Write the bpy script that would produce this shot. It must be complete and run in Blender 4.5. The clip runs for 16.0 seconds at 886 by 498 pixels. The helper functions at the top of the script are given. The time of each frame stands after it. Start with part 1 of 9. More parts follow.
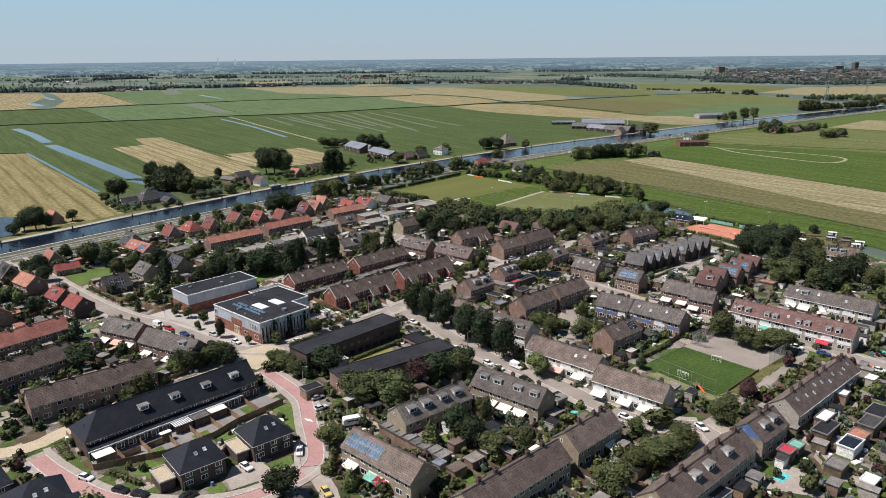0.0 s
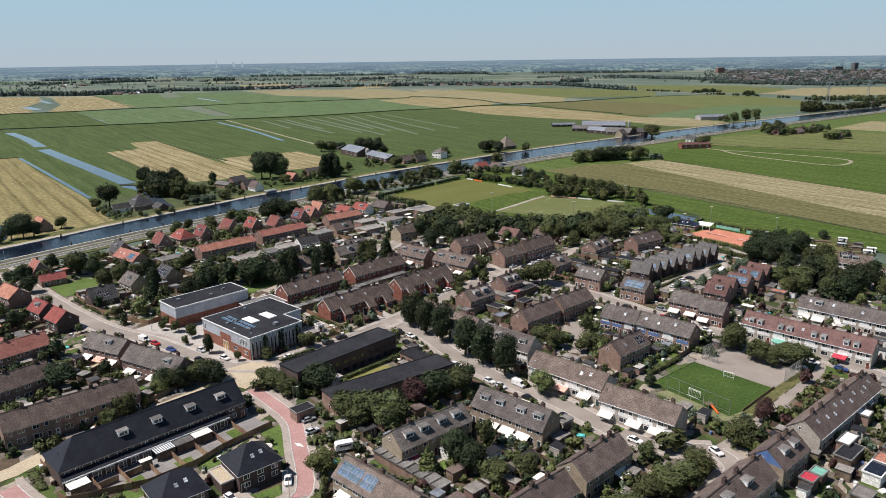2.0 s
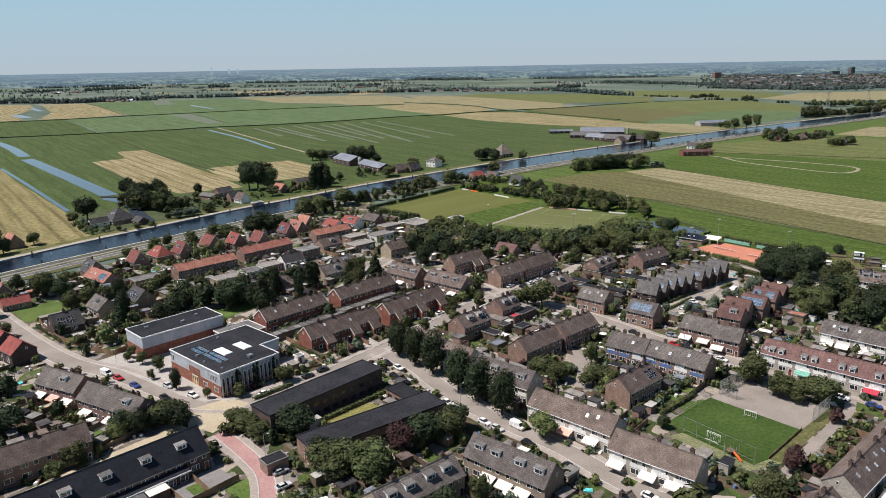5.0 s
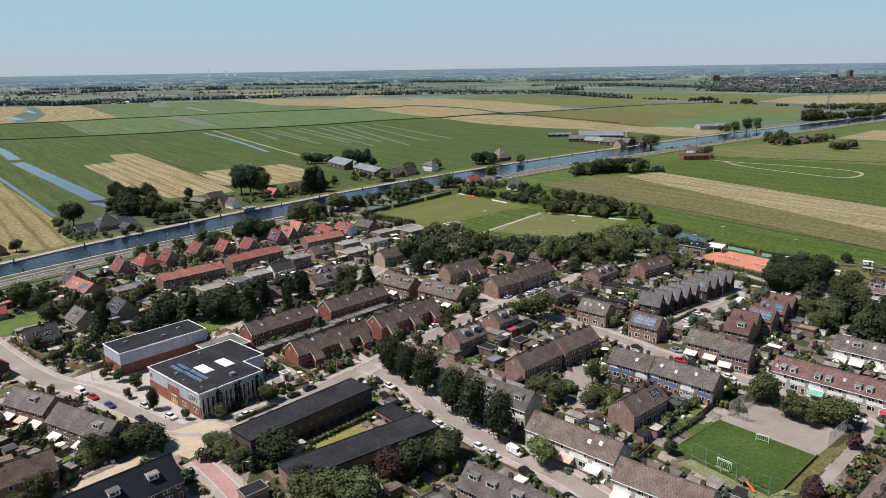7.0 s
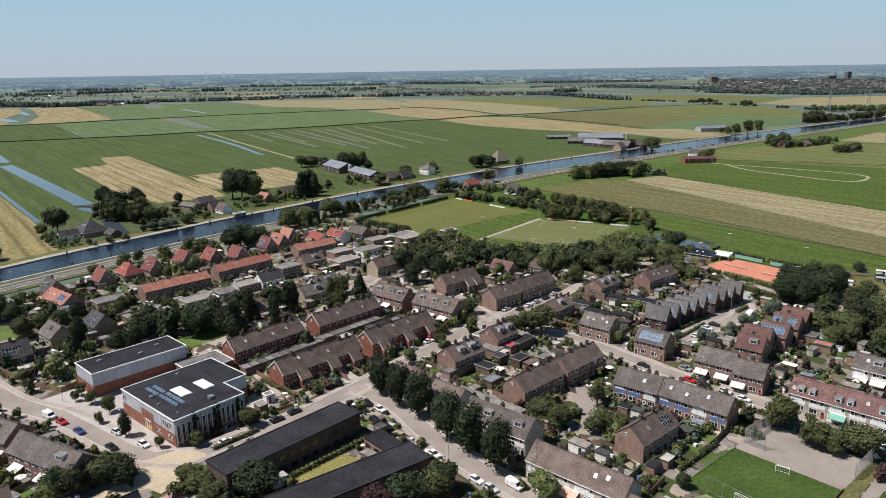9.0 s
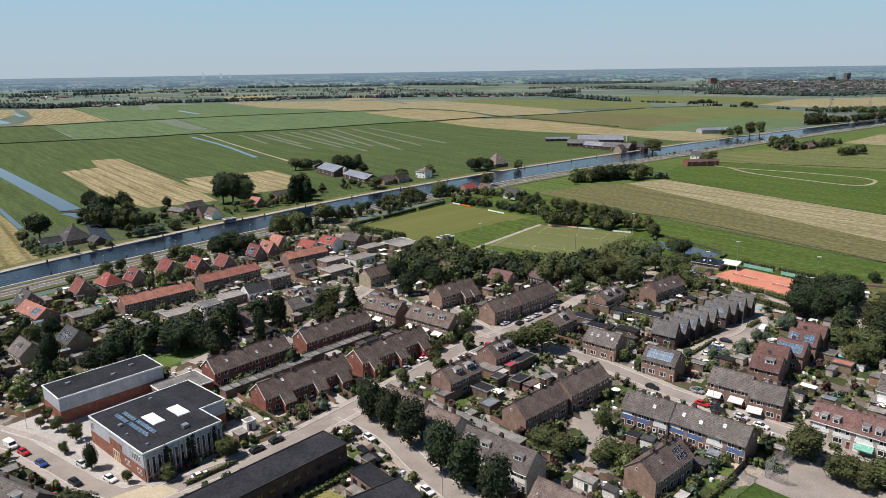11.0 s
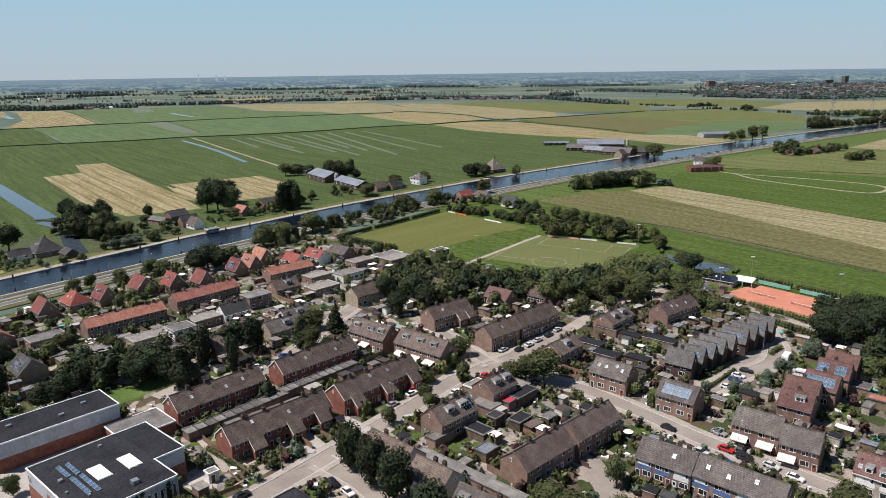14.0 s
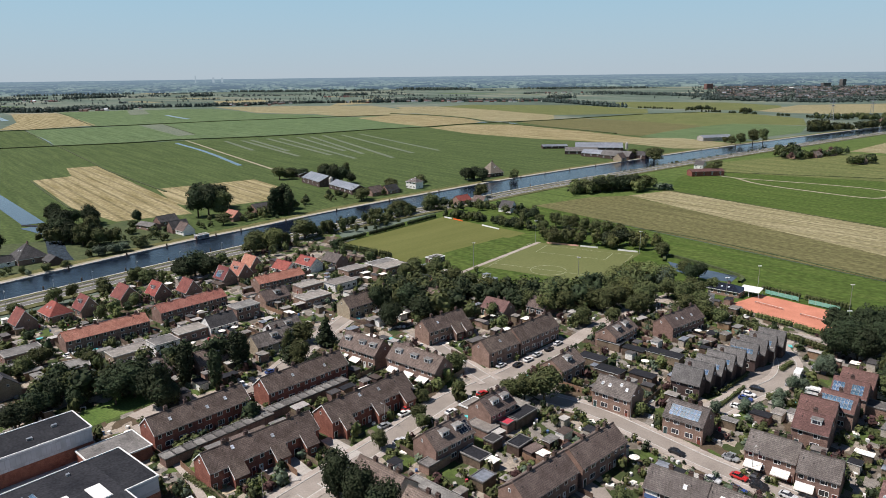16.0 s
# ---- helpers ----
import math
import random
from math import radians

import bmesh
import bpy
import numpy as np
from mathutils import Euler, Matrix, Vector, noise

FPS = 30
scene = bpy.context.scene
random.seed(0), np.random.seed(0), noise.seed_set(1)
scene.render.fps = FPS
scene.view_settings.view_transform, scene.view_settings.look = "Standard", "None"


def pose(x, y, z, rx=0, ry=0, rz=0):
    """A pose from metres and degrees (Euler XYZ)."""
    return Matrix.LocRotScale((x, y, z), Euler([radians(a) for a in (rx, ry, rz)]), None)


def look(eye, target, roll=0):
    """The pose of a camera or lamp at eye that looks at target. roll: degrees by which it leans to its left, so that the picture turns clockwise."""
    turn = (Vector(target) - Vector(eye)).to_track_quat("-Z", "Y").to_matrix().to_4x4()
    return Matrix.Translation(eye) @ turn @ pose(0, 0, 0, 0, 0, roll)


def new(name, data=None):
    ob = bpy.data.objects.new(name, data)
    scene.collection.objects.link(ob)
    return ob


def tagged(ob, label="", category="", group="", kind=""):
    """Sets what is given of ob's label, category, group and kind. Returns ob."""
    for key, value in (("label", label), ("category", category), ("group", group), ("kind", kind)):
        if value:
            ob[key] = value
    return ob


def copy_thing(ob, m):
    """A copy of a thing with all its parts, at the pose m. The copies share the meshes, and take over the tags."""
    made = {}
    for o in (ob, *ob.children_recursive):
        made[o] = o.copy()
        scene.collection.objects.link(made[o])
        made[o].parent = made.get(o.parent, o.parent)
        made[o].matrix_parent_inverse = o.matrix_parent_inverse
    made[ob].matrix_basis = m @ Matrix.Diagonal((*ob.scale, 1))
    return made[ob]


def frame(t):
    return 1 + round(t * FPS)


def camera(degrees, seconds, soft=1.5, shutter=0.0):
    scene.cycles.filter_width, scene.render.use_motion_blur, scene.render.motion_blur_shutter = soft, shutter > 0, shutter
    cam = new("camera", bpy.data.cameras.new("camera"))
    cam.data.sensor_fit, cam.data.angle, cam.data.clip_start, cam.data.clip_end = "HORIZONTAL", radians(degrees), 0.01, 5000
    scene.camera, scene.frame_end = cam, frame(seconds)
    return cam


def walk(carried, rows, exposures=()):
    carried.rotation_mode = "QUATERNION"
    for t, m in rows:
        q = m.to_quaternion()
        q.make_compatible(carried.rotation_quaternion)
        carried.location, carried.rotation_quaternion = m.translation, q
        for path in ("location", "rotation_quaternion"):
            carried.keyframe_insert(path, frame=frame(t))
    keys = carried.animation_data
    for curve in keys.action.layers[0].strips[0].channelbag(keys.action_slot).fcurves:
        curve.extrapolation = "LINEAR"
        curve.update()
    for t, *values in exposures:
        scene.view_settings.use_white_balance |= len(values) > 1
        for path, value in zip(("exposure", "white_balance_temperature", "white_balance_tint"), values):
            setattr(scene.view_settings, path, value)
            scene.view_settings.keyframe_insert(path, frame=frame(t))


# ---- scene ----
cam = camera(64.6, 16.0, soft=0.75)
PATH = [
    (0, (-4.023, -5.614, 100.345), (-3.991, -3.686, 99.814), -0.6),
    (0.5, (-3.907, -3.294, 100.321), (-3.876, -1.366, 99.791), -0.7),
    (1, (-3.683, -0.43, 100.336), (-3.652, 1.498, 99.807), -0.7),
    (1.5, (-3.453, 2.688, 100.342), (-3.421, 4.617, 99.815), -0.8),
    (2, (-3.276, 6.331, 100.378), (-3.243, 8.26, 99.852), -0.8),
    (2.5, (-2.835, 10.089, 100.359), (-2.801, 12.019, 99.836), -0.8),
    (3, (-2.359, 14.296, 100.333), (-2.324, 16.227, 99.813), -0.9),
    (3.5, (-2.021, 18.224, 100.305), (-1.984, 20.156, 99.788), -0.9),
    (4, (-1.526, 22.184, 100.387), (-1.488, 24.116, 99.872), -1.0),
    (4.5, (-1.027, 25.803, 100.44), (-0.987, 27.736, 99.927), -1.0),
    (5, (-0.497, 29.321, 100.411), (-0.456, 31.254, 99.9), -1.0),
    (7.5, (1.678, 45.38, 100.144), (1.726, 47.315, 99.64), -0.9),
    (8, (2.09, 49.21, 100.035), (2.139, 51.145, 99.532), -0.9),
    (8.5, (2.567, 52.843, 99.999), (2.617, 54.779, 99.498), -0.9),
    (9, (2.909, 56.949, 100.031), (2.961, 58.885, 99.53), -0.9),
    (11.5, (5.103, 77.509, 99.86), (5.161, 79.445, 99.363), -0.9),
    (12, (5.502, 82.03, 99.78), (5.562, 83.966, 99.284), -0.9),
    (12.5, (5.893, 86.15, 99.807), (5.954, 88.087, 99.311), -0.8),
    (13, (6.438, 90.421, 99.813), (6.5, 92.358, 99.318), -0.8),
    (13.5, (6.85, 94.364, 99.814), (6.914, 96.301, 99.32), -0.8),
    (14, (7.243, 98.29, 99.8), (7.308, 100.227, 99.308), -0.8),
    (14.5, (7.616, 101.904, 99.688), (7.683, 103.842, 99.197), -0.8),
    (15, (7.903, 105.243, 99.698), (7.972, 107.181, 99.208), -0.8),
    (15.5, (8.269, 108.016, 99.687), (8.34, 109.954, 99.199), -0.8),
    (16, (8.602, 110.55, 99.652), (8.674, 112.489, 99.166), -0.7),
]
walk(cam, [(t, look(eye, target, roll)) for t, eye, target, roll in PATH], [(0, 0.0, 6500, 10), (16, 0.0, 6500, 10)])

# ---- light ----
SUN_DIR = Vector((-0.54, -0.05, 0.84)).normalized()
sun_el = math.asin(SUN_DIR.z)
sun_az = math.atan2(SUN_DIR.x, SUN_DIR.y)
world = bpy.data.worlds.new("world")
scene.world = world
world.use_nodes = True
wn = world.node_tree.nodes
sky = wn.new("ShaderNodeTexSky")
sky.sky_type = "NISHITA"
sky.sun_disc = False
sky.sun_elevation = sun_el
sky.sun_rotation = sun_az
sky.air_density = 1.0
sky.dust_density = 0.0
sky.ozone_density = 1.5
sky.altitude = 0
wn["Background"].inputs["Strength"].default_value = 0.044
tone = wn.new("ShaderNodeMix")
tone.data_type, tone.blend_type = "RGBA", "MULTIPLY"
tone.inputs["Factor"].default_value = 1.0
tone.inputs["B"].default_value = (0.74, 0.92, 1.12, 1)
world.node_tree.links.new(sky.outputs["Color"], tone.inputs["A"])
veil = wn.new("ShaderNodeMix")
veil.data_type, veil.blend_type = "RGBA", "ADD"
veil.inputs["B"].default_value = (1.95, 3.0, 5.6, 1)
# summer haze: thick along the horizon, thin overhead
way = wn.new("ShaderNodeTexCoord")
split = wn.new("ShaderNodeSeparateXYZ")
world.node_tree.links.new(way.outputs["Generated"], split.inputs["Vector"])
up = wn.new("ShaderNodeMapRange")
up.inputs["From Min"].default_value, up.inputs["From Max"].default_value = 0.0, 1.0
up.inputs["To Min"].default_value, up.inputs["To Max"].default_value = 1.0, 0.0
world.node_tree.links.new(split.outputs["Z"], up.inputs["Value"])
thin = wn.new("ShaderNodeMath")
thin.operation = "POWER"
thin.inputs[1].default_value = 2.2
world.node_tree.links.new(up.outputs["Result"], thin.inputs[0])
world.node_tree.links.new(thin.outputs["Value"], veil.inputs["Factor"])
world.node_tree.links.new(tone.outputs["Result"], veil.inputs["A"])
# the lowest sky: grey-white at the horizon, clear pale blue a few degrees up
low_sky = wn.new("ShaderNodeMix")
low_sky.data_type = "RGBA"
low_sky.inputs["A"].default_value = (10.3, 12.2, 13.8, 1)
low_sky.inputs["B"].default_value = (9.4, 14.2, 17.0, 1)
rise = wn.new("ShaderNodeMapRange")
rise.inputs["From Min"].default_value, rise.inputs["From Max"].default_value = 0.0, 0.10
world.node_tree.links.new(split.outputs["Z"], rise.inputs["Value"])
world.node_tree.links.new(rise.outputs["Result"], low_sky.inputs["Factor"])
fade = wn.new("ShaderNodeMapRange")
fade.inputs["From Min"].default_value, fade.inputs["From Max"].default_value = 0.0, 0.5
fade.inputs["To Min"].default_value, fade.inputs["To Max"].default_value = 0.95, 0.0
world.node_tree.links.new(split.outputs["Z"], fade.inputs["Value"])
dome = wn.new("ShaderNodeMix")
dome.data_type = "RGBA"
world.node_tree.links.new(fade.outputs["Result"], dome.inputs["Factor"])
world.node_tree.links.new(veil.outputs["Result"], dome.inputs["A"])
world.node_tree.links.new(low_sky.outputs["Result"], dome.inputs["B"])
world.node_tree.links.new(dome.outputs["Result"], wn["Background"].inputs["Color"])
sun_data = bpy.data.lights.new("sun", "SUN")
sun_data.energy = 5.8
sun_data.angle = radians(0.53)
sun_data.color = (1.0, 0.930, 0.885)
sun = new("sun", sun_data)
sun.matrix_world = look(SUN_DIR * 300, (0, 0, 0))

# ---- materials ----
def mat(name, c1, c2, rough=0.85, scale=0.5, fine=6.0, bump=0.0, metal=0.0, spec=0.3, tint=0.0, island=0.0,
        stretch=None, turn=0.0, tiles=None, mortar=0.6, courses=None, grain=0.34, lines=None):
    """Procedural surface: large mottling c1..c2, fine grain, per-object tint, optional stretched streaks or courses."""
    m = bpy.data.materials.new(name)
    m.use_nodes = True
    nt = m.node_tree
    N, L = nt.nodes, nt.links
    p = N["Principled BSDF"]
    p.inputs["Roughness"].default_value = rough
    p.inputs["Metallic"].default_value = metal
    p.inputs["Specular IOR Level"].default_value = spec
    tc = N.new("ShaderNodeTexCoord")
    vec = tc.outputs["Object"]
    if stretch:
        mp = N.new("ShaderNodeMapping")
        mp.inputs["Rotation"].default_value = (0, 0, radians(-turn))
        mp2 = N.new("ShaderNodeMapping")
        mp2.inputs["Scale"].default_value = (stretch[0], stretch[1], 1)
        L.new(vec, mp.inputs["Vector"])
        L.new(mp.outputs["Vector"], mp2.inputs["Vector"])
        big = mp2.outputs["Vector"]
    else:
        big = vec
    n1 = N.new("ShaderNodeTexNoise")
    n1.inputs["Scale"].default_value = scale
    n1.inputs["Detail"].default_value = 4
    n1.inputs["Roughness"].default_value = 0.6
    L.new(big, n1.inputs["Vector"])
    r = N.new("ShaderNodeValToRGB")
    r.color_ramp.elements[0].position, r.color_ramp.elements[1].position = 0.33, 0.68
    r.color_ramp.elements[0].color, r.color_ramp.elements[1].color = (*c1, 1), (*c2, 1)
    L.new(n1.outputs["Fac"], r.inputs["Fac"])
    col = r.outputs["Color"]
    n2 = N.new("ShaderNodeTexNoise")
    n2.inputs["Scale"].default_value = fine
    n2.inputs["Detail"].default_value = 3
    L.new(vec, n2.inputs["Vector"])
    mr = N.new("ShaderNodeMapRange")
    mr.inputs["From Min"].default_value, mr.inputs["From Max"].default_value = 0.3, 0.7
    mr.inputs["To Min"].default_value, mr.inputs["To Max"].default_value = 1 - grain, 1 + grain
    L.new(n2.outputs["Fac"], mr.inputs["Value"])
    val = mr.outputs["Result"]
    hsv = N.new("ShaderNodeHueSaturation")
    L.new(col, hsv.inputs["Color"])
    L.new(val, hsv.inputs["Value"])
    col = hsv.outputs["Color"]
    if tint or island:
        src = N.new("ShaderNodeObjectInfo").outputs["Random"] if tint else N.new("ShaderNodeNewGeometry").outputs["Random Per Island"]
        for s_, amount in ((src, tint or island),) + (((N.new("ShaderNodeNewGeometry").outputs["Random Per Island"], island),) if tint and island else ()):
            m2 = N.new("ShaderNodeMapRange")
            m2.inputs["To Min"].default_value, m2.inputs["To Max"].default_value = 1 - amount, 1 + amount
            L.new(s_, m2.inputs["Value"])
            h2 = N.new("ShaderNodeHueSaturation")
            L.new(col, h2.inputs["Color"])
            L.new(m2.outputs["Result"], h2.inputs["Value"])
            m3 = N.new("ShaderNodeMapRange")
            m3.inputs["To Min"].default_value, m3.inputs["To Max"].default_value = 0.5 - amount * 0.06, 0.5 + amount * 0.06
            L.new(s_, m3.inputs["Value"])
            L.new(m3.outputs["Result"], h2.inputs["Hue"])
            col = h2.outputs["Color"]
    height = n2.outputs["Fac"]
    if lines:
        # wheel tracks and swaths: thin lines every few metres along the strips
        period, part_, low = lines
        sp = N.new("ShaderNodeSeparateXYZ")
        L.new(mp.outputs["Vector"], sp.inputs["Vector"])
        wob = N.new("ShaderNodeMath")
        wob.operation = "MULTIPLY_ADD"
        wob.inputs[1].default_value = 1.2
        L.new(n1.outputs["Fac"], wob.inputs[0])
        L.new(sp.outputs["Y"], wob.inputs[2])
        fr_ = N.new("ShaderNodeMath")
        fr_.operation = "PINGPONG"
        fr_.inputs[1].default_value = period / 2
        L.new(wob.outputs[0], fr_.inputs[0])
        tr = N.new("ShaderNodeMapRange")
        tr.inputs["From Min"].default_value, tr.inputs["From Max"].default_value = period * part_ * 0.25, period * part_ * 0.5
        tr.inputs["To Min"].default_value, tr.inputs["To Max"].default_value = low, 1.0
        L.new(fr_.outputs[0], tr.inputs["Value"])
        h4 = N.new("ShaderNodeHueSaturation")
        L.new(col, h4.inputs["Color"])
        L.new(tr.outputs["Result"], h4.inputs["Value"])
        col = h4.outputs["Color"]
    if tiles:
        mp3 = N.new("ShaderNodeMapping")
        sep = N.new("ShaderNodeSeparateXYZ")
        com = N.new("ShaderNodeCombineXYZ")
        L.new(vec, sep.inputs["Vector"])
        L.new(sep.outputs["X"], com.inputs["X"])
        L.new(sep.outputs["Z" if courses is None else courses], com.inputs["Y"])
        bt = N.new("ShaderNodeTexBrick")
        bt.inputs["Scale"].default_value = 1.0
        bt.inputs["Brick Width"].default_value, bt.inputs["Row Height"].default_value = tiles
        bt.inputs["Mortar Size"].default_value = min(tiles) * 0.09
        bt.inputs["Mortar Smooth"].default_value = 0.3
        bt.inputs["Color1"].default_value = (1, 1, 1, 1)
        bt.inputs["Color2"].default_value = (0.8, 0.8, 0.8, 1)
        bt.inputs["Mortar"].default_value = (mortar, mortar, mortar, 1)
        L.new(com.outputs["Vector"], bt.inputs["Vector"])
        mx = N.new("ShaderNodeMix")
        mx.data_type, mx.blend_type = "RGBA", "MULTIPLY"
        mx.inputs["Factor"].default_value = 1.0
        L.new(col, mx.inputs["A"])
        L.new(bt.outputs["Color"], mx.inputs["B"])
        col = mx.outputs["Result"]
        height = bt.outputs["Fac"]
    L.new(col, p.inputs["Base Color"])
    if bump:
        b = N.new("ShaderNodeBump")
        b.inputs["Strength"].default_value = bump
        b.inputs["Distance"].default_value = 0.1
        if tiles:
            b.invert = True
        L.new(height, b.inputs["Height"])
        L.new(b.outputs["Normal"], p.inputs["Normal"])
    return m


M = {}
# roofs
M["roof_brown"] = mat("roof_brown", (0.140, 0.104, 0.089), (0.248, 0.191, 0.166), 0.8, 0.35, 3.0, 0.8, tint=0.18, tiles=(0.34, 0.30), mortar=0.38)
M["roof_umber"] = mat("roof_umber", (0.114, 0.083, 0.069), (0.215, 0.163, 0.138), 0.8, 0.35, 3.0, 0.8, tint=0.12, tiles=(0.34, 0.30), mortar=0.38)
M["roof_grey"] = mat("roof_grey", (0.124, 0.106, 0.097), (0.226, 0.198, 0.183), 0.8, 0.4, 3.0, 0.8, tint=0.18, tiles=(0.34, 0.30), mortar=0.38)
M["roof_black"] = mat("roof_black", (0.011, 0.012, 0.019), (0.022, 0.025, 0.038), 0.5, 0.3, 2.0, 0.4, tint=0.1, tiles=(0.33, 0.25))
M["roof_dark"] = mat("roof_dark", (0.05, 0.048, 0.05), (0.095, 0.09, 0.09), 0.7, 0.3, 2.0, 0.4, tint=0.15, tiles=(0.33, 0.25))
M["roof_orange"] = mat("roof_orange", (0.335, 0.128, 0.092), (0.490, 0.225, 0.165), 0.75, 0.4, 3.0, 0.4, tint=0.15, tiles=(0.30, 0.24))
M["roof_oxblood"] = mat("roof_oxblood", (0.165, 0.050, 0.045), (0.265, 0.088, 0.074), 0.75, 0.4, 3.0, 0.4, tint=0.12, tiles=(0.30, 0.24))
M["roof_red"] = mat("roof_red", (0.235, 0.055, 0.048), (0.360, 0.098, 0.080), 0.75, 0.4, 3.0, 0.4, tint=0.12, tiles=(0.30, 0.24))
M["roof_wine"] = mat("roof_wine", (0.150, 0.082, 0.074), (0.235, 0.138, 0.124), 0.8, 0.4, 3.0, 0.5, tint=0.1, tiles=(0.30, 0.24))
M["roof_maroon"] = mat("roof_maroon", (0.115, 0.062, 0.054), (0.185, 0.10, 0.088), 0.8, 0.4, 3.0, 0.5, tint=0.1, tiles=(0.30, 0.24))
M["roof_slate"] = mat("roof_slate", (0.115, 0.11, 0.108), (0.20, 0.19, 0.185), 0.75, 0.4, 3.0, 0.4, tint=0.12, tiles=(0.30, 0.24))
M["thatch"] = mat("thatch", (0.13, 0.11, 0.09), (0.24, 0.21, 0.17), 0.95, 1.2, 8.0, 0.5, tint=0.1)
M["bitumen"] = mat("bitumen", (0.017, 0.018, 0.022), (0.034, 0.035, 0.040), 0.9, 0.12, 1.5, 0.15, tint=0.12, spec=0.15)
M["bitumen_grey"] = mat("bitumen_grey", (0.11, 0.105, 0.10), (0.21, 0.20, 0.19), 0.85, 0.25, 2.5, 0.15, tint=0.35)
M["gravel_roof"] = mat("gravel_roof", (0.17, 0.155, 0.14), (0.30, 0.275, 0.25), 0.9, 0.5, 8.0, 0.3, tint=0.2)
M["metal_roof"] = mat("metal_roof", (0.17, 0.19, 0.22), (0.26, 0.28, 0.31), 0.45, 0.1, 0.8, 0.1, metal=0.2, tint=0.15)
# walls
M["brick_red"] = mat("brick_red", (0.210, 0.080, 0.058), (0.318, 0.132, 0.094), 0.9, 0.6, 5.0, 0.2, tint=0.1, tiles=(0.22, 0.07), mortar=0.8)
M["brick_brown"] = mat("brick_brown", (0.212, 0.136, 0.108), (0.324, 0.217, 0.175), 0.9, 0.6, 5.0, 0.2, tint=0.15, tiles=(0.22, 0.07), mortar=0.85)
M["brick_yellow"] = mat("brick_yellow", (0.29, 0.235, 0.17), (0.40, 0.335, 0.25), 0.9, 0.6, 5.0, 0.2, tint=0.12, tiles=(0.22, 0.07), mortar=0.85)
M["brick_dark"] = mat("brick_dark", (0.075, 0.05, 0.045), (0.12, 0.085, 0.075), 0.9, 0.6, 5.0, 0.2, tint=0.1, tiles=(0.22, 0.07), mortar=0.85)
M["brick_soot"] = mat("brick_soot", (0.10, 0.065, 0.052), (0.17, 0.115, 0.092), 0.9, 0.6, 5.0, 0.2, tint=0.2, tiles=(0.22, 0.07), mortar=0.85)
M["brick_pale"] = mat("brick_pale", (0.36, 0.32, 0.27), (0.47, 0.43, 0.38), 0.9, 0.5, 5.0, 0.1, tint=0.12, tiles=(0.22, 0.07), mortar=0.9)
M["render_white"] = mat("render_white", (0.66, 0.65, 0.62), (0.78, 0.77, 0.74), 0.85, 0.4, 3.0, 0.05, tint=0.08)
M["panel_grey"] = mat("panel_grey", (0.43, 0.46, 0.50), (0.46, 0.49, 0.53), 0.5, 0.1, 0.3, 0.0, tiles=(1.2, 2.4), mortar=0.8, grain=0.14)
M["concrete"] = mat("concrete", (0.34, 0.32, 0.30), (0.46, 0.44, 0.41), 0.9, 0.5, 5.0, 0.1, tint=0.15)
# trims
M["white_paint"] = mat("white_paint", (0.72, 0.72, 0.70), (0.82, 0.82, 0.80), 0.5, 0.7, 4.0, 0.02, tint=0.05, grain=0.14)
M["gutter_grey"] = mat("gutter_grey", (0.13, 0.125, 0.12), (0.22, 0.21, 0.20), 0.6, 0.7, 4.0, 0.02, tint=0.3)
M["black_trim"] = mat("black_trim", (0.02, 0.02, 0.022), (0.035, 0.035, 0.038), 0.5, 0.7, 4.0, 0.02)
M["blue_panel"] = mat("blue_panel", (0.08, 0.15, 0.33), (0.13, 0.21, 0.41), 0.5, 0.7, 4.0, 0.02)
M["wood_fence"] = mat("wood_fence", (0.09, 0.065, 0.045), (0.20, 0.15, 0.11), 0.85, 0.4, 5.0, 0.2, tint=0.35)
M["wood_warm"] = mat("wood_warm", (0.20, 0.125, 0.075), (0.30, 0.20, 0.13), 0.85, 0.4, 5.0, 0.2, tint=0.2)
M["pool"] = mat("pool", (0.10, 0.48, 0.48), (0.14, 0.58, 0.58), 0.1, 0.4, 2.0, spec=0.5)
M["wood_red"] = mat("wood_red", (0.17, 0.045, 0.03), (0.24, 0.075, 0.05), 0.8, 0.5, 5.0, 0.1)
M["door_green"] = mat("door_green", (0.016, 0.035, 0.030), (0.024, 0.052, 0.045), 0.5, 0.7, 4.0, 0.02, tint=0.5)
M["awning_white"] = mat("awning_white", (0.74, 0.70, 0.62), (0.84, 0.81, 0.74), 0.8, 0.5, 3.0, 0.02, tint=0.05)
M["awning_red"] = mat("awning_red", (0.42, 0.04, 0.065), (0.52, 0.06, 0.09), 0.8, 0.5, 3.0, 0.02)
M["awning_green"] = mat("awning_green", (0.16, 0.38, 0.30), (0.22, 0.47, 0.38), 0.8, 0.5, 3.0, 0.02)
M["awning_pink"] = mat("awning_pink", (0.70, 0.38, 0.30), (0.80, 0.48, 0.38), 0.8, 0.5, 3.0, 0.02)
M["wood_gold"] = mat("wood_gold", (0.42, 0.25, 0.07), (0.52, 0.32, 0.10), 0.6, 0.8, 5.0, 0.05)
M["metal"] = mat("metal", (0.42, 0.43, 0.44), (0.55, 0.56, 0.57), 0.4, 1.0, 4.0, 0.02, metal=0.8)
M["pylon_steel"] = mat("pylon_steel", (0.22, 0.24, 0.26), (0.30, 0.32, 0.34), 0.5, 0.5, 3.0, metal=0.3)
M["orange_plastic"] = mat("orange_plastic", (0.75, 0.14, 0.03), (0.85, 0.18, 0.05), 0.5, 1.0, 4.0, 0.02)
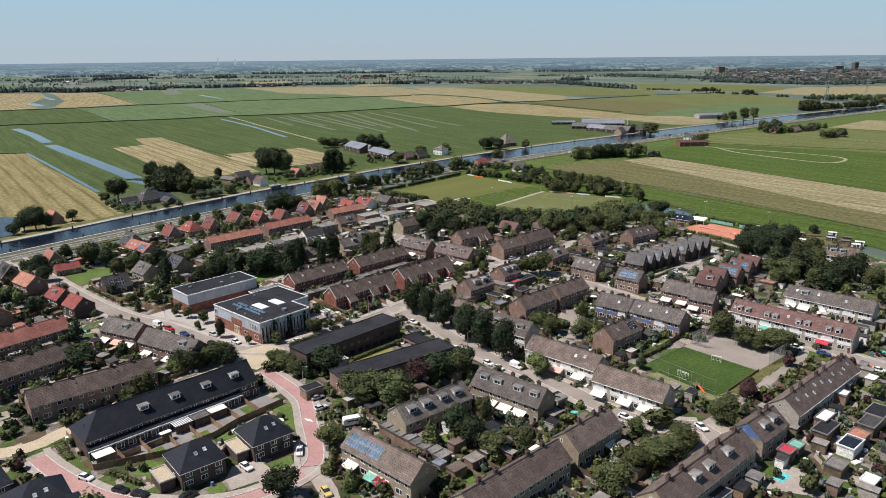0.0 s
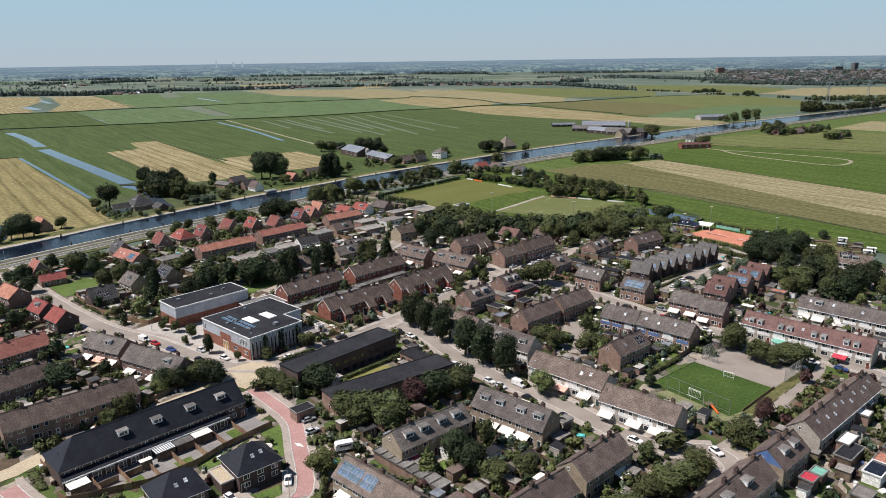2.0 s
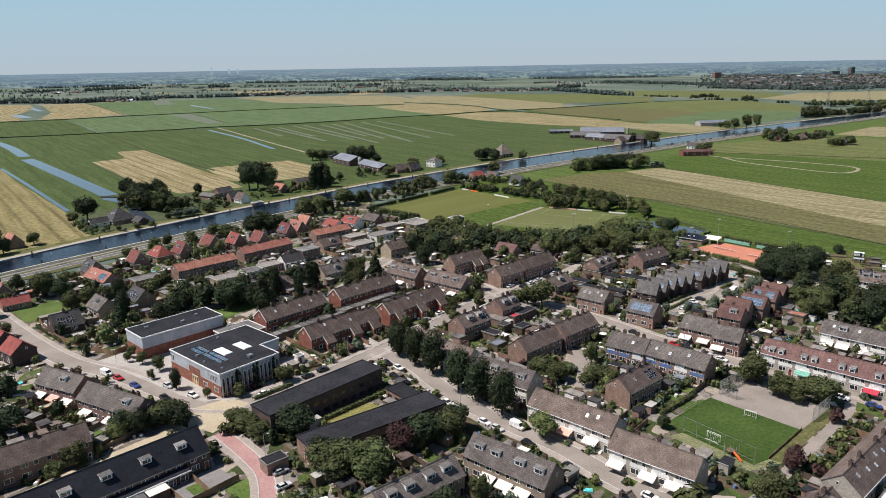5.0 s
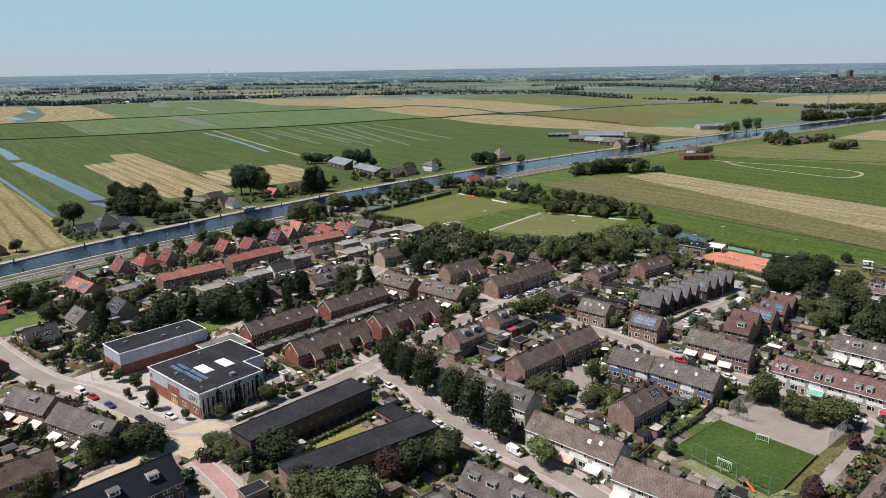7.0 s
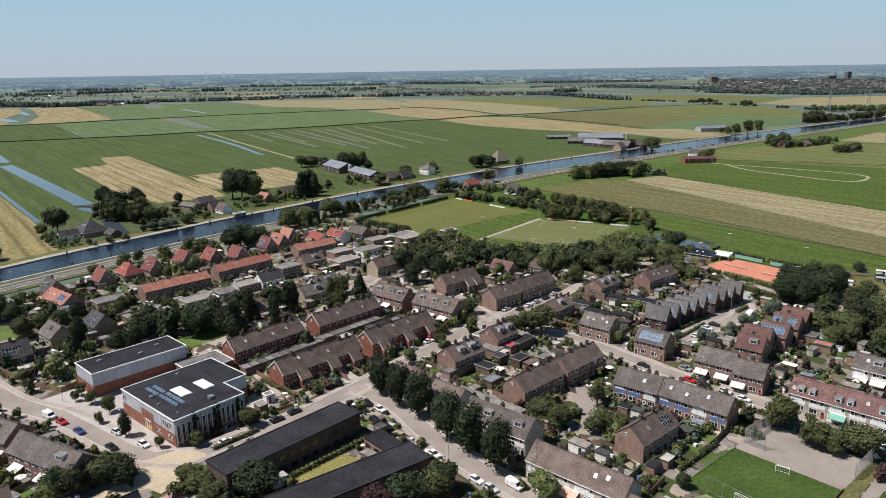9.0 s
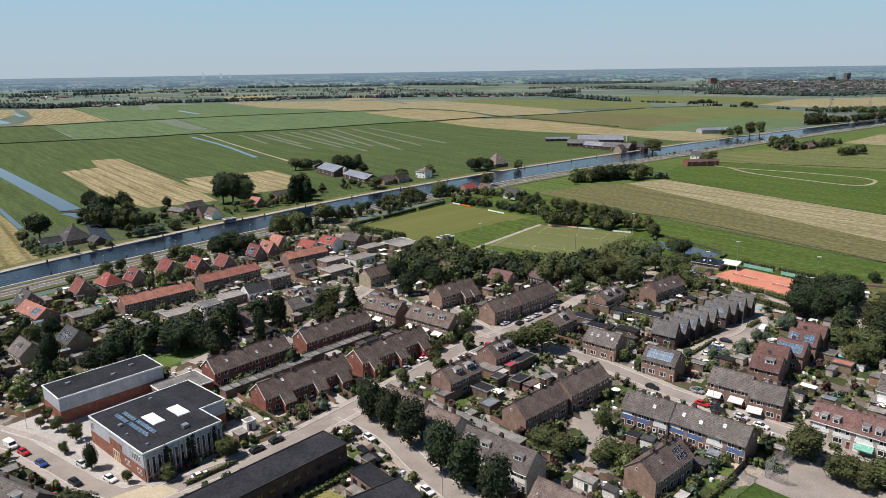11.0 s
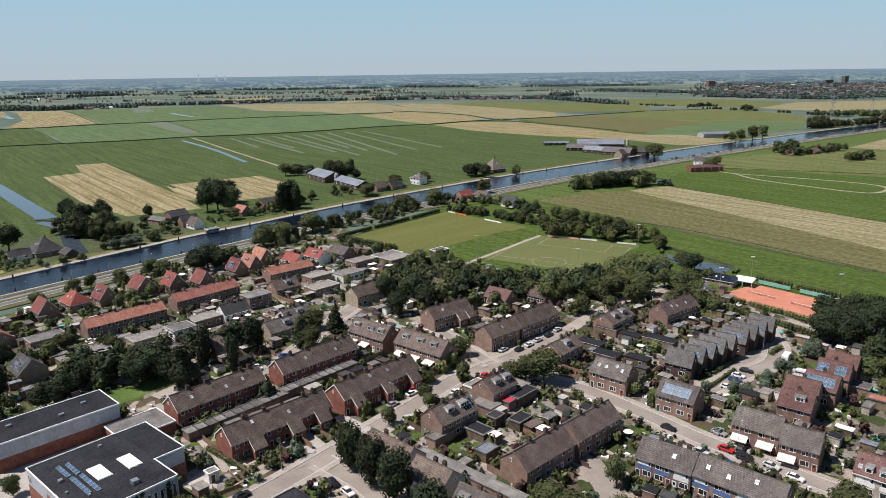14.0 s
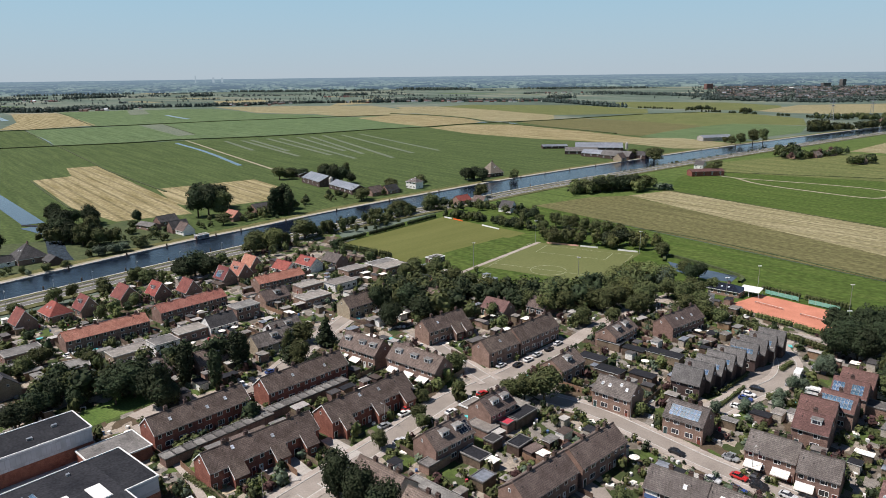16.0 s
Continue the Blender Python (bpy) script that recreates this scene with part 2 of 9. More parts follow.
# ground
def plots(m):
    """Small garden plots: soil, green beds, slabs and gravel in patches a few metres wide."""
    N, L = m.node_tree.nodes, m.node_tree.links
    tc = N.new("ShaderNodeTexCoord")
    mp = N.new("ShaderNodeMapping")
    mp.inputs["Rotation"].default_value = (0, 0, radians(-43))
    mp.inputs["Scale"].default_value = (0.30, 0.21, 0.3)
    L.new(tc.outputs["Object"], mp.inputs["Vector"])
    vo = N.new("ShaderNodeTexVoronoi")
    vo.distance = "CHEBYCHEV"
    vo.inputs["Scale"].default_value = 1.0
    L.new(mp.outputs["Vector"], vo.inputs["Vector"])
    sp = N.new("ShaderNodeSeparateColor")
    L.new(vo.outputs["Color"], sp.inputs["Color"])
    r = N.new("ShaderNodeValToRGB")
    r.color_ramp.interpolation = "CONSTANT"
    e = r.color_ramp.elements
    e[0].position, e[0].color = 0.0, (0.055, 0.075, 0.024, 1)
    e[1].position, e[1].color = 0.22, (0.115, 0.085, 0.055, 1)
    for pos, c in ((0.40, (0.085, 0.125, 0.030, 1)), (0.54, (0.27, 0.245, 0.215, 1)), (0.70, (0.17, 0.145, 0.115, 1)), (0.84, (0.40, 0.345, 0.28, 1))):
        e.new(pos).color = c
    L.new(sp.outputs["Red"], r.inputs["Fac"])
    p = N["Principled BSDF"]
    mx = N.new("ShaderNodeMix")
    mx.data_type, mx.blend_type = "RGBA", "MULTIPLY"
    mx.inputs["Factor"].default_value = 1.0
    L.new(p.inputs["Base Color"].links[0].from_socket, mx.inputs["A"])
    L.new(r.outputs["Color"], mx.inputs["B"])
    L.new(mx.outputs["Result"], p.inputs["Base Color"])
    return m


M["garden"] = plots(mat("garden", (0.6, 0.6, 0.6), (1.0, 1.0, 1.0), 0.95, 0.45, 3.0, 0.3))
M["lawn"] = mat("lawn", (0.068, 0.113, 0.023), (0.117, 0.162, 0.041), 0.95, 0.08, 1.5, 0.2, tint=0.12)
M["lawn_dry"] = mat("lawn_dry", (0.17, 0.17, 0.05), (0.28, 0.24, 0.09), 0.95, 0.10, 1.5, 0.2)
M["lawn_worn"] = mat("lawn_worn", (0.135, 0.150, 0.070), (0.235, 0.235, 0.125), 0.95, 0.10, 1.5, 0.2)
M["turf"] = mat("turf", (0.034, 0.066, 0.010), (0.056, 0.096, 0.018), 0.95, 0.06, 1.0, 0.1)
M["asphalt"] = mat("asphalt", (0.232, 0.203, 0.176), (0.320, 0.282, 0.247), 0.9, 0.10, 2.5, 0.1, grain=0.14)
M["asphalt_dark"] = mat("asphalt_dark", (0.115, 0.112, 0.108), (0.165, 0.160, 0.152), 0.9, 0.10, 2.5, 0.1, grain=0.14)
M["paving"] = mat("paving", (0.345, 0.298, 0.260), (0.44, 0.388, 0.343), 0.9, 0.15, 2.5, 0.1, tiles=(0.6, 0.3), courses="Y", mortar=0.85, grain=0.14)
M["paving_light"] = mat("paving_light", (0.400, 0.372, 0.338), (0.500, 0.468, 0.430), 0.9, 0.15, 2.5, 0.1, tiles=(0.6, 0.3), courses="Y", mortar=0.88, grain=0.16)
M["paving_sand"] = mat("paving_sand", (0.46, 0.385, 0.27), (0.55, 0.47, 0.34), 0.9, 0.15, 2.5, 0.1, tiles=(0.4, 0.2), courses="Y", mortar=0.88, grain=0.14)
M["paving_pink"] = mat("paving_pink", (0.40, 0.232, 0.215), (0.48, 0.292, 0.272), 0.9, 0.15, 2.5, 0.1, tiles=(0.4, 0.2), courses="Y", mortar=0.88, grain=0.14)
M["paving_grey"] = mat("paving_grey", (0.21, 0.20, 0.195), (0.30, 0.285, 0.27), 0.9, 0.15, 2.5, 0.1, tiles=(0.6, 0.3), courses="Y", mortar=0.85, grain=0.14)
M["kerb"] = mat("kerb", (0.42, 0.41, 0.39), (0.52, 0.51, 0.48), 0.9, 0.5, 4.0, 0.1)
M["line_paint"] = mat("line_paint", (0.70, 0.70, 0.68), (0.80, 0.80, 0.78), 0.8, 0.5, 4.0, 0.02)
M["line_pale"] = mat("line_pale", (0.34, 0.37, 0.24), (0.44, 0.46, 0.33), 0.9, 0.5, 4.0, 0.02)
M["clay"] = mat("clay", (0.460, 0.179, 0.115), (0.552, 0.230, 0.152), 0.95, 0.12, 2.0, 0.05, grain=0.14)
M["path"] = mat("path", (0.24, 0.215, 0.15), (0.36, 0.325, 0.24), 0.95, 0.1, 1.0, 0.1, grain=0.14)
# vegetation
M["bark"] = mat("bark", (0.06, 0.045, 0.032), (0.12, 0.09, 0.065), 0.95, 2.0, 8.0, 0.4)
LEAF = dict(rough=0.75, scale=0.35, fine=2.5, bump=0.0, spec=0.12, tint=0.25, island=0.24)
M["leaf_mid"] = mat("leaf_mid", (0.050, 0.060, 0.026), (0.098, 0.109, 0.043), **LEAF)
M["leaf_dark"] = mat("leaf_dark", (0.023, 0.032, 0.017), (0.043, 0.057, 0.027), **LEAF)
M["leaf_light"] = mat("leaf_light", (0.074, 0.090, 0.034), (0.145, 0.155, 0.058), **LEAF)
M["leaf_grey"] = mat("leaf_grey", (0.071, 0.098, 0.067), (0.125, 0.154, 0.104), **LEAF)
M["leaf_purple"] = mat("leaf_purple", (0.045, 0.025, 0.025), (0.084, 0.045, 0.042), **LEAF)
# foliage of far belts: distance haze put into the leaf colour, two strengths
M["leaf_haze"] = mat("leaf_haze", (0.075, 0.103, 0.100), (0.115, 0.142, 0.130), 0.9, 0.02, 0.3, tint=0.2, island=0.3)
M["leaf_thin_haze"] = mat("leaf_thin_haze", (0.045, 0.067, 0.060), (0.072, 0.094, 0.080), 0.9, 0.02, 0.3, tint=0.2, island=0.3)
# cars
for n_, c_ in (("white", (0.75, 0.75, 0.74)), ("black", (0.015, 0.015, 0.017)), ("grey", (0.28, 0.29, 0.30)), ("blue", (0.03, 0.06, 0.22)),
               ("red", (0.45, 0.02, 0.02)), ("silver", (0.52, 0.53, 0.54)), ("yellow", (0.60, 0.48, 0.16)), ("orange", (0.65, 0.10, 0.02))):
    M["car_" + n_] = mat("car_" + n_, c_, tuple(v * 1.05 for v in c_), 0.28, 0.5, 2.0, spec=0.6)
M["tyre"] = mat("tyre", (0.015, 0.015, 0.015), (0.025, 0.025, 0.025), 0.9, 3.0, 9.0)
M["glass"] = mat("glass", (0.018, 0.022, 0.028), (0.045, 0.05, 0.058), 0.08, 0.9, 2.0, spec=0.7, tint=0.6)
# roof glass: whitish sky highlight put into its pale base colour
M["skyglass"] = mat("skyglass", (0.35, 0.38, 0.42), (0.55, 0.58, 0.62), 0.15, 0.9, 2.0, spec=0.6, tint=0.4)
M["solar"] = mat("solar", (0.030, 0.085, 0.155), (0.050, 0.125, 0.215), 0.35, 0.5, 1.0, spec=0.3, tint=0.25)
M["solar_black"] = mat("solar_black", (0.012, 0.014, 0.022), (0.02, 0.023, 0.034), 0.2, 0.5, 1.0, spec=0.6)


def water_mat(name, col, wave=1.0, scale=0.5, spec=0.35):
    m = mat(name, col, tuple(v * 1.3 for v in col), 0.06, 0.03, 0.3, spec=spec)
    nt = m.node_tree
    tc = nt.nodes.new("ShaderNodeTexCoord")
    n = nt.nodes.new("ShaderNodeTexNoise")
    n.inputs["Scale"].default_value = scale
    n.inputs["Detail"].default_value = 5
    b = nt.nodes.new("ShaderNodeBump")
    b.inputs["Strength"].default_value = wave
    b.inputs["Distance"].default_value = 0.6
    nt.links.new(tc.outputs["Object"], n.inputs["Vector"])
    nt.links.new(n.outputs["Fac"], b.inputs["Height"])
    nt.links.new(b.outputs["Normal"], nt.nodes["Principled BSDF"].inputs["Normal"])
    return m


M["water"] = water_mat("water", (0.006, 0.010, 0.019), 0.32, 0.5, 0.22)
M["ditch"] = water_mat("ditch", (0.045, 0.060, 0.078), 0.02, 0.3)

FIELD_TURN = -54.0
# grass and hay fields: streaks run along the strips
FS = dict(rough=0.95, fine=0.35, stretch=(0.012, 0.16), turn=FIELD_TURN, scale=1.0, spec=0.1)
# field_green is field_near made lighter and bluer for distance haze
M["field_green"] = mat("field_green", (0.070, 0.108, 0.047), (0.128, 0.178, 0.082), **FS, lines=(34, 0.16, 0.9))
M["field_near"] = mat("field_near", (0.050, 0.075, 0.024), (0.083, 0.113, 0.040), **FS, lines=(40, 0.2, 0.9))
M["field_hay"] = mat("field_hay", (0.165, 0.143, 0.062), (0.262, 0.225, 0.110), **FS, lines=(12, 0.3, 0.74))
M["field_mid"] = mat("field_mid", (0.062, 0.100, 0.024), (0.108, 0.145, 0.042), **FS, lines=(22, 0.2, 0.85))
M["field_bright"] = mat("field_bright", (0.050, 0.084, 0.016), (0.083, 0.116, 0.028), **FS, lines=(22, 0.2, 0.88))
M["field_olive"] = mat("field_olive", (0.090, 0.112, 0.038), (0.160, 0.165, 0.065), **FS, lines=(30, 0.2, 0.85))
M["field_brown"] = mat("field_brown", (0.104, 0.101, 0.043), (0.150, 0.140, 0.064), **FS, lines=(18, 0.3, 0.9))
M["field_gold"] = mat("field_gold", (0.181, 0.151, 0.068), (0.350, 0.300, 0.175), **FS, lines=(11, 0.3, 0.68))
M["field_sand"] = mat("field_sand", (0.185, 0.166, 0.084), (0.310, 0.275, 0.165), **FS, lines=(14, 0.25, 0.8))
M["pitch"] = mat("pitch", (0.109, 0.119, 0.036), (0.142, 0.147, 0.050), 0.95, 0.5, 0.8, stretch=(0.01, 0.12), turn=43, spec=0.1, grain=0.14)
M["pitch_turf"] = mat("pitch_turf", (0.119, 0.134, 0.051), (0.139, 0.150, 0.060), 0.95, 0.5, 0.8, stretch=(0.05, 0.05), turn=43, spec=0.1, grain=0.14)
M["verge_dark"] = mat("verge_dark", (0.075, 0.085, 0.035), (0.135, 0.125, 0.065), 0.95, 0.15, 1.0, 0.1, spec=0.1)
M["verge"] = mat("verge", (0.085, 0.095, 0.035), (0.16, 0.145, 0.065), 0.95, 0.15, 1.0, 0.1, spec=0.1)


def far_ground():
    """Patchwork of far fields on the one ground sheet: cells along the strips, each a green or hay colour greyed and
    blued to carry the distance haze.
    """
    m = bpy.data.materials.new("far_ground")
    m.use_nodes = True
    nt = m.node_tree
    N, L = nt.nodes, nt.links
    p = N["Principled BSDF"]
    p.inputs["Roughness"].default_value = 0.95
    p.inputs["Specular IOR Level"].default_value = 0.1
    tc = N.new("ShaderNodeTexCoord")
    mp = N.new("ShaderNodeMapping")
    mp.inputs["Rotation"].default_value = (0, 0, radians(-FIELD_TURN))
    L.new(tc.outputs["Object"], mp.inputs["Vector"])
    bt = N.new("ShaderNodeTexBrick")
    bt.inputs["Scale"].default_value = 1.0
    bt.inputs["Brick Width"].default_value, bt.inputs["Row Height"].default_value = 430, 120
    bt.inputs["Mortar Size"].default_value = 1.6
    bt.inputs["Color1"].default_value, bt.inputs["Color2"].default_value = (0, 0, 0, 1), (1, 1, 1, 1)
    bt.inputs["Mortar"].default_value = (0.35, 0.35, 0.35, 1)
    L.new(mp.outputs["Vector"], bt.inputs["Vector"])
    n = N.new("ShaderNodeTexNoise")
    n.inputs["Scale"].default_value = 0.0016
    n.inputs["Detail"].default_value = 3
    L.new(tc.outputs["Object"], n.inputs["Vector"])
    ad = N.new("ShaderNodeMath")
    ad.operation = "MULTIPLY_ADD"
    ad.inputs[1].default_value = 0.42
    L.new(bt.outputs["Color"], ad.inputs[0])
    sc = N.new("ShaderNodeMath")
    sc.operation = "MULTIPLY_ADD"
    sc.inputs[1].default_value, sc.inputs[2].default_value = 1.4, -0.45
    L.new(n.outputs["Fac"], sc.inputs[0])
    L.new(sc.outputs[0], ad.inputs[2])
    r = N.new("ShaderNodeValToRGB")
    e = r.color_ramp.elements
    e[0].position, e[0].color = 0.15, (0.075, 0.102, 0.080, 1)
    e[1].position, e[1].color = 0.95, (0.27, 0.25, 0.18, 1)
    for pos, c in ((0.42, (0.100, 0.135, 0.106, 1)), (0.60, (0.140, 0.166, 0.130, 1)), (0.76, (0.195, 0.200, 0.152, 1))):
        k = e.new(pos)
        k.color = c
    L.new(ad.outputs[0], r.inputs["Fac"])
    n2 = N.new("ShaderNodeTexNoise")
    n2.inputs["Scale"].default_value = 0.03
    n2.inputs["Detail"].default_value = 6
    L.new(tc.outputs["Object"], n2.inputs["Vector"])
    mr = N.new("ShaderNodeMapRange")
    mr.inputs["From Min"].default_value, mr.inputs["From Max"].default_value = 0.3, 0.7
    mr.inputs["To Min"].default_value, mr.inputs["To Max"].default_value = 0.8, 1.2
    L.new(n2.outputs["Fac"], mr.inputs["Value"])
    h = N.new("ShaderNodeHueSaturation")
    L.new(r.outputs["Color"], h.inputs["Color"])
    L.new(mr.outputs["Result"], h.inputs["Value"])
    L.new(h.outputs["Color"], p.inputs["Base Color"])
    return m


M["far_ground"] = far_ground()
# far meadow green with haze greyed into it; also serves dry meadow patches
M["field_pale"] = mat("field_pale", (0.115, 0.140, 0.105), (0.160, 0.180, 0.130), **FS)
M["field_dark"] = mat("field_dark", (0.045, 0.065, 0.025), (0.075, 0.090, 0.035), 0.95, 0.1, 0.5)


def haze_mat():
    """Far land seen through clear summer air: a plain glowing backdrop, haze painted into its emission colours."""
    m = bpy.data.materials.new("haze")
    m.use_nodes = True
    N, L = m.node_tree.nodes, m.node_tree.links
    N.remove(N["Principled BSDF"])
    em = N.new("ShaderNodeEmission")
    tc = N.new("ShaderNodeTexCoord")
    sep = N.new("ShaderNodeSeparateXYZ")
    L.new(tc.outputs["Object"], sep.inputs["Vector"])
    def calc(op, a_, b_=0.0):
        k = N.new("ShaderNodeMath")
        k.operation = op
        for i, v in enumerate((a_, b_)):
            if isinstance(v, float):
                k.inputs[i].default_value = v
            else:
                L.new(v, k.inputs[i])
        return k.outputs[0]
    # fields and woods, with tree rows before them, closing up towards the horizon
    turn = calc("ARCTAN2", sep.outputs["X"], sep.outputs["Y"])
    depth = calc("DIVIDE", 7.0, calc("SUBTRACT", 1.12, calc("MULTIPLY", sep.outputs["Z"], 0.01)))

    def rows(across, deep, detail, lo, hi, shift):
        cmb = N.new("ShaderNodeCombineXYZ")
        L.new(calc("MULTIPLY", turn, across), cmb.inputs["X"])
        L.new(calc("MULTIPLY", depth, deep), cmb.inputs["Y"])
        cmb.inputs["Z"].default_value = shift
        n = N.new("ShaderNodeTexNoise")
        n.inputs["Scale"].default_value, n.inputs["Detail"].default_value, n.inputs["Roughness"].default_value = 1.0, detail, 0.6
        L.new(cmb.outputs["Vector"], n.inputs["Vector"])
        k = N.new("ShaderNodeMapRange")
        k.inputs["From Min"].default_value, k.inputs["From Max"].default_value = lo, hi
        L.new(n.outputs["Fac"], k.inputs["Value"])
        return k.outputs["Result"]

    def blend(fac, a_, b_):
        k = N.new("ShaderNodeMix")
        k.data_type = "RGBA"
        if isinstance(fac, float):
            k.inputs["Factor"].default_value = fac
        else:
            L.new(fac, k.inputs["Factor"])
        for sock, v in (("A", a_), ("B", b_)):
            if isinstance(v, tuple):
                k.inputs[sock].default_value = (*v, 1)
            else:
                L.new(v, k.inputs[sock])
        return k.outputs["Result"]

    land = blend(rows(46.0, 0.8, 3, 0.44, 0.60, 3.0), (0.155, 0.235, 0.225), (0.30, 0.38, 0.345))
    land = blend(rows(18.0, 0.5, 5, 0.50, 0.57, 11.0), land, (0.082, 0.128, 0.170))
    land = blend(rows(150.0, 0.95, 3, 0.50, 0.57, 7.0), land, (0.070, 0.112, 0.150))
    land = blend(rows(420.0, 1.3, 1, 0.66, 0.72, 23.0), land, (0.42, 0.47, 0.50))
    # air haze blended into the glow, bluer towards the top of the rim
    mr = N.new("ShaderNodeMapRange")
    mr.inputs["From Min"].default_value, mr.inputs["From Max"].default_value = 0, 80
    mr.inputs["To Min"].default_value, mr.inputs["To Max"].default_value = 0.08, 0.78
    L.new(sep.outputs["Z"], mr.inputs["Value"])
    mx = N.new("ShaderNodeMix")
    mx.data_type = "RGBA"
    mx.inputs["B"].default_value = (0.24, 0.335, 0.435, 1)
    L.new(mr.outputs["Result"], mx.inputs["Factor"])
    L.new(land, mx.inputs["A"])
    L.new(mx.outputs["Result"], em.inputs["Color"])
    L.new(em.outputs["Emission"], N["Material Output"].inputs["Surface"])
    return m


M["haze"] = haze_mat()


# flat glow for the skyline towers, the haze already in the colour
def pale_haze():
    m = bpy.data.materials.new("haze_pale")
    m.use_nodes = True
    N, L = m.node_tree.nodes, m.node_tree.links
    N.remove(N["Principled BSDF"])
    em = N.new("ShaderNodeEmission")
    em.inputs["Color"].default_value = (0.33, 0.41, 0.48, 1)
    L.new(em.outputs["Emission"], N["Material Output"].inputs["Surface"])
    return m


M["haze_pale"] = pale_haze()

# ---- mesh helpers ----
class Mesh:
    """Collects faces with materials; made() links them as one object."""

    def __init__(self):
        self.v, self.f, self.m, self.mats = [], [], [], []

    def slot(self, key):
        if key not in self.mats:
            self.mats.append(key)
        return self.mats.index(key)

    def face(self, pts, key):
        i = len(self.v)
        self.v.extend(pts)
        self.f.append(tuple(range(i, i + len(pts))))
        self.m.append(self.slot(key))

    def solid(self, low, high, key, top=None):
        """A closed solid between two rings of the same count (low ring seen from above runs anticlockwise)."""
        n, i = len(low), len(self.v)
        self.v.extend(low)
        self.v.extend(high)
        k, kt = self.slot(key), self.slot(top or key)
        self.f.append(tuple(range(i + n - 1, i - 1, -1)))
        self.m.append(k)
        self.f.append(tuple(range(i + n, i + 2 * n)))
        self.m.append(kt)
        for a in range(n):
            b = (a + 1) % n
            self.f.append((i + a, i + b, i + n + b, i + n + a))
            self.m.append(k)

    def box(self, x0, x1, y0, y1, z0, z1, key, top=None):
        self.solid([(x0, y0, z0), (x1, y0, z0), (x1, y1, z0), (x0, y1, z0)], [(x0, y0, z1), (x1, y0, z1), (x1, y1, z1), (x0, y1, z1)], key, top)

    def prism(self, x0, x1, yz, key):
        """A profile in y and z run along x."""
        self.solid([(x0, y, z) for y, z in yz], [(x1, y, z) for y, z in yz], key)

    def data(self, name):
        me = bpy.data.meshes.new(name)
        me.from_pydata(self.v, [], self.f)
        for key in self.mats:
            me.materials.append(M[key])
        me.polygons.foreach_set("material_index", self.m)
        me.update()
        return me

    def made(self, name, parent=None, label="", m=None):
        ob = new(name, self.data(name))
        if parent:
            ob.parent = parent
        if m is not None:
            ob.matrix_basis = m
        if label:
            ob["label"] = label
        return ob


def thing(name, m, label, category, group="", kind=""):
    ob = new(name)
    ob.empty_display_size = 0.5
    ob.matrix_basis = m
    return tagged(ob, label, category, group, kind)


def shared(name, data, parent, m, label=""):
    ob = new(name, data)
    ob.parent = parent
    ob.matrix_basis = m
    if label:
        ob["label"] = label
    return ob


def flat(name, pts, key, z, label="", kind="structure", depth=0.0, side=None):
    """A sheet or slab of ground with its top at z."""
    me = Mesh()
    area = sum(a[0] * b[1] - b[0] * a[1] for a, b in zip(pts, pts[1:] + pts[:1]))
    pts = pts if area > 0 else pts[::-1]
    if depth:
        me.solid([(x, y, z - depth) for x, y in pts], [(x, y, z) for x, y in pts], side or key, key)
    else:
        me.face([(x, y, z) for x, y in pts], key)
    return tagged(me.made(name), label, "", "", kind)


def smooth_line(pts, step=4.0):
    """Catmull-Rom through the points."""
    out = []
    P = [Vector(p) for p in pts]
    P = [2 * P[0] - P[1]] + P + [2 * P[-1] - P[-2]]
    for i in range(1, len(P) - 2):
        n = max(2, int((P[i + 1] - P[i]).length / step))
        for k in range(n):
            t = k / n
            a, b, c, d = P[i - 1:i + 3]
            out.append(0.5 * ((2 * b) + (c - a) * t + (2 * a - 5 * b + 4 * c - d) * t * t + (3 * b - a - 3 * c + d) * t ** 3))
    out.append(P[-2])
    return out


def offset_line(line, d):
    out = []
    for i, p in enumerate(line):
        t = (line[min(i + 1, len(line) - 1)] - line[max(i - 1, 0)]).normalized()
        out.append((p.x - t.y * d, p.y + t.x * d))
    return out


def ribbon(name, pts, width, key, z, label="", depth=0.0, shift=0.0, step=4.0):
    """A road or strip along a line."""
    line = smooth_line(pts, step)
    a, b = offset_line(line, shift - width / 2), offset_line(line, shift + width / 2)
    me = Mesh()
    for i in range(len(line) - 1):
        q = [a[i], a[i + 1], b[i + 1], b[i]]
        me.face([(x, y, z) for x, y in q], key)
        if depth:
            me.face([(*a[i], z - depth), (*a[i + 1], z - depth), (*a[i + 1], z), (*a[i], z)], key)
            me.face([(*b[i + 1], z - depth), (*b[i], z - depth), (*b[i], z), (*b[i + 1], z)], key)
    return tagged(me.made(name), label, "", "", "structure")

# ---- what stands where, so that gardens fill only free ground ----
FOOT, LANES, SHEETS, ROWS, LATER = [], [], [], [], []


def mark(x, y, ang, l, d):
    FOOT.append((x, y, math.cos(radians(ang)), math.sin(radians(ang)), l / 2, d / 2))


def free(x, y, r):
    for fx, fy, c, s, l, d in FOOT:
        dx, dy = x - fx, y - fy
        if abs(dx * c + dy * s) < l + r and abs(dy * c - dx * s) < d + r:
            return False
    for px, py, w in LANES:
        if (x - px) ** 2 + (y - py) ** 2 < (w + r) ** 2:
            return False
    return not any(in_poly(x, y, p) for p in SHEETS)


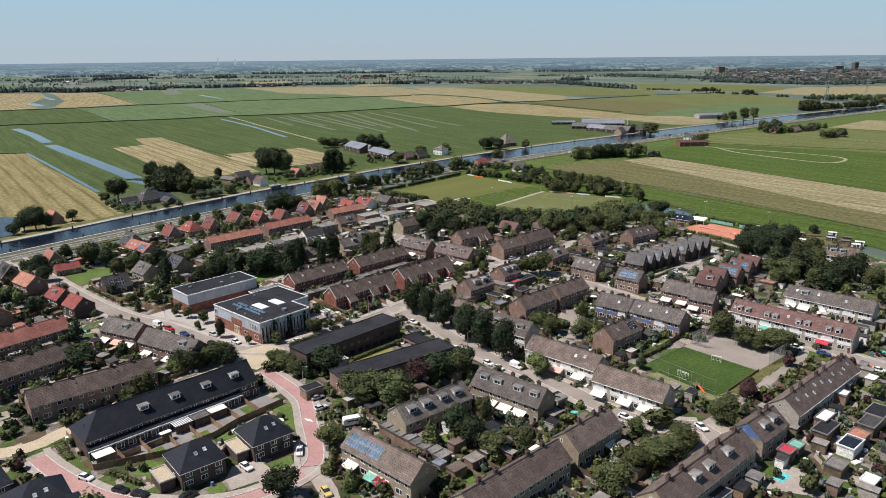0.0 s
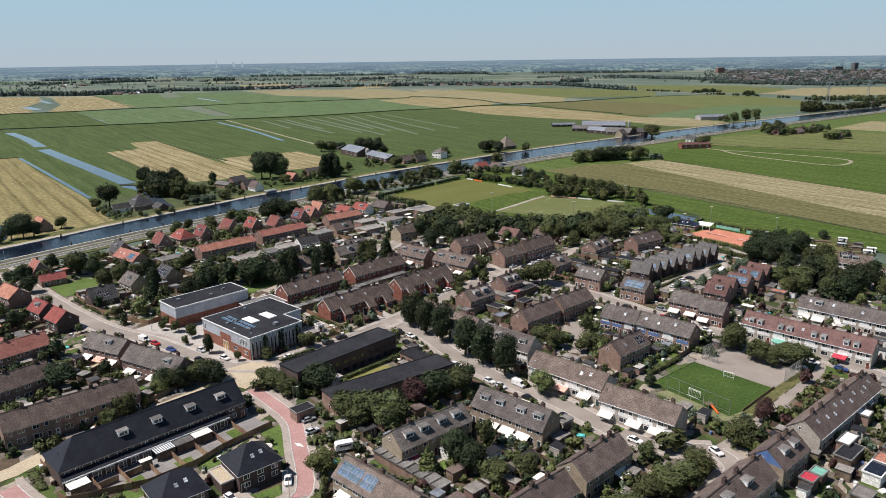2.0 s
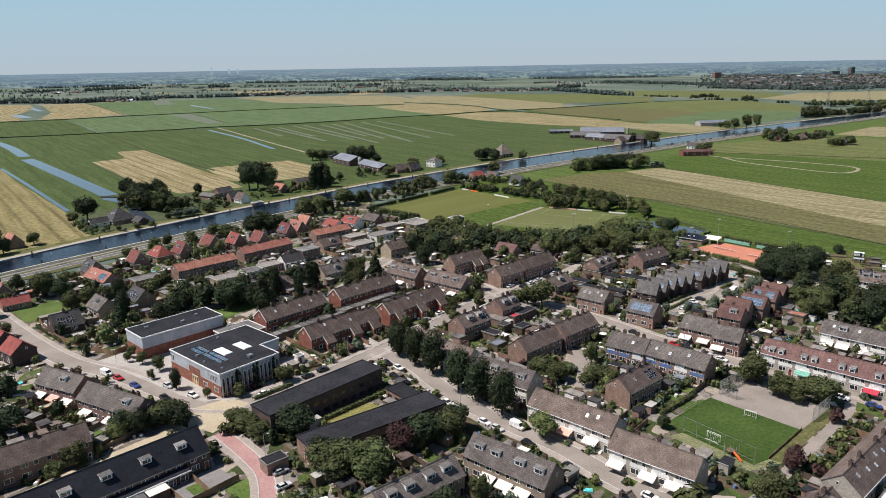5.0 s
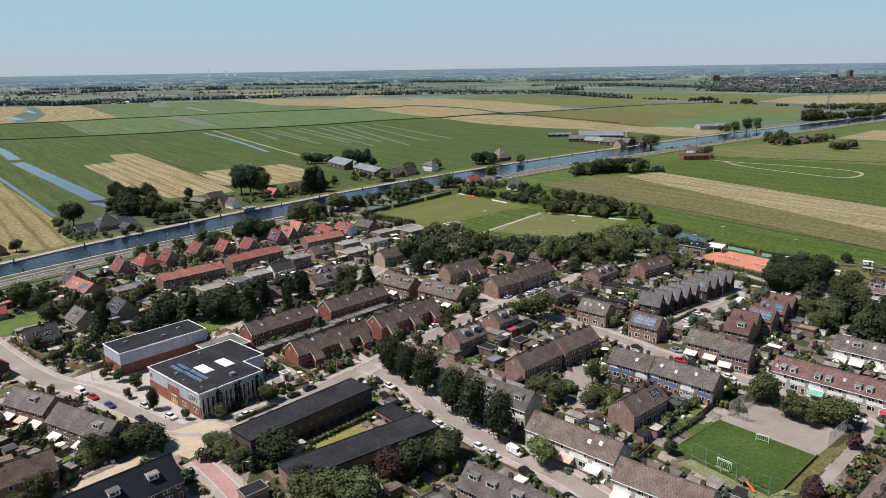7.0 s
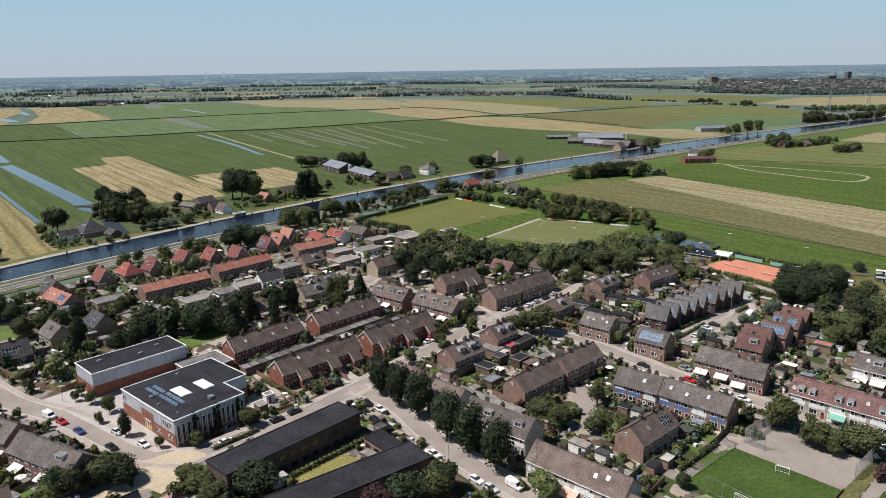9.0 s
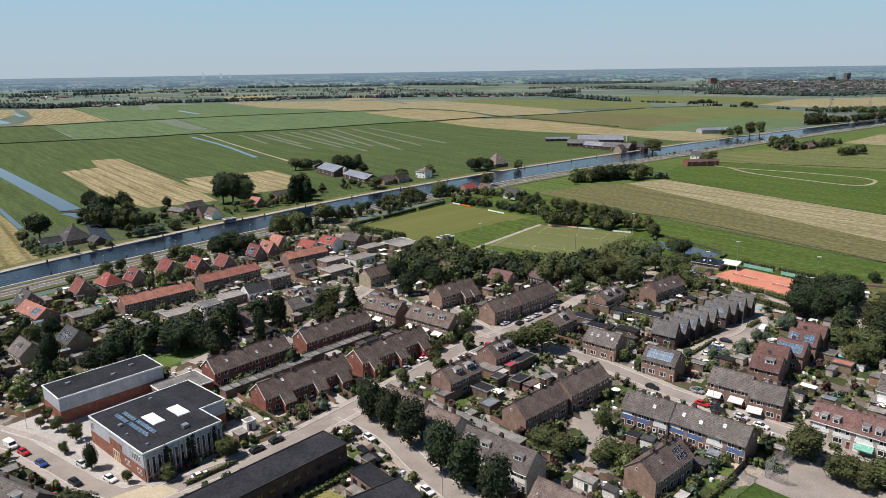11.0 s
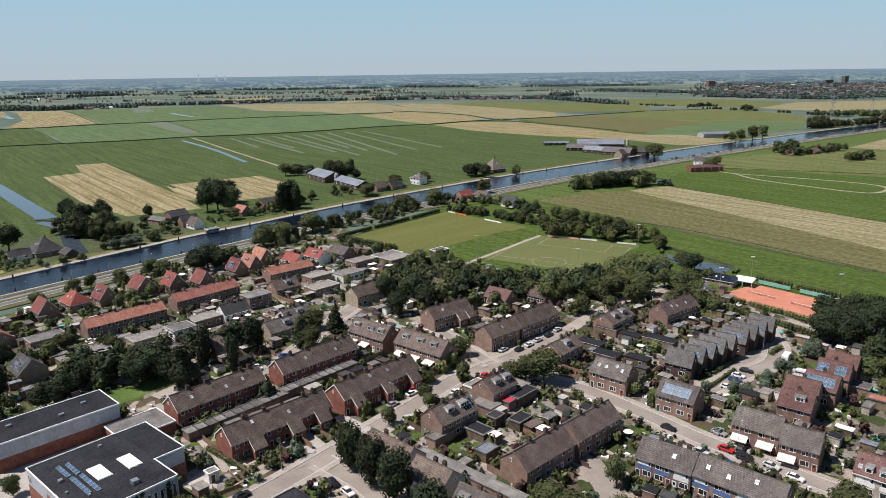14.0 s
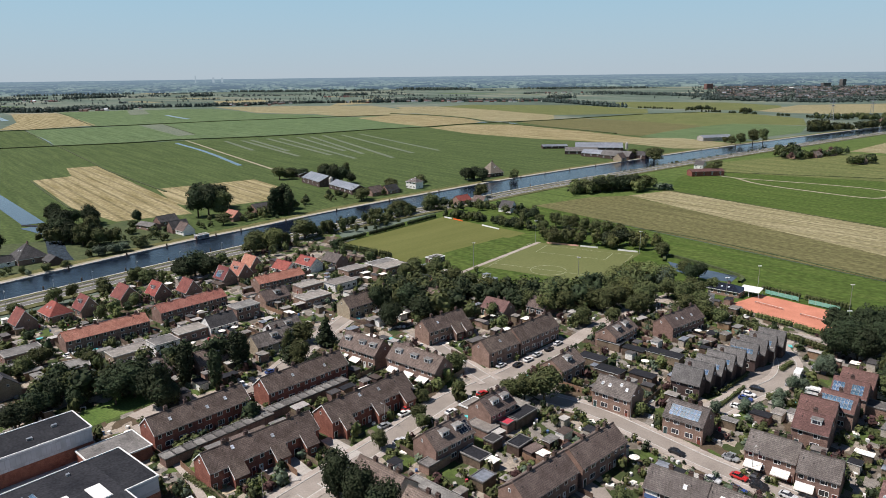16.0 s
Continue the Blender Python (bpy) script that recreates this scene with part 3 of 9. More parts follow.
def in_poly(x, y, pts):
    hit = False
    for (x0, y0), (x1, y1) in zip(pts, pts[1:] + pts[:1]):
        if (y0 > y) != (y1 > y) and x < (x1 - x0) * (y - y0) / (y1 - y0) + x0:
            hit = not hit
    return hit

# ---- ground, water, fields ----
def disc(r, n=96):
    return [(r * math.cos(2 * math.pi * i / n), 40 + r * math.sin(2 * math.pi * i / n)) for i in range(n)]


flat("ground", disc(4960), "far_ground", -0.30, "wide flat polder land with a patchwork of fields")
# far rim of land under the horizon, its haze painted into a glowing backdrop
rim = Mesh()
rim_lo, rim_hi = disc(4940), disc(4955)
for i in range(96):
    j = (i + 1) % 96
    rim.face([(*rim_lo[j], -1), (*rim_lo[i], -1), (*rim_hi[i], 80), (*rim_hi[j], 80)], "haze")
tagged(rim.made("backdrop"), "painted backdrop of far land along the horizon, blue haze in its glow", "", "", "structure")
for a, w_, h1 in ((-0.285, 3.5, 104), (-0.263, 7, 92), (-0.252, 6, 90)):
    cx, cy, ux, uy = 4930 * math.sin(a), 40 + 4930 * math.cos(a), math.cos(a), -math.sin(a)
    pale = Mesh()
    pale.face([(cx - ux * w_, cy - uy * w_, 60), (cx + ux * w_, cy + uy * w_, 60), (cx + ux * w_, cy + uy * w_, h1), (cx - ux * w_, cy - uy * w_, h1)], "haze_pale")
    tagged(pale.made("backdrop"), "backdrop tower on the skyline, painted pale as if through haze", "", "", "structure")

CANAL_FAR = [(-420, 190), (-330, 292), (-250, 385), (-203, 452), (-160, 509), (-131, 546), (-109, 569), (-53, 634), (27, 713), (110, 790), (242, 897), (442, 1052), (848, 1338), (1500, 1790), (2600, 2540)]
CANAL_NEAR = [(-390, 166), (-300, 270), (-232, 365), (-186, 425.5), (-160, 456), (-129, 493), (-92, 534), (-46, 588), (38, 664), (112, 732), (219, 818), (407, 966), (764, 1226), (1430, 1690), (2540, 2450)]
cf, cn = smooth_line(CANAL_FAR, 12), smooth_line(CANAL_NEAR, 12)
flat("canal", [tuple(p) for p in cn] + [tuple(p) for p in reversed(cf)], "water", -0.22, "dark blue canal water with small ripples", kind="structure")
for nm, ln, w, sh, key, z, lab in (
        ("bank", CANAL_FAR, 2.2, 0.6, "concrete", 0.25, "pale stone edge of the canal"),
        ("bank", CANAL_FAR, 3, 3.2, "path", 0.22, "pale towpath along the far bank"),
        ("bank", CANAL_FAR, 7, 8.2, "verge", 0.18, "grass verge beside the towpath"),
        ("bank", CANAL_NEAR, 1.2, -0.4, "concrete", 0.25, "pale stone edge of the canal"),
        ("bank", CANAL_NEAR, 5.0, -3.5, "verge_dark", 0.22, "dry grass verge along the canal"),
        ("cycle_path", CANAL_NEAR, 2.6, -7.3, "paving_grey", 0.24, "grey cycle path along the canal"),
        ("bank", CANAL_NEAR, 2.6, -9.9, "verge_dark", 0.20, "dry grass verge between path and road"),
        ("road", CANAL_NEAR, 6.2, -14.3, "asphalt_dark", 0.16, "grey asphalt road along the canal"),
        ("guard_rail", CANAL_NEAR, 0.14, -5.6, "metal", 0.85, "low steel guard rail beside the canal"),
        ("road_line", CANAL_NEAR, 0.22, -11.7, "line_paint", 0.19, "white edge line of the canal road"),
        ("road_line", CANAL_NEAR, 0.22, -16.9, "line_paint", 0.19, "white edge line of the canal road"),
        ("bank", CANAL_NEAR, 5, -19.9, "verge_dark", 0.12, "grass strip beside the canal road")):
    ribbon(nm, ln, w, key, z, lab, depth=0.5, shift=sh, step=12)

# fields: corners in order, surface, and height of the sheet
FZ = -0.16


def field(key, label, *pts):
    global FZ
    FZ += 0.004
    flat("field", list(pts), key, FZ, label)


field("field_mid", "green meadows along the canal road", (51, 647), (126, 714), (233, 801), (421, 948), (778, 1208), (1444, 1672), (1500, 500), (900, 100), (560, 80), (322, 516), (184, 560), (110, 600))
field("field_near", "wide green meadows beyond the canal", (-1300, 800), (-1150, 1400), (-936, 1459), (-718, 1112), (-593, 1174), (-438, 1230), (-270, 1306), (-173, 1353), (-70, 1434), (33, 1477), (108, 1540), (224, 1580), (300, 1330), (420, 1180), (500, 1108), (434, 1060), (234, 905), (102, 798), (20, 724), (-61, 641), (-120, 573), (-168, 511), (-211, 457), (-258, 392), (-338, 299), (-428, 197), (-900, 300))
FZ = -0.15
field("field_hay", "mown yellow hay field by the canal", (-700, 1020), (-520, 787), (-462, 794), (-386, 693), (-270, 545), (-222, 476), (-211, 460), (-262, 400), (-420, 500))
field("field_near", "olive green meadow behind the long dyke", (-946, 1475), (-888, 1494), (-764, 1547), (-536, 1194), (-683, 1142), (-724, 1121))
field("field_green", "green meadow behind the long dyke", (-760, 1546), (-657, 1611), (-541, 1680), (-367, 1363), (-288, 1297), (-381, 1265), (-536, 1194))
field("field_green", "green meadow before the far hamlet", (-1058, 2283), (-890, 2378), (-642, 2419), (-505, 2226), (-422, 2070), (-247, 1963), (-162, 1858), (-297, 1795), (-534, 1658), (-665, 1631), (-825, 1902))
field("field_green", "long green meadow in the polder", (-541, 1680), (-297, 1795), (-46, 1880), (33, 1461), (-70, 1434), (-173, 1353), (-288, 1297), (-382, 1380))
field("field_gold", "mown hay field by the far farms", (-1441, 2290), (-1218, 2261), (-1071, 2015), (-978, 1759), (-848, 1548), (-899, 1511), (-933, 1473))
field("field_gold", "mown hay field by the far farms", (-1154, 2211), (-1041, 2245), (-837, 1930), (-680, 1672), (-773, 1566), (-824, 1560), (-922, 1809))
field("field_pale", "dry patch in a green meadow", (-910, 2423), (-847, 2403), (-728, 2125), (-762, 2074))
field("field_pale", "dry patch in a green meadow", (-580, 1649), (-541, 1680), (-380, 1379), (-403, 1357))
field("field_sand", "broad pale hay field in the polder", (-656, 2508), (-392, 2508), (-135, 2466), (-26, 2187), (7, 1979), (-53, 1882), (-162, 1858), (-251, 1992), (-429, 2103), (-514, 2264))
field("field_olive", "dry meadow before the far village", (-27, 2224), (192, 2443), (521, 2282), (635, 2013), (574, 1817), (340, 1801), (228, 2073))
field("field_sand", "broad pale hay field in the polder", (-56, 2352), (74, 2351), (228, 2073), (340, 1801), (310, 1642), (213, 1603), (160, 1637), (123, 1759), (7, 1979))
field("field_gold", "yellow hay field between two dykes", (-129, 1800), (-53, 1882), (6, 1921), (122, 1735), (152, 1597), (108, 1549), (33, 1477), (-53, 1626))
field("field_gold", "yellow hay field before the big barns", (35, 1460), (107, 1531), (201, 1510), (293, 1329), (362, 1175), (269, 1137), (189, 1207), (101, 1312))
field("field_brown", "dry olive meadow between two dykes", (223, 1580), (381, 1669), (474, 1540), (542, 1398), (423, 1274), (367, 1221), (293, 1329))
field("field_olive", "pale meadow beyond the barns", (386, 1690), (566, 1792), (697, 1837), (792, 1754), (815, 1557), (720, 1374), (620, 1449), (542, 1398), (474, 1540))
field("field_green", "green meadow by the long barn", (542, 1398), (620, 1449), (713, 1360), (632, 1232), (550, 1174), (455, 1104), (394, 1158), (363, 1210), (427, 1287))
field("field_sand", "pale hay strip before the long barn", (269, 1137), (365, 1186), (415, 1165), (456, 1074), (404, 1019), (350, 1028), (312, 1099))
field("field_olive", "pale meadows beyond the tree avenue", (567, 2401), (744, 2484), (997, 2335), (1046, 2097), (914, 1831), (836, 1886), (626, 2087))
field("field_sand", "pale hay field beyond the tree avenue", (856, 1849), (1106, 2116), (1419, 2128), (1155, 1730), (960, 1680), (889, 1753))
field("field_sand", "narrow pale strip in the polder", (-270, 2467), (-270, 2883), (-147, 3168), (-95, 3073), (-146, 2665))
field("field_sand", "narrow pale strip in the polder", (-820, 3099), (-655, 3238), (-548, 2931), (-727, 2825))
field("field_gold", "mown yellow hay field with dark tractor lines", (-377, 827), (-352, 856), (-390, 925), (-361, 940), (-285, 826), (-199, 700), (-160, 634), (-180, 624), (-206, 609), (-264, 667))
field("field_gold", "mown yellow hay field behind the trees", (-230, 758), (-152, 809), (-102, 734), (-113, 685), (-156, 655), (-188, 679))
field("field_sand", "pale mown hay strip", (184, 677), (224, 697), (322, 517), (620, -30), (560, -60), (270, 455))
field("field_brown", "brownish grass strip", (100, 640), (150, 672), (183, 676), (272, 452), (470, 100), (420, 60), (247, 404), (160, 545))
field("field_bright", "bright green meadow beside the sports grounds", (74, 643), (100, 640), (158, 545), (245, 405), (418, 60), (360, 20), (225, 365), (190, 420), (140, 490), (104, 551))
field("field_bright", "green meadow with a sandy loop track", (224, 698), (262, 775), (300, 810), (560, 640), (900, 100), (640, -20), (322, 520))
field("field_olive", "pale green meadow behind the loop track", (300, 812), (352, 880), (520, 960), (1100, 300), (900, 100), (560, 640))
field("field_sand", "pale ploughed field near the canal", (545, 960), (660, 1060), (1300, 640), (1050, 480))
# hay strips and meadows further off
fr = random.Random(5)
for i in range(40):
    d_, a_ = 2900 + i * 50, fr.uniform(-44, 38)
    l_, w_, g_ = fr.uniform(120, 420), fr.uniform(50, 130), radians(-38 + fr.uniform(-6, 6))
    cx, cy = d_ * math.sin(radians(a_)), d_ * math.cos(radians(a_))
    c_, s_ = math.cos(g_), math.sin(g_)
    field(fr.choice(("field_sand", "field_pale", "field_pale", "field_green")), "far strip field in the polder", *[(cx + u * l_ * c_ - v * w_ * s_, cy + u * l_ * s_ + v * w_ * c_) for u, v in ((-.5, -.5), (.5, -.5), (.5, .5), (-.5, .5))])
FZ = -0.02

# ditches with water
for pts, w in (([(-636, 1085), (-563, 996), (-487, 892)], 13), ([(-470, 865), (-366, 736), (-289, 640), (-262, 606)], 14), ([(-260, 594), (-240, 578), (-222, 553), (-205, 522), (-190, 499)], 10), ([(-455, 787), (-372, 681), (-265, 542)], 3.5),
               ([(-361, 1217), (-275, 1077), (-193, 923)], 6), ([(-656, 2045), (-600, 1950), (-539, 1855)], 12), ([(-650, 1375), (-590, 1285), (-542, 1206)], 4), ([(-971, 1737), (-925, 1680), (-881, 1623)], 22),
               ([(-1099, 2049), (-1040, 1960), (-985, 1880)], 14), ([(140, 1595), (180, 1568), (215, 1542)], 13)):
    ribbon("ditch", pts, w, "ditch", 0.03, "narrow drainage ditch reflecting the sky", step=20)
flat("culvert", [(-268, 603), (-247, 597), (-246, 593), (-267, 599)], "bitumen", 0.3, "dark plank dam across the ditch", depth=0.5)
for pts, w, hh in (([(-718, 1112), (-686, 1145), (-593, 1174), (-538, 1195), (-438, 1232), (-383, 1270), (-270, 1306), (-173, 1355), (-70, 1430), (33, 1477), (108, 1538), (224, 1590), (306, 1626), (383, 1679), (549, 1783)], 4.0, 1.2),
                   ([(-936, 1459), (-888, 1490), (-764, 1547), (-665, 1622), (-597, 1653), (-541, 1688), (-429, 1755), (-299, 1807), (-177, 1858), (-53, 1896)], 4.0, 1.2),
                   ([(-55, 1967), (57, 1852), (122, 1740), (158, 1622), (201, 1515), (266, 1408), (339, 1265)], 4.5, 1.3), ([(-528, 1193), (-375, 962), (-326, 888), (-215, 739)], 1.8, 0.8), ([(-510, 782), (-476, 787), (-459, 790)], 1.5, 0.6),
                   ([(-377, 824), (-330, 756), (-264, 664)], 1.8, 0.6), ([(104, 552), (160, 546), (247, 404), (420, 60)], 1.0, 0.3), ([(-1058, 2283), (-940, 2100), (-825, 1902), (-665, 1631)], 2.4, 0.6), ([(-380, 1380), (-460, 1530), (-541, 1680)], 1.6, 0.4),
                   ([(226, 696), (322, 516), (560, 80)], 0.8, 0.3), ([(300, 812), (560, 640), (900, 100)], 1.2, 0.4), ([(566, 1792), (640, 1815), (720, 1830)], 2.2, 0.7), ([(-755, 1529), (-643, 1363), (-545, 1212)], 2.0, 0.6)):
    ribbon("reed_edge", pts, w, "field_dark", hh, "dark reeds along a field ditch", depth=hh + 0.2, step=20)
for pts in ([(-267, 1245), (-139, 1007)], [(-233, 1274), (-100, 1016)], [(-215, 1283), (-65, 973)], [(-166, 1299), (-60, 1026)], [(-148, 1321), (-19, 974)], [(-118, 1328), (5, 1024)], [(-255, 1254), (-165, 1077)], [(-186, 1290), (-87, 1064)],
            [(-90, 1345), (40, 1050)], [(-292, 1240), (-215, 1090)]):
    ribbon("dry_strip", pts, 6.0, "field_pale", 0.02, "dry yellow strip in the meadow", step=30)
ribbon("field_track", [(-360, 1262), (-300, 1155), (-245, 1055), (-142, 873)], 3.4, "path", 0.04, "pale farm track between meadows", step=20)
ribbon("field_track", [(300, 790), (312, 762), (361, 722), (396, 686), (397, 662), (369, 643), (340, 680), (316, 724), (312, 762)], 3.2, "path", 0.035, "sandy loop track in the meadow", step=8)

flat("sports_ground", [(-34, 545), (36, 426), (120, 422), (150, 396), (192, 370), (222, 350), (226, 364), (190, 424), (140, 494), (104, 551), (74, 643), (40, 640)], "field_bright", -0.03, "mown grass round the sports fields")
flat("meadow", [(-420, -900), (-300, 93), (320, 93), (620, -30), (700, -900)], "field_green", -0.028, "wide green meadow below the start of the flight")
# the village floor: gardens and yards
flat("village_ground", [(-300, 92), (-215, 335), (-150, 425), (-95, 505), (-45, 560), (-30, 520), (36, 428), (120, 424), (150, 398), (190, 372), (215, 340), (330, 120), (320, 92)],
     "garden", -0.02, "garden soil, low plants and yards between the houses")
ribbon("pond_reeds", [(141, 470), (147, 481), (158, 463), (168, 438), (163, 428)], 1.6, "field_dark", 1.2, "dark reeds round the pond", depth=1.4, step=3)

# ---- streets ----
def road(pts, w, key="asphalt", label="pale grey asphalt street", walks=(1, 1), name="road"):
    road.level += 0.004
    ribbon(name, pts, w, key, road.level, label)
    LANES.extend((p.x, p.y, w / 2 + (1.6 if any(walks) else 0.2)) for p in smooth_line(pts, 2.5))
    for s, side in zip(walks, (1, -1)):
        if s:
            ribbon("pavement", pts, 1.9, "paving", 0.11 + road.level, "pale concrete paving slabs along a street", depth=0.14, shift=side * (w / 2 + 1.2))
            ribbon("kerb", pts, 0.25, "kerb", 0.12 + road.level, "pale concrete kerb along a street", depth=0.15, shift=side * (w / 2 + 0.125))


road.level = 0.02
road([(64, 356), (46, 338), (32, 325), (18, 314), (1, 292), (-13, 275), (-27, 258), (-40, 244), (-62, 227)], 6.0)
road([(-62, 227), (-76, 230), (-106, 251), (-130, 264), (-161, 291), (-193, 323), (-218, 347), (-232, 360)], 6.5)
road([(-20, 266), (-7, 253), (3, 235), (16, 216), (34, 197), (46, 180), (56, 171), (70, 168)], 6.0)
road([(70, 168), (80, 175.5), (92.2, 186.6), (101.6, 194.9), (112, 204.2), (121.5, 212.6), (129, 224)], 3.0, walks=(0, 0), label="narrow paved lane beside the play field")
road([(48, 312), (61, 302), (73, 286), (83, 272), (97, 256), (112, 240), (128, 226), (142, 208), (158, 188)], 5.5)
road([(32, 325), (25, 338), (15, 358), (6, 372)], 4.5)
road([(36, 330), (48, 312)], 5.0, walks=(0, 0))
road([(97, 300), (112, 310), (128, 320), (137, 334), (141, 350), (152, 357), (166, 340), (190, 308)], 5.5)
road([(48, 232), (52, 246), (50, 262)], 7, walks=(0, 0), label="paved turning yard between gardens")
road([(70, 168), (72, 160), (64, 150), (52, 138), (40, 120), (28, 100)], 5.0)
road([(-60, 222), (-66, 212)], 7, "paving_sand", "sand-coloured brick junction", (0, 0))
road([(-61, 210), (-57.2, 206), (-47.6, 194.5), (-43, 187), (-39.5, 174), (-36.3, 163), (-35, 154.5), (-38, 148.3), (-44.5, 142), (-52, 138), (-62, 136.6), (-76, 138.4), (-86, 142.3), (-94.6, 148), (-101.7, 153.2), (-108, 158.5)], 4.0, "paving_pink", "pink brick street between pale paths", (1, 1))
road([(-36, 152), (-32, 146), (-28, 136), (-27, 120)], 4.6, "paving", "pale paved street joining the pink one", (0, 0))
road([(-136, 158), (-118, 161.5), (-111, 166), (-107, 173), (-88, 196), (-72, 214)], 5.6, "paving_sand", "sand-coloured brick street behind black-roofed houses", (0, 0))
road([(-54, 318), (-46, 324), (-38, 346), (-31, 368), (-20, 396), (-10, 415)], 5.5)
road([(-78, 312), (-64, 304), (-56, 318)], 9, "paving", "paved yard behind the school", (0, 0))
road([(-76, 302), (-65, 290), (-52, 274), (-44, 262)], 2.2, "paving", "narrow paved footpath behind gardens", (0, 0), "footpath")
road([(64, 356), (78, 372), (98, 392), (122, 410)], 6.0, "paving", "paved open yard beside trees", (0, 0))
# plazas
flat("plaza", [(-113, 271), (-97, 268), (-75, 248), (-64, 233), (-71, 229.5), (-80, 234.5), (-108, 255.5), (-121, 262)], "paving_light", 0.10, "pale paved school plaza with young trees", depth=0.1)
flat("plaza", [(-75, 224), (-64, 232), (-57, 228), (-60, 216), (-70, 211)], "paving_sand", 0.125, "sand-coloured brick junction")
flat("yard", [(-103, 266), (-82, 288), (-70, 276), (-92, 254)], "paving_light", 0.05, "pale paved school yard")
flat("yard", [(-20.5, 289), (-17.2, 292.2), (-7.6, 282.4), (-11.5, 278)], "paving_light", 0.05, "pale paved front yards beside the street")
flat("yard", [(-32.3, 281.8), (-26.3, 282.4), (-18.8, 273), (-24.5, 270)], "paving_light", 0.05, "pale paved front yards beside the street")
flat("yard", [(-54, 256.5), (-50.5, 262.6), (-45.5, 260.5), (-44.5, 254), (-46.5, 251.2)], "paving_light", 0.05, "pale paved yard round the transformer hut")
flat("parking_area", [(104, 300), (126, 318), (134, 334), (124, 330), (104, 312)], "asphalt", 0.04, "paved parking area between houses")
# play field
flat("play_field", [(68.0, 210.2), (69.0, 203.0), (81.2, 186.1), (86.2, 188.6), (102.2, 202.7), (84.8, 223.4)], "turf", 0.06, "bright green artificial grass play field")
flat("play_yard", [(84.8, 223.4), (102.2, 202.7), (116.5, 214.5), (101.8, 234), (93.3, 231.5)], "asphalt", 0.06, "grey paved ball court beside the play field")
flat("lawn", [(102.2, 202.7), (86.2, 188.6), (88.8, 186.6), (101.3, 197.4), (117.5, 211.2), (116.5, 214.5)], "verge", 0.05, "dry grass strip beside the ball court")
flat("lawn", [(69.0, 203.0), (64.5, 201.5), (73.0, 190.5), (79.0, 183.5), (88.8, 186.6), (86.2, 188.6), (81.2, 186.1)], "lawn_worn", 0.05, "worn pale grass with play things beside the play field")
flat("lawn", [(-184, 323), (-165, 333), (-155, 318), (-167, 305)], "lawn", 0.05, "green lawn beside the street")
flat("lawn", [(-92, 298), (-78, 314), (-70, 322), (-84, 326), (-96, 312)], "lawn", 0.05, "sunlit lawn behind the school")
flat("lawn", [(-34, 218), (-24, 229), (-14, 222), (-25, 208)], "lawn_dry", 0.05, "dry yellow courtyard grass")
flat("lawn", [(-52.2, 183.3), (-47.3, 187.4), (-42.6, 172.5), (-43.6, 169.5)], "lawn", 0.05, "mown green lawn beside the pink street")
# sports
flat("pitch", [(-42, 522), (27, 602), (78, 545), (62, 530), (3, 480)], "pitch", 0.02, "natural grass football pitch, olive green")
flat("pitch_margin", [(3, 480), (62, 535), (82, 519), (40, 469), (22, 462)], "field_bright", 0.03, "bright green training grass between pitches")
flat("artificial_pitch", [(40, 470), (82, 519), (135, 489), (92, 434)], "pitch_turf", 0.04, "artificial grass football pitch with pale lines")
flat("tennis_court", [(144, 397), (165, 410), (186, 382), (166, 357)], "clay", 0.04, "orange clay tennis courts")
flat("pond", [(143, 470), (154, 455), (168, 440), (160, 430), (150, 436), (140, 452)], "ditch", 0.02, "narrow pond behind the trees")

for nm in ("plaza", "yard", "parking_area", "play_field", "play_yard", "lawn", "pitch", "artificial_pitch", "tennis_court", "pond"):
    for ob in list(scene.objects):
        if ob.name.split(".")[0] == nm and ob.type == "MESH":
            SHEETS.append([(v.co.x, v.co.y) for v in ob.data.vertices][:len(ob.data.polygons[0].vertices)])

# ---- houses ----
CACHE = {}


def window_mesh(w, h, frame_key="white_paint"):
    """One moulded frame with its panes set back in it; looks along -y."""
    k = ("window", w, h, frame_key)
    if k not in CACHE:
        me = Mesh()
        t = 0.1
        xs = [-w / 2, -w / 2 + t] + ([w * 0.12 - t / 2, w * 0.12 + t / 2] if w > 1.3 else []) + [w / 2 - t, w / 2]
        zs = [0, t, h - t, h]
        f, g = me.slot(frame_key), me.slot("glass")
        n = len(xs)
        me.v = [(x, -0.07, z) for z in zs for x in xs] + [(-w / 2, 0.04, 0), (w / 2, 0.04, 0), (w / 2, 0.04, h), (-w / 2, 0.04, h)]
        A = 4 * n
        for j in range(3):
            for i in range(n - 1):
                q = (j * n + i, j * n + i + 1, (j + 1) * n + i + 1, (j + 1) * n + i)
                if j == 1 and i % 2 == 1:
                    c = len(me.v)
                    me.v += [(me.v[a][0], -0.02, me.v[a][2]) for a in q]
                    for e in range(4):
                        me.f.append((q[e], q[(e + 1) % 4], c + (e + 1) % 4, c + e))
                        me.m.append(f)
                    me.f.append((c, c + 1, c + 2, c + 3))
                    me.m.append(g)
                else:
                    me.f.append(q)
                    me.m.append(f)
        for q in (tuple(range(n - 1, -1, -1)) + (A, A + 1), tuple(range(3 * n, 4 * n)) + (A + 2, A + 3), (0, n, 2 * n, 3 * n, A + 3, A), (n - 1, A + 1, A + 2, 4 * n - 1, 3 * n - 1, 2 * n - 1), (A, A + 3, A + 2, A + 1)):
            me.f.append(q)
            me.m.append(f)
        CACHE[k] = me.data("window")
    return CACHE[k]




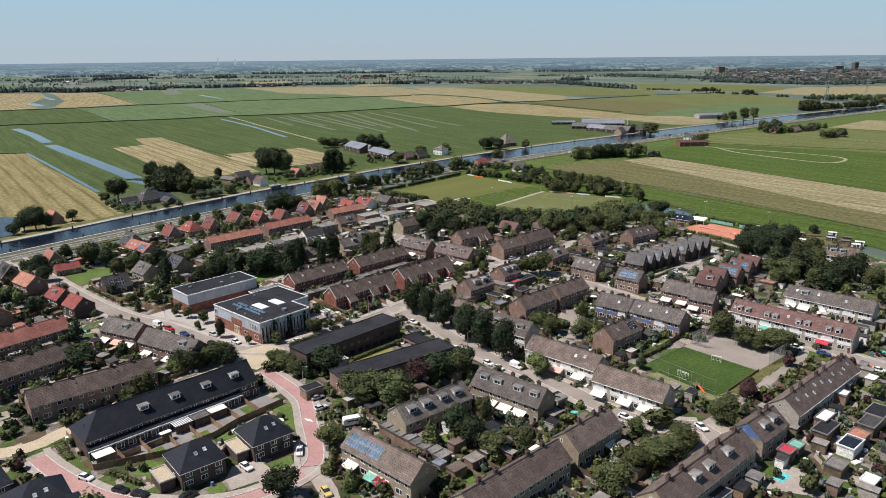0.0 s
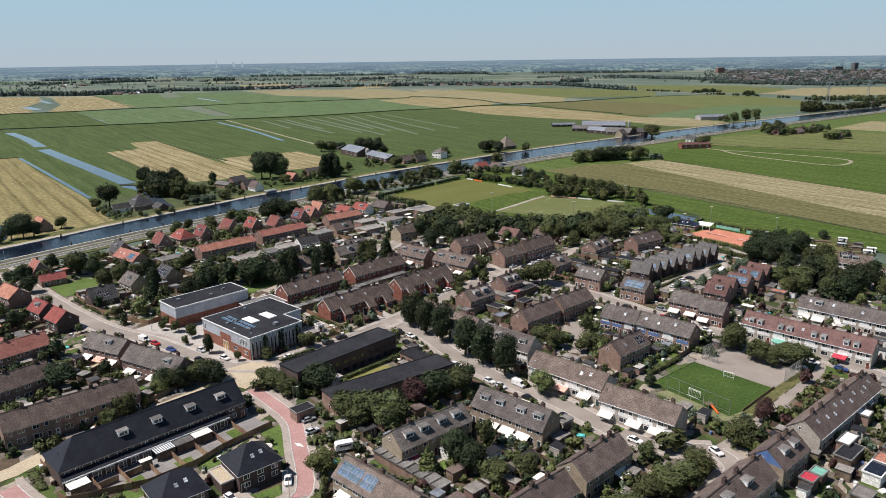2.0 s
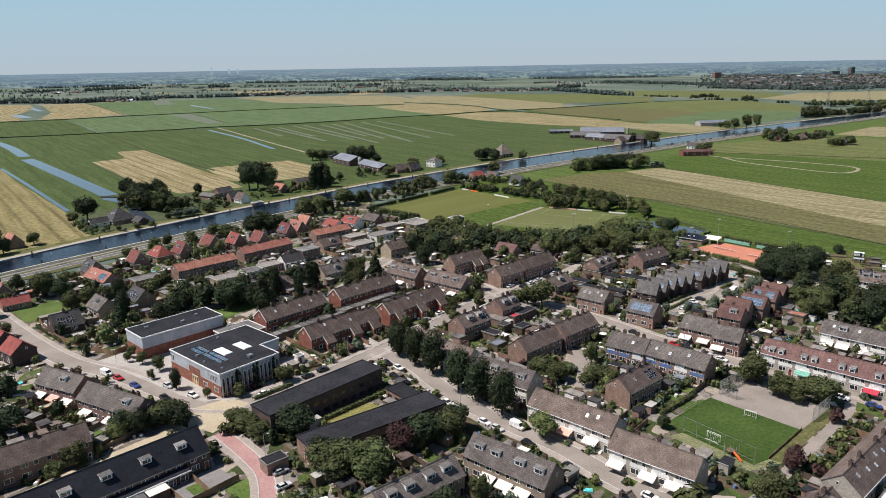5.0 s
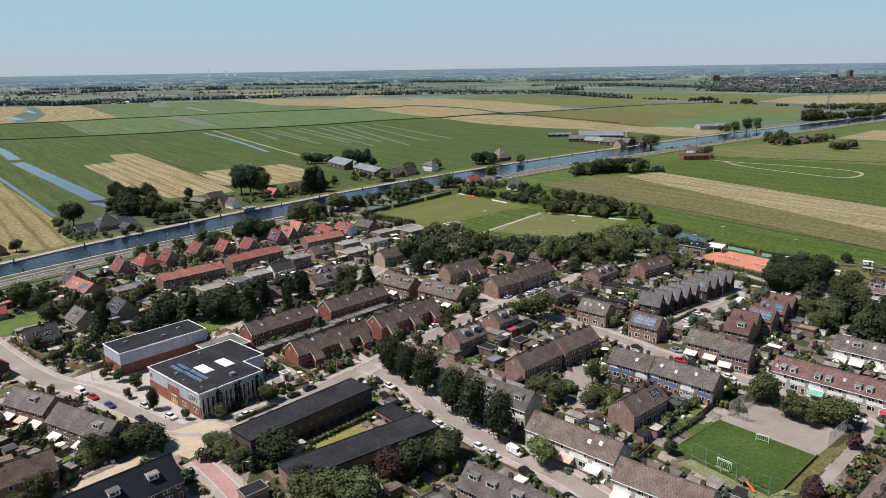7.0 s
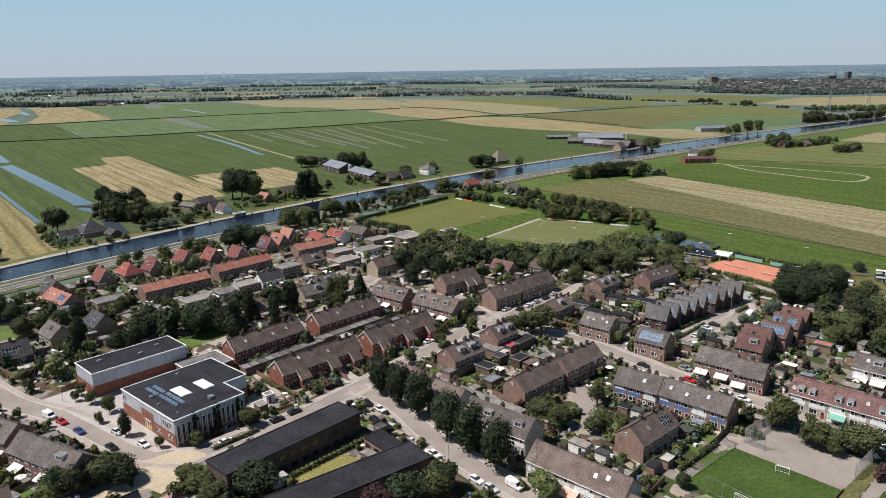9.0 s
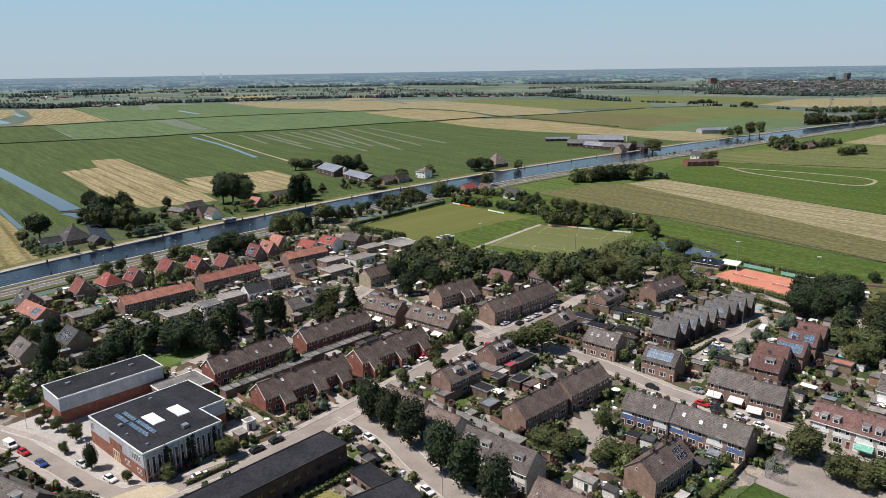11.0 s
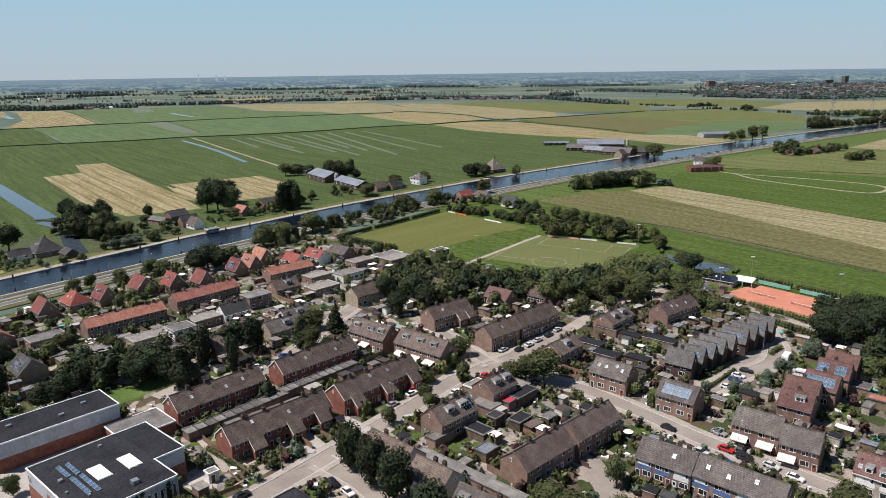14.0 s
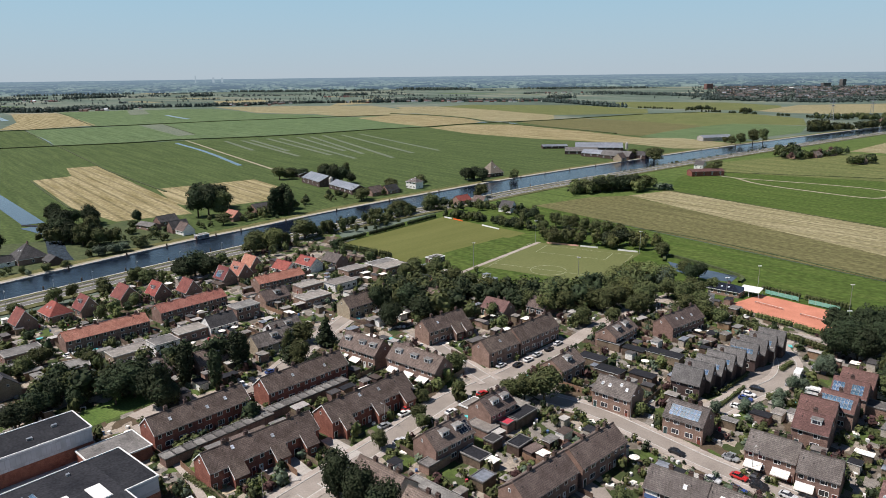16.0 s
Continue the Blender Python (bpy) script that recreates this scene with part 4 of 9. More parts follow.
def chimney_mesh(key):
    k = ("chimney", key)
    if k not in CACHE:
        me = Mesh()
        me.box(-0.5, 0.5, -0.38, 0.38, -1.2, 1.1, key)
        me.box(-0.58, 0.58, -0.46, 0.46, 1.1, 1.24, "brick_dark")
        for x in (-0.2, 0.2):
            me.box(x - 0.12, x + 0.12, -0.12, 0.12, 1.24, 1.62, "brick_dark")
        CACHE[k] = me.data("chimney")
    return CACHE[k]


def vent_mesh():
    """A short dark vent pipe with a cap on a roof slope."""
    if "vent" not in CACHE:
        me = Mesh()
        ring = lambda r, z: [(r * math.cos(math.pi * i / 4), r * math.sin(math.pi * i / 4), z) for i in range(8)]
        me.solid(ring(0.09, -0.2), ring(0.09, 0.5), "black_trim")
        me.solid(ring(0.15, 0.5), ring(0.11, 0.62), "black_trim")
        CACHE["vent"] = me.data("vent_pipe")
    return CACHE["vent"]


def door_mesh(key):
    k = ("door", key)
    if k not in CACHE:
        me = Mesh()
        me.box(-0.5, 0.5, -0.05, 0.04, 0, 2.1, key)
        me.box(-0.58, -0.5, -0.07, 0.04, 0, 2.2, "white_paint")
        me.box(0.5, 0.58, -0.07, 0.04, 0, 2.2, "white_paint")
        me.box(-0.5, 0.5, -0.07, 0.04, 2.1, 2.2, "white_paint")
        me.box(-0.25, 0.25, -0.065, -0.05, 1.2, 1.9, "glass")
        CACHE[k] = me.data("door")
    return CACHE[k]


def awning_mesh(w, key):
    k = ("awning", w, key)
    if k not in CACHE:
        me = Mesh()
        me.prism(-w / 2, w / 2, [(0, 2.72), (-2.3, 2.0), (-2.3, 1.75), (-2.33, 1.75), (-2.33, 2.03), (0, 2.76)][::-1], key)
        me.box(-w / 2, w / 2, -0.2, 0, 2.7, 2.9, "white_paint")
        CACHE[k] = me.data("awning")
    return CACHE[k]


def skylight_mesh():
    k = "skylight"
    if k not in CACHE:
        me = Mesh()
        me.box(-0.42, 0.42, -0.55, 0.55, 0, 0.12, "metal")
        me.box(-0.38, 0.38, -0.51, 0.51, 0.12, 0.14, "skyglass")
        CACHE[k] = me.data("skylight")
    return CACHE[k]


def solar_mesh(key):
    """One framed panel: cells and the pale lines between them in a single raised sheet."""
    k = ("solar", key)
    if k not in CACHE:
        me = Mesh()
        f, g = me.slot("concrete"), me.slot(key)
        xs = [-0.5] + [v for i in range(3) for v in (-0.47 + i * 0.318, -0.166 + i * 0.318)] + [0.5]
        ys = [-0.82] + [v for i in range(5) for v in (-0.79 + i * 0.319, -0.484 + i * 0.319)] + [0.82]
        n = len(xs)
        me.v = [(x, y, 0.10) for y in ys for x in xs]
        for b in range(len(ys) - 1):
            for a in range(n - 1):
                me.f.append((b * n + a, b * n + a + 1, (b + 1) * n + a + 1, (b + 1) * n + a))
                me.m.append(g if a % 2 and b % 2 else f)
        rim_ = list(range(n)) + [b * n + n - 1 for b in range(1, len(ys))] + [(len(ys) - 1) * n + a for a in range(n - 2, -1, -1)] + [b * n for b in range(len(ys) - 2, 0, -1)]
        low = len(me.v)
        me.v += [(me.v[q][0], me.v[q][1], 0.04) for q in rim_]
        for a in range(len(rim_)):
            b = (a + 1) % len(rim_)
            me.f.append((rim_[b], rim_[a], low + a, low + b))
            me.m.append(f)
        CACHE[k] = me.data("solar_panel")
    return CACHE[k]


class Slope:
    """The front roof plane of a gabled house in its own coordinates."""

    def __init__(self, depth, eave, ridge):
        self.d, self.e, self.r = depth / 2, eave, ridge
        self.a = math.degrees(math.atan2(ridge - eave, depth / 2))

    def z(self, y):
        return self.e + (self.r - self.e) * (1 - abs(y) / self.d)

    def at(self, x, y, lift=0.22):
        """Pose of a thing lying on the slope at x, y (y < 0 is the front)."""
        return pose(x, y, self.z(y) + lift, self.a if y < 0 else -self.a)


def gable_house(x, y, ang, length, depth=8.8, eave=5.5, ridge=9.0, roof="roof_brown", wall="brick_red", units=1, label="", name="terraced_house",
                category="houses", group="", front="plain", chimneys=True, dormers=(), dormer_key="white_paint", skylights=(), solar=(), solar_key="solar",
                awnings=(), awning_keys=("awning_white",), upper="", gable_windows=True, trim="white_paint", base=0.0, detail=True, hip=0.0, porches=(), verges=False, dormer_w=1.3, dormer_at=0.62):
    """A row of gabled houses under one roof. x, y: middle of the row; its front looks along local -y."""
    h = thing(name, pose(x, y, base, 0, 0, ang), label, category, group)
    mark(x, y, ang, length, depth)
    if detail:
        ROWS.append((x, y, ang, length, depth, units))
    s = Slope(depth, eave, ridge)
    L2, D2 = length / 2, depth / 2
    w = Mesh()
    if hip:
        w.box(-L2, L2, -D2, D2, 0, eave, wall)
        w.prism(L2 - 0.3, L2, [(-D2, eave), (D2, eave), (0, ridge)], wall)
    else:
        w.prism(-L2, L2, [(-D2, 0), (D2, 0), (D2, eave), (0, ridge), (-D2, eave)], wall)
    w.made("wall", h)
    t, ov, k = 0.2, 0.35, (ridge - eave) / D2
    r = Mesh()
    rear = Mesh()
    cap = Mesh()
    ze = eave - ov * k
    if hip:
        xa, xb, Y = -L2 - ov, L2 + 0.15, D2 + ov
        for slab, sg in ((r, -1), (rear, 1)):
            low = [(xa, sg * Y, ze), (xb, sg * Y, ze), (xb, 0, ridge), (-L2 + hip, 0, ridge)]
            low = low if sg < 0 else low[::-1]
            slab.solid(low, [(a, b, c + t) for a, b, c in low], roof)
        side = Mesh()
        low = [(xa, -Y, ze), (-L2 + hip, 0, ridge), (xa, Y, ze)]
        side.solid(low, [(a, b, c + t) for a, b, c in low], roof)
        side.made("hip_slope", h)
    else:
        r.prism(-L2 - 0.15, L2 + 0.15, [(-D2 - ov, ze), (0, ridge), (0, ridge + t), (-D2 - ov, ze + t)], roof)
        rear.prism(-L2 - 0.15, L2 + 0.15, [(0, ridge), (D2 + ov, ze), (D2 + ov, ze + t), (0, ridge + t)], roof)
    cap.prism(-L2 - 0.18 + (hip + 0.2 if hip else 0), L2 + 0.18, [(-0.22, ridge + t - 0.12), (0.22, ridge + t - 0.12), (0.12, ridge + t + 0.1), (-0.12, ridge + t + 0.1)], roof)
    r.made("roof_slope", h)
    rear.made("roof_slope", h)
    cap.made("ridge_tiles", h)
    for sy in (-1,):
        g = Mesh()
        y0, y1 = sorted((sy * (D2 + ov - 0.02), sy * (D2 + ov + 0.12)))
        g.box(-L2 - 0.1, L2 + 0.1, y0, y1, eave - ov * k - 0.06, eave - ov * k + 0.12, trim if wall in ("brick_pale", "render_white") else "gutter_grey")
        g.made("gutter", h)
    if verges or (wall == "brick_red" and detail):
        for sx in (-1, 1):
            g = Mesh()
            x0, x1 = sorted((sx * (L2 + 0.15), sx * (L2 + 0.22)))
            g.prism(x0, x1, [(-D2 - ov, ze - 0.1), (0, ridge - 0.1), (D2 + ov, ze - 0.1), (D2 + ov, ze + t + 0.03), (0, ridge + t + 0.03), (-D2 - ov, ze + t + 0.03)], "white_paint")
            g.made("verge_board", h, "white edge board of the gable")
    U = length / units
    if upper:
        for i in range(units):
            # infill panels under the upper windows, and a white one round the front door
            u = Mesh()
            cx = -L2 + U * (i + 0.5)
            key = upper if i % 3 != 2 or upper == "white_paint" else "white_paint"
            u.box(cx - U * 0.41, cx + U * 0.41, -D2 - 0.06, -D2 + 0.01, 2.75, 3.8, key)
            u.made("facade_panel", h, "white infill panel under the windows" if key == "white_paint" else "blue infill panel under the windows")
            if i % 2 == 0:
                u = Mesh()
                u.box(cx - U * 0.36, cx + U * 0.22, -D2 - 0.05, -D2 + 0.01, 3.81, 5.2, "render_white")
                u.made("facade_panel", h, "white infill panel beside the windows")
    for i in range(units):
        cx = -L2 + U * (i + 0.5)
        flip = 1 if i % 2 else -1
        if detail:
            shared("window", window_mesh(2.2, 1.5), h, pose(cx - flip * U * 0.16, -D2, 0.95))
            shared("door", door_mesh(("door_green", "wood_red", "white_paint")[i % 3]), h, pose(cx + flip * U * 0.33, -D2, 0.02))
            shared("window", window_mesh(1.7, 1.25), h, pose(cx - flip * U * 0.2, -D2, min(3.85, eave - 1.5)))
            shared("window", window_mesh(1.1, 1.25), h, pose(cx + flip * U * 0.25, -D2, min(3.85, eave - 1.5)))
            if i % 2 == 0:
                shared("vent_pipe", vent_mesh(), h, pose(cx + flip * U * 0.3, -D2 * 0.4, s.z(-D2 * 0.4)))
        else:
            shared("window", window_mesh(1.7, 1.25), h, pose(cx, -D2, 1.1))
            shared("window", window_mesh(1.7, 1.25), h, pose(cx, -D2, min(3.85, eave - 1.5)))
        if chimneys and (units < 4 or i % 3 != 2):
            shared("chimney", chimney_mesh("brick_soot"), h, pose(cx + U / 2 if i + 1 < units else cx, 0.35, ridge))
    if gable_windows:
        for sx in (1,) if hip else (-1, 1):
            shared("window", window_mesh(0.7, 0.9), h, pose(sx * L2, 0.9, eave + 0.5, 0, 0, 90 * sx))
    for px in porches:
        W, run = 1.9, 3.0
        body, lid = Mesh(), Mesh()
        zl = eave - run * k
        body.prism(px - W, px + W, [(-D2 - run, 0), (-D2 + 0.05, 0), (-D2 + 0.05, eave), (-D2 - run, zl)], wall)
        o = body.made("porch", h, "brick porch under a sloping roof")
        lid.prism(px - W - 0.2, px + W + 0.2, [(-D2 - run - 0.3, zl - 0.3 * k + 0.02), (-D2 + 0.6, eave + 0.6 * k + 0.02), (-D2 + 0.6, eave + 0.6 * k + 0.24), (-D2 - run - 0.3, zl - 0.3 * k + 0.24)], roof)
        lid.made("porch_roof", o)
        v = Mesh()
        v.prism(px - W - 0.26, px - W - 0.2, [(-D2 - run - 0.3, zl - 0.3 * k - 0.1), (-D2, eave - 0.1), (-D2, eave + 0.26), (-D2 - run - 0.3, zl - 0.3 * k + 0.26)], trim)
        v.made("verge_board", o)
        shared("window", window_mesh(1.7, 1.25), o, pose(px, -D2 - run, 0.9))
    for i, dx in enumerate(dormers):
        dm = Mesh()
        yf = -D2 * dormer_at
        zf = s.z(yf)
        zt = zf + (1.55 if dormer_w > 1 else 1.75)
        yb = -D2 * max(0.02, 1 - (zt - 0.1 - eave) / (ridge - eave))
        W = dormer_w
        dm.solid([(dx - W, yf, zf - 0.1), (dx + W, yf, zf - 0.1), (dx + W, yb, zt - 0.3), (dx - W, yb, zt - 0.3)], [(dx - W, yf, zt), (dx + W, yf, zt), (dx + W, yb, zt), (dx - W, yb, zt)], dormer_key, "bitumen_grey")
        dm.box(dx - W - 0.15, dx + W + 0.15, yf - 0.25, yb, zt, zt + 0.14, trim, "bitumen_grey")
        o = dm.made("dormer", h)
        shared("window", window_mesh(round(W * 1.6, 2), 1.05), o, pose(dx, yf - 0.01, zf + 0.3))
    for sx_, sy_ in skylights:
        shared("skylight", skylight_mesh(), h, s.at(sx_, sy_ * D2))
    for (x0, nx, ny, yy) in solar:
        for i in range(nx):
            for j in range(ny):
                c = math.cos(radians(s.a))
                shared("solar_panel", solar_mesh(solar_key), h, s.at(x0 + i * 1.04, yy * D2 + j * 1.7 * c, 0.2))
    for i, ax in enumerate(awnings):
        shared("awning", awning_mesh(4.2, awning_keys[i % len(awning_keys)]), h, pose(ax, -D2, 0))
    return h


def hip_house(x, y, ang, length, depth, eave, ridge, ridge_len, roof, wall, label, name="house", trim="white_paint", group=""):
    """A house under a hipped roof."""
    h = thing(name, pose(x, y, 0, 0, 0, ang), label, "house", group)
    mark(x, y, ang, length, depth)
    L2, D2, ov = length / 2, depth / 2, 0.55
    w = Mesh()
    w.box(-L2, L2, -D2, D2, 0, eave, wall)
    w.made("wall", h)
    r = Mesh()
    X, Y, R = L2 + ov, D2 + ov, ridge_len / 2
    c = [(-X, -Y, eave), (X, -Y, eave), (X, Y, eave), (-X, Y, eave)]
    a, b = (-R, 0, ridge), (R, 0, ridge)
    r.box(-X, X, -Y, Y, eave - 0.22, eave, trim)
    r.face([c[0], c[1], b, a], roof)
    r.face([c[1], c[2], b], roof)
    r.face([c[2], c[3], a, b], roof)
    r.face([c[3], c[0], a], roof)
    r.made("roof", h)
    n = max(2, round(length / 4))
    for i in range(n):
        cx = -L2 + length * (i + 0.5) / n
        for z in (0.95, eave - 1.75) if eave > 4.6 else (0.95,):
            shared("window", window_mesh(1.7, 1.35), h, pose(cx, -D2, z))
    for sx in (-1, 1):
        shared("window", window_mesh(1.1, 1.35), h, pose(sx * L2, 0, 0.95, 0, 0, 90 * sx))
    shared("door", door_mesh("black_trim"), h, pose(-L2 + 0.9, -D2, 0.02))
    s = Slope(depth + 2 * ov, eave, ridge)
    shared("skylight", skylight_mesh(), h, s.at(-R * 0.3 - 0.5, -Y * 0.5, 0.02))
    shared("skylight", skylight_mesh(), h, s.at(1.6, -Y * 0.45, 0.02))
    if roof != "roof_black":
        shared("chimney", chimney_mesh(wall), h, pose(0.8, 0.5, ridge - 0.2))
    return h


def flat_house(x, y, ang, length, depth, height, roof="bitumen_grey", wall="brick_brown", label="", name="bungalow", trim="white_paint", category="house", group="", windows=True, rows=1, base=0.0, gap=3.2, edges="fblr"):
    """A flat-roofed building with a raised roof edge and rows of windows."""
    h = thing(name, pose(x, y, base, 0, 0, ang), label, category, group)
    mark(x, y, ang, length, depth)
    L2, D2 = length / 2, depth / 2
    w = Mesh()
    w.box(-L2, L2, -D2, D2, 0, height - 0.05, wall)
    w.made("wall", h)
    r = Mesh()
    r.box(-L2 - 0.15, L2 + 0.15, -D2 - 0.15, D2 + 0.15, height - 0.05, height + 0.1, roof)
    r.made("roof", h)
    e = Mesh()
    o = 0.22
    if "f" in edges:
        e.box(-L2 - o, L2 + o, -D2 - o, -D2 + 0.08, height - 0.12, height + 0.28, trim)
    if "b" in edges:
        e.box(-L2 - o, L2 + o, D2 - 0.08, D2 + o, height - 0.12, height + 0.28, trim)
    e.box(-L2 - o, -L2 + 0.08, -D2 + 0.08, D2 - 0.08, height - 0.12, height + 0.28, trim)
    e.box(L2 - 0.08, L2 + o, -D2 + 0.08, D2 - 0.08, height - 0.12, height + 0.28, trim)
    e.made("roof_edge", h)
    if windows:
        n = max(1, int(length / gap))
        for k in range(rows):
            z = 0.9 + k * 2.9
            for i in range(n):
                cx = -L2 + length * (i + 0.5) / n
                # black frames on black-trimmed blocks: deep shade of the front put into the colour
                shared("window", window_mesh(1.9, 1.4, "black_trim" if trim == "black_trim" else "white_paint"), h, pose(cx, -D2, z))
        shared("door", door_mesh("wood_red"), h, pose(-L2, 0, 0.02, 0, 0, -90))
    return h


def shed(x, y, ang, l, w, hgt=2.5, roof="bitumen_grey", wall="wood_fence", label="garden shed with a flat felt roof"):
    shed.count += 1
    h = thing("shed", pose(x, y, 0, 0, 0, ang), label, "shed", "garden sheds")
    mark(x, y, ang, l, w)
    b = Mesh()
    b.box(-l / 2, l / 2, -w / 2, w / 2, 0, hgt, wall)
    b.made("wall", h)
    r = Mesh()
    r.box(-l / 2 - 0.2, l / 2 + 0.2, -w / 2 - 0.2, w / 2 + 0.2, hgt, hgt + 0.14, "white_paint" if (l * 10) % 3 < 1 else "black_trim", roof)
    r.made("roof", h)
    if shed.count % 2:
        shared("door", door_mesh("door_green"), h, pose(l * 0.2, -w / 2, 0.02))
    return h


shed.count = 0

# rows of houses
gable_house(-56.4, 298.9, 44.7, 29.5, roof="roof_umber", units=5, label="row of red brick houses with a brown tiled roof", skylights=((-9, -0.5), (2, -0.6), (8, -0.5)), group="brick terraces")
gable_house(-34.5, 279.5, 42.1, 31.8, roof="roof_umber", units=5, label="row of red brick houses with sloping porch roofs", porches=(-9, 3, 12), skylights=((-8, -0.3), (3, -0.5)), group="brick terraces")
gable_house(-29.8, 323.3, 43.5, 30.6, roof="roof_umber", units=5, label="row of red brick houses with a brown tiled roof", skylights=((-5, -0.5), (7, -0.6)), group="brick terraces")
gable_house(-8.2, 304.1, 44.1, 31.1, roof="roof_umber", units=5, label="row of red brick houses with sloping porch roofs", porches=(-11, 1, 12), skylights=((-3, -0.3), (4, -0.4)), group="brick terraces")
gable_house(-10.9, 345.9, -40.4, 17.8, units=3, depth=9, ridge=9.5, wall="brick_brown", label="row of brown brick houses with dormers and cream awnings", dormers=(-6, 1, 6), awnings=(-6, 0), group="awning terraces")
gable_house(8.2, 331.5, -41.5, 21.7, units=3, depth=9, ridge=9.5, wall="brick_brown", label="row of brown brick houses with dormers and cream awnings", dormers=(-7, 0, 6), awnings=(-7.5, -0.5, 6), group="awning terraces")
gable_house(35.6, 344.4, 39.7, 15.2, roof="roof_umber", units=2, wall="brick_brown", label="pair of brown brick houses beside the street", skylights=((0, -0.5),), awnings=(), group="brick terraces")
gable_house(50.6, 357.6, 42.4, 22.9, roof="roof_umber", units=4, ridge=9.4, wall="brick_brown", label="row of brown brick houses, stepped up from its neighbour", group="brick terraces")
gable_house(17.4, 367.6, 38.0, 20.1, roof="roof_umber", units=4, wall="brick_brown", label="row of brown brick houses with sloping porches", porches=(3, 8), skylights=((-4, -0.5),), group="brick terraces")
gable_house(18.4, 398.5, -44.3, 16.8, roof="roof_umber", units=3, wall="brick_brown", label="brown brick houses half hidden by trees", dormers=(0,), group="brick terraces")
gable_house(-13.8, 401.9, 42.9, 26.3, roof="roof_umber", units=4, ridge=8.5, eave=5, wall="brick_yellow", label="pale brick house row among trees", group="brick terraces")
gable_house(110.0, 365.6, 35.6, 20.7, units=4, wall="brick_brown", label="row of brown brick houses before the woods", skylights=((-5, -0.5), (-2, -0.6), (4, -0.6)), group="brick terraces")
gable_house(68.6, 304.9, -43.3, 12.5, units=2, wall="brick_brown", roof="roof_grey", label="pair of pale brick houses with four skylights", skylights=((-4, -0.5), (-1.5, -0.5), (1.8, -0.3), (4, -0.5)), group="brick terraces")
gable_house(83.9, 287.8, -42.3, 11.4, units=2, wall="brick_brown", roof="roof_grey", label="pair of brick houses covered with solar panels", solar=((-3.8, 8, 2, -0.72),), group="brick terraces")
gable_house(98.8, 268.6, -42.0, 12.1, units=2, wall="brick_brown", roof="roof_grey", label="row of brown brick houses with cream awnings", awnings=(-3.5, 3), group="awning terraces")
gable_house(105.3, 258.8, -39.0, 9.4, units=2, wall="brick_brown", roof="roof_grey", label="row of brown brick houses beside a hedge", awnings=(-2.5,), group="awning terraces")
gable_house(68.3, 253.1, -40.4, 13.9, units=3, wall="brick_brown", roof="roof_grey", upper="blue_panel", label="row of brick houses with blue facade panels", skylights=((2, -0.5),), group="blue terraces")
gable_house(81.3, 241.6, -44.8, 21.1, units=4, wall="brick_brown", roof="roof_grey", upper="blue_panel", label="row of brick houses with blue facade panels", skylights=((-7, -0.5), (-2, -0.6), (4, -0.4)), group="blue terraces")
gable_house(61.6, 225.5, 39.4, 16.7, units=3, wall="brick_brown", roof="roof_brown", label="row of brick houses with solar panels beside sheds", solar=((3, 4, 2, -0.75),), solar_key="solar_black", skylights=((-3, -0.5),), group="brick terraces")
gable_house(121.5, 288.5, -39.8, 9.5, units=1, depth=9, wall="brick_brown", roof="roof_maroon", label="staggered house with a wine red tiled roof", group="staggered houses")
gable_house(115.5, 280.2, -41.4, 9.0, units=1, depth=9, wall="brick_brown", roof="roof_maroon", label="staggered house with a wide roof window", dormers=(1,), group="staggered houses")
gable_house(129.6, 291.9, -44.3, 9.5, units=1, depth=9, wall="brick_brown", roof="roof_maroon", label="staggered house with rows of solar panels", solar=((-4, 8, 2, -0.75),), group="staggered houses")
gable_house(138.1, 300.1, -40.9, 9.5, units=1, depth=9, wall="brick_brown", roof="roof_maroon", label="staggered house with solar panels", solar=((-4, 3, 2, -0.75), (1, 3, 2, -0.75)), group="staggered houses")
gable_house(144.4, 306.0, -44.2, 9.5, units=1, depth=9, wall="brick_brown", roof="roof_maroon", label="staggered house with a wine red tiled roof", group="staggered houses")
gable_house(-113.7, 372.7, 43.2, 31.4, units=5, depth=8.5, eave=5, ridge=7.5, roof="roof_orange", wall="brick_brown", label="long brick row with an orange tiled roof", group="orange terraces")
gable_house(-90.3, 403.2, 45.6, 30.5, units=5, depth=8.5, eave=5, ridge=7.5, roof="roof_orange", wall="brick_brown", label="long brick row with an orange tiled roof", group="orange terraces")
gable_house(-59.2, 439.0, 41.2, 24.5, units=4, depth=8.5, eave=5, ridge=7.5, roof="roof_orange", wall="brick_brown", label="brick row with an orange tiled roof", group="orange terraces")
gable_house(-80.4, 179.4, 44.1, 50.2, units=8, depth=11.5, eave=4.8, ridge=9.7, hip=5.5, roof="roof_black", wall="brick_dark", label="long new row of dark brick houses with black roofs", dormers=(-8.5, 0.5, 10, 19), chimneys=False, group="black-roofed houses")
gable_house(-107.5, 190.7, 39.3, 35.4, units=6, wall="brick_brown", roof="roof_umber", label="row of brown brick houses with a weathered roof", group="brick terraces")
gable_house(-134.6, 205.9, 50.8, 24.0, units=4, wall="brick_brown", roof="roof_umber", label="row of brown brick houses with a weathered roof", group="brick terraces")
gable_house(-149.5, 232.5, 50.9, 25.0, units=4, eave=5, ridge=8.5, wall="brick_brown", roof="roof_orange", label="row of houses with an orange tiled roof", group="orange terraces")
gable_house(-115.6, 235.4, -26.9, 17.9, units=3, wall="brick_brown", roof="roof_grey", label="row of pale brick houses with cream awnings", awnings=(-6, 0, 6), awning_keys=("awning_white", "awning_pink"), dormers=(2,), group="awning terraces")
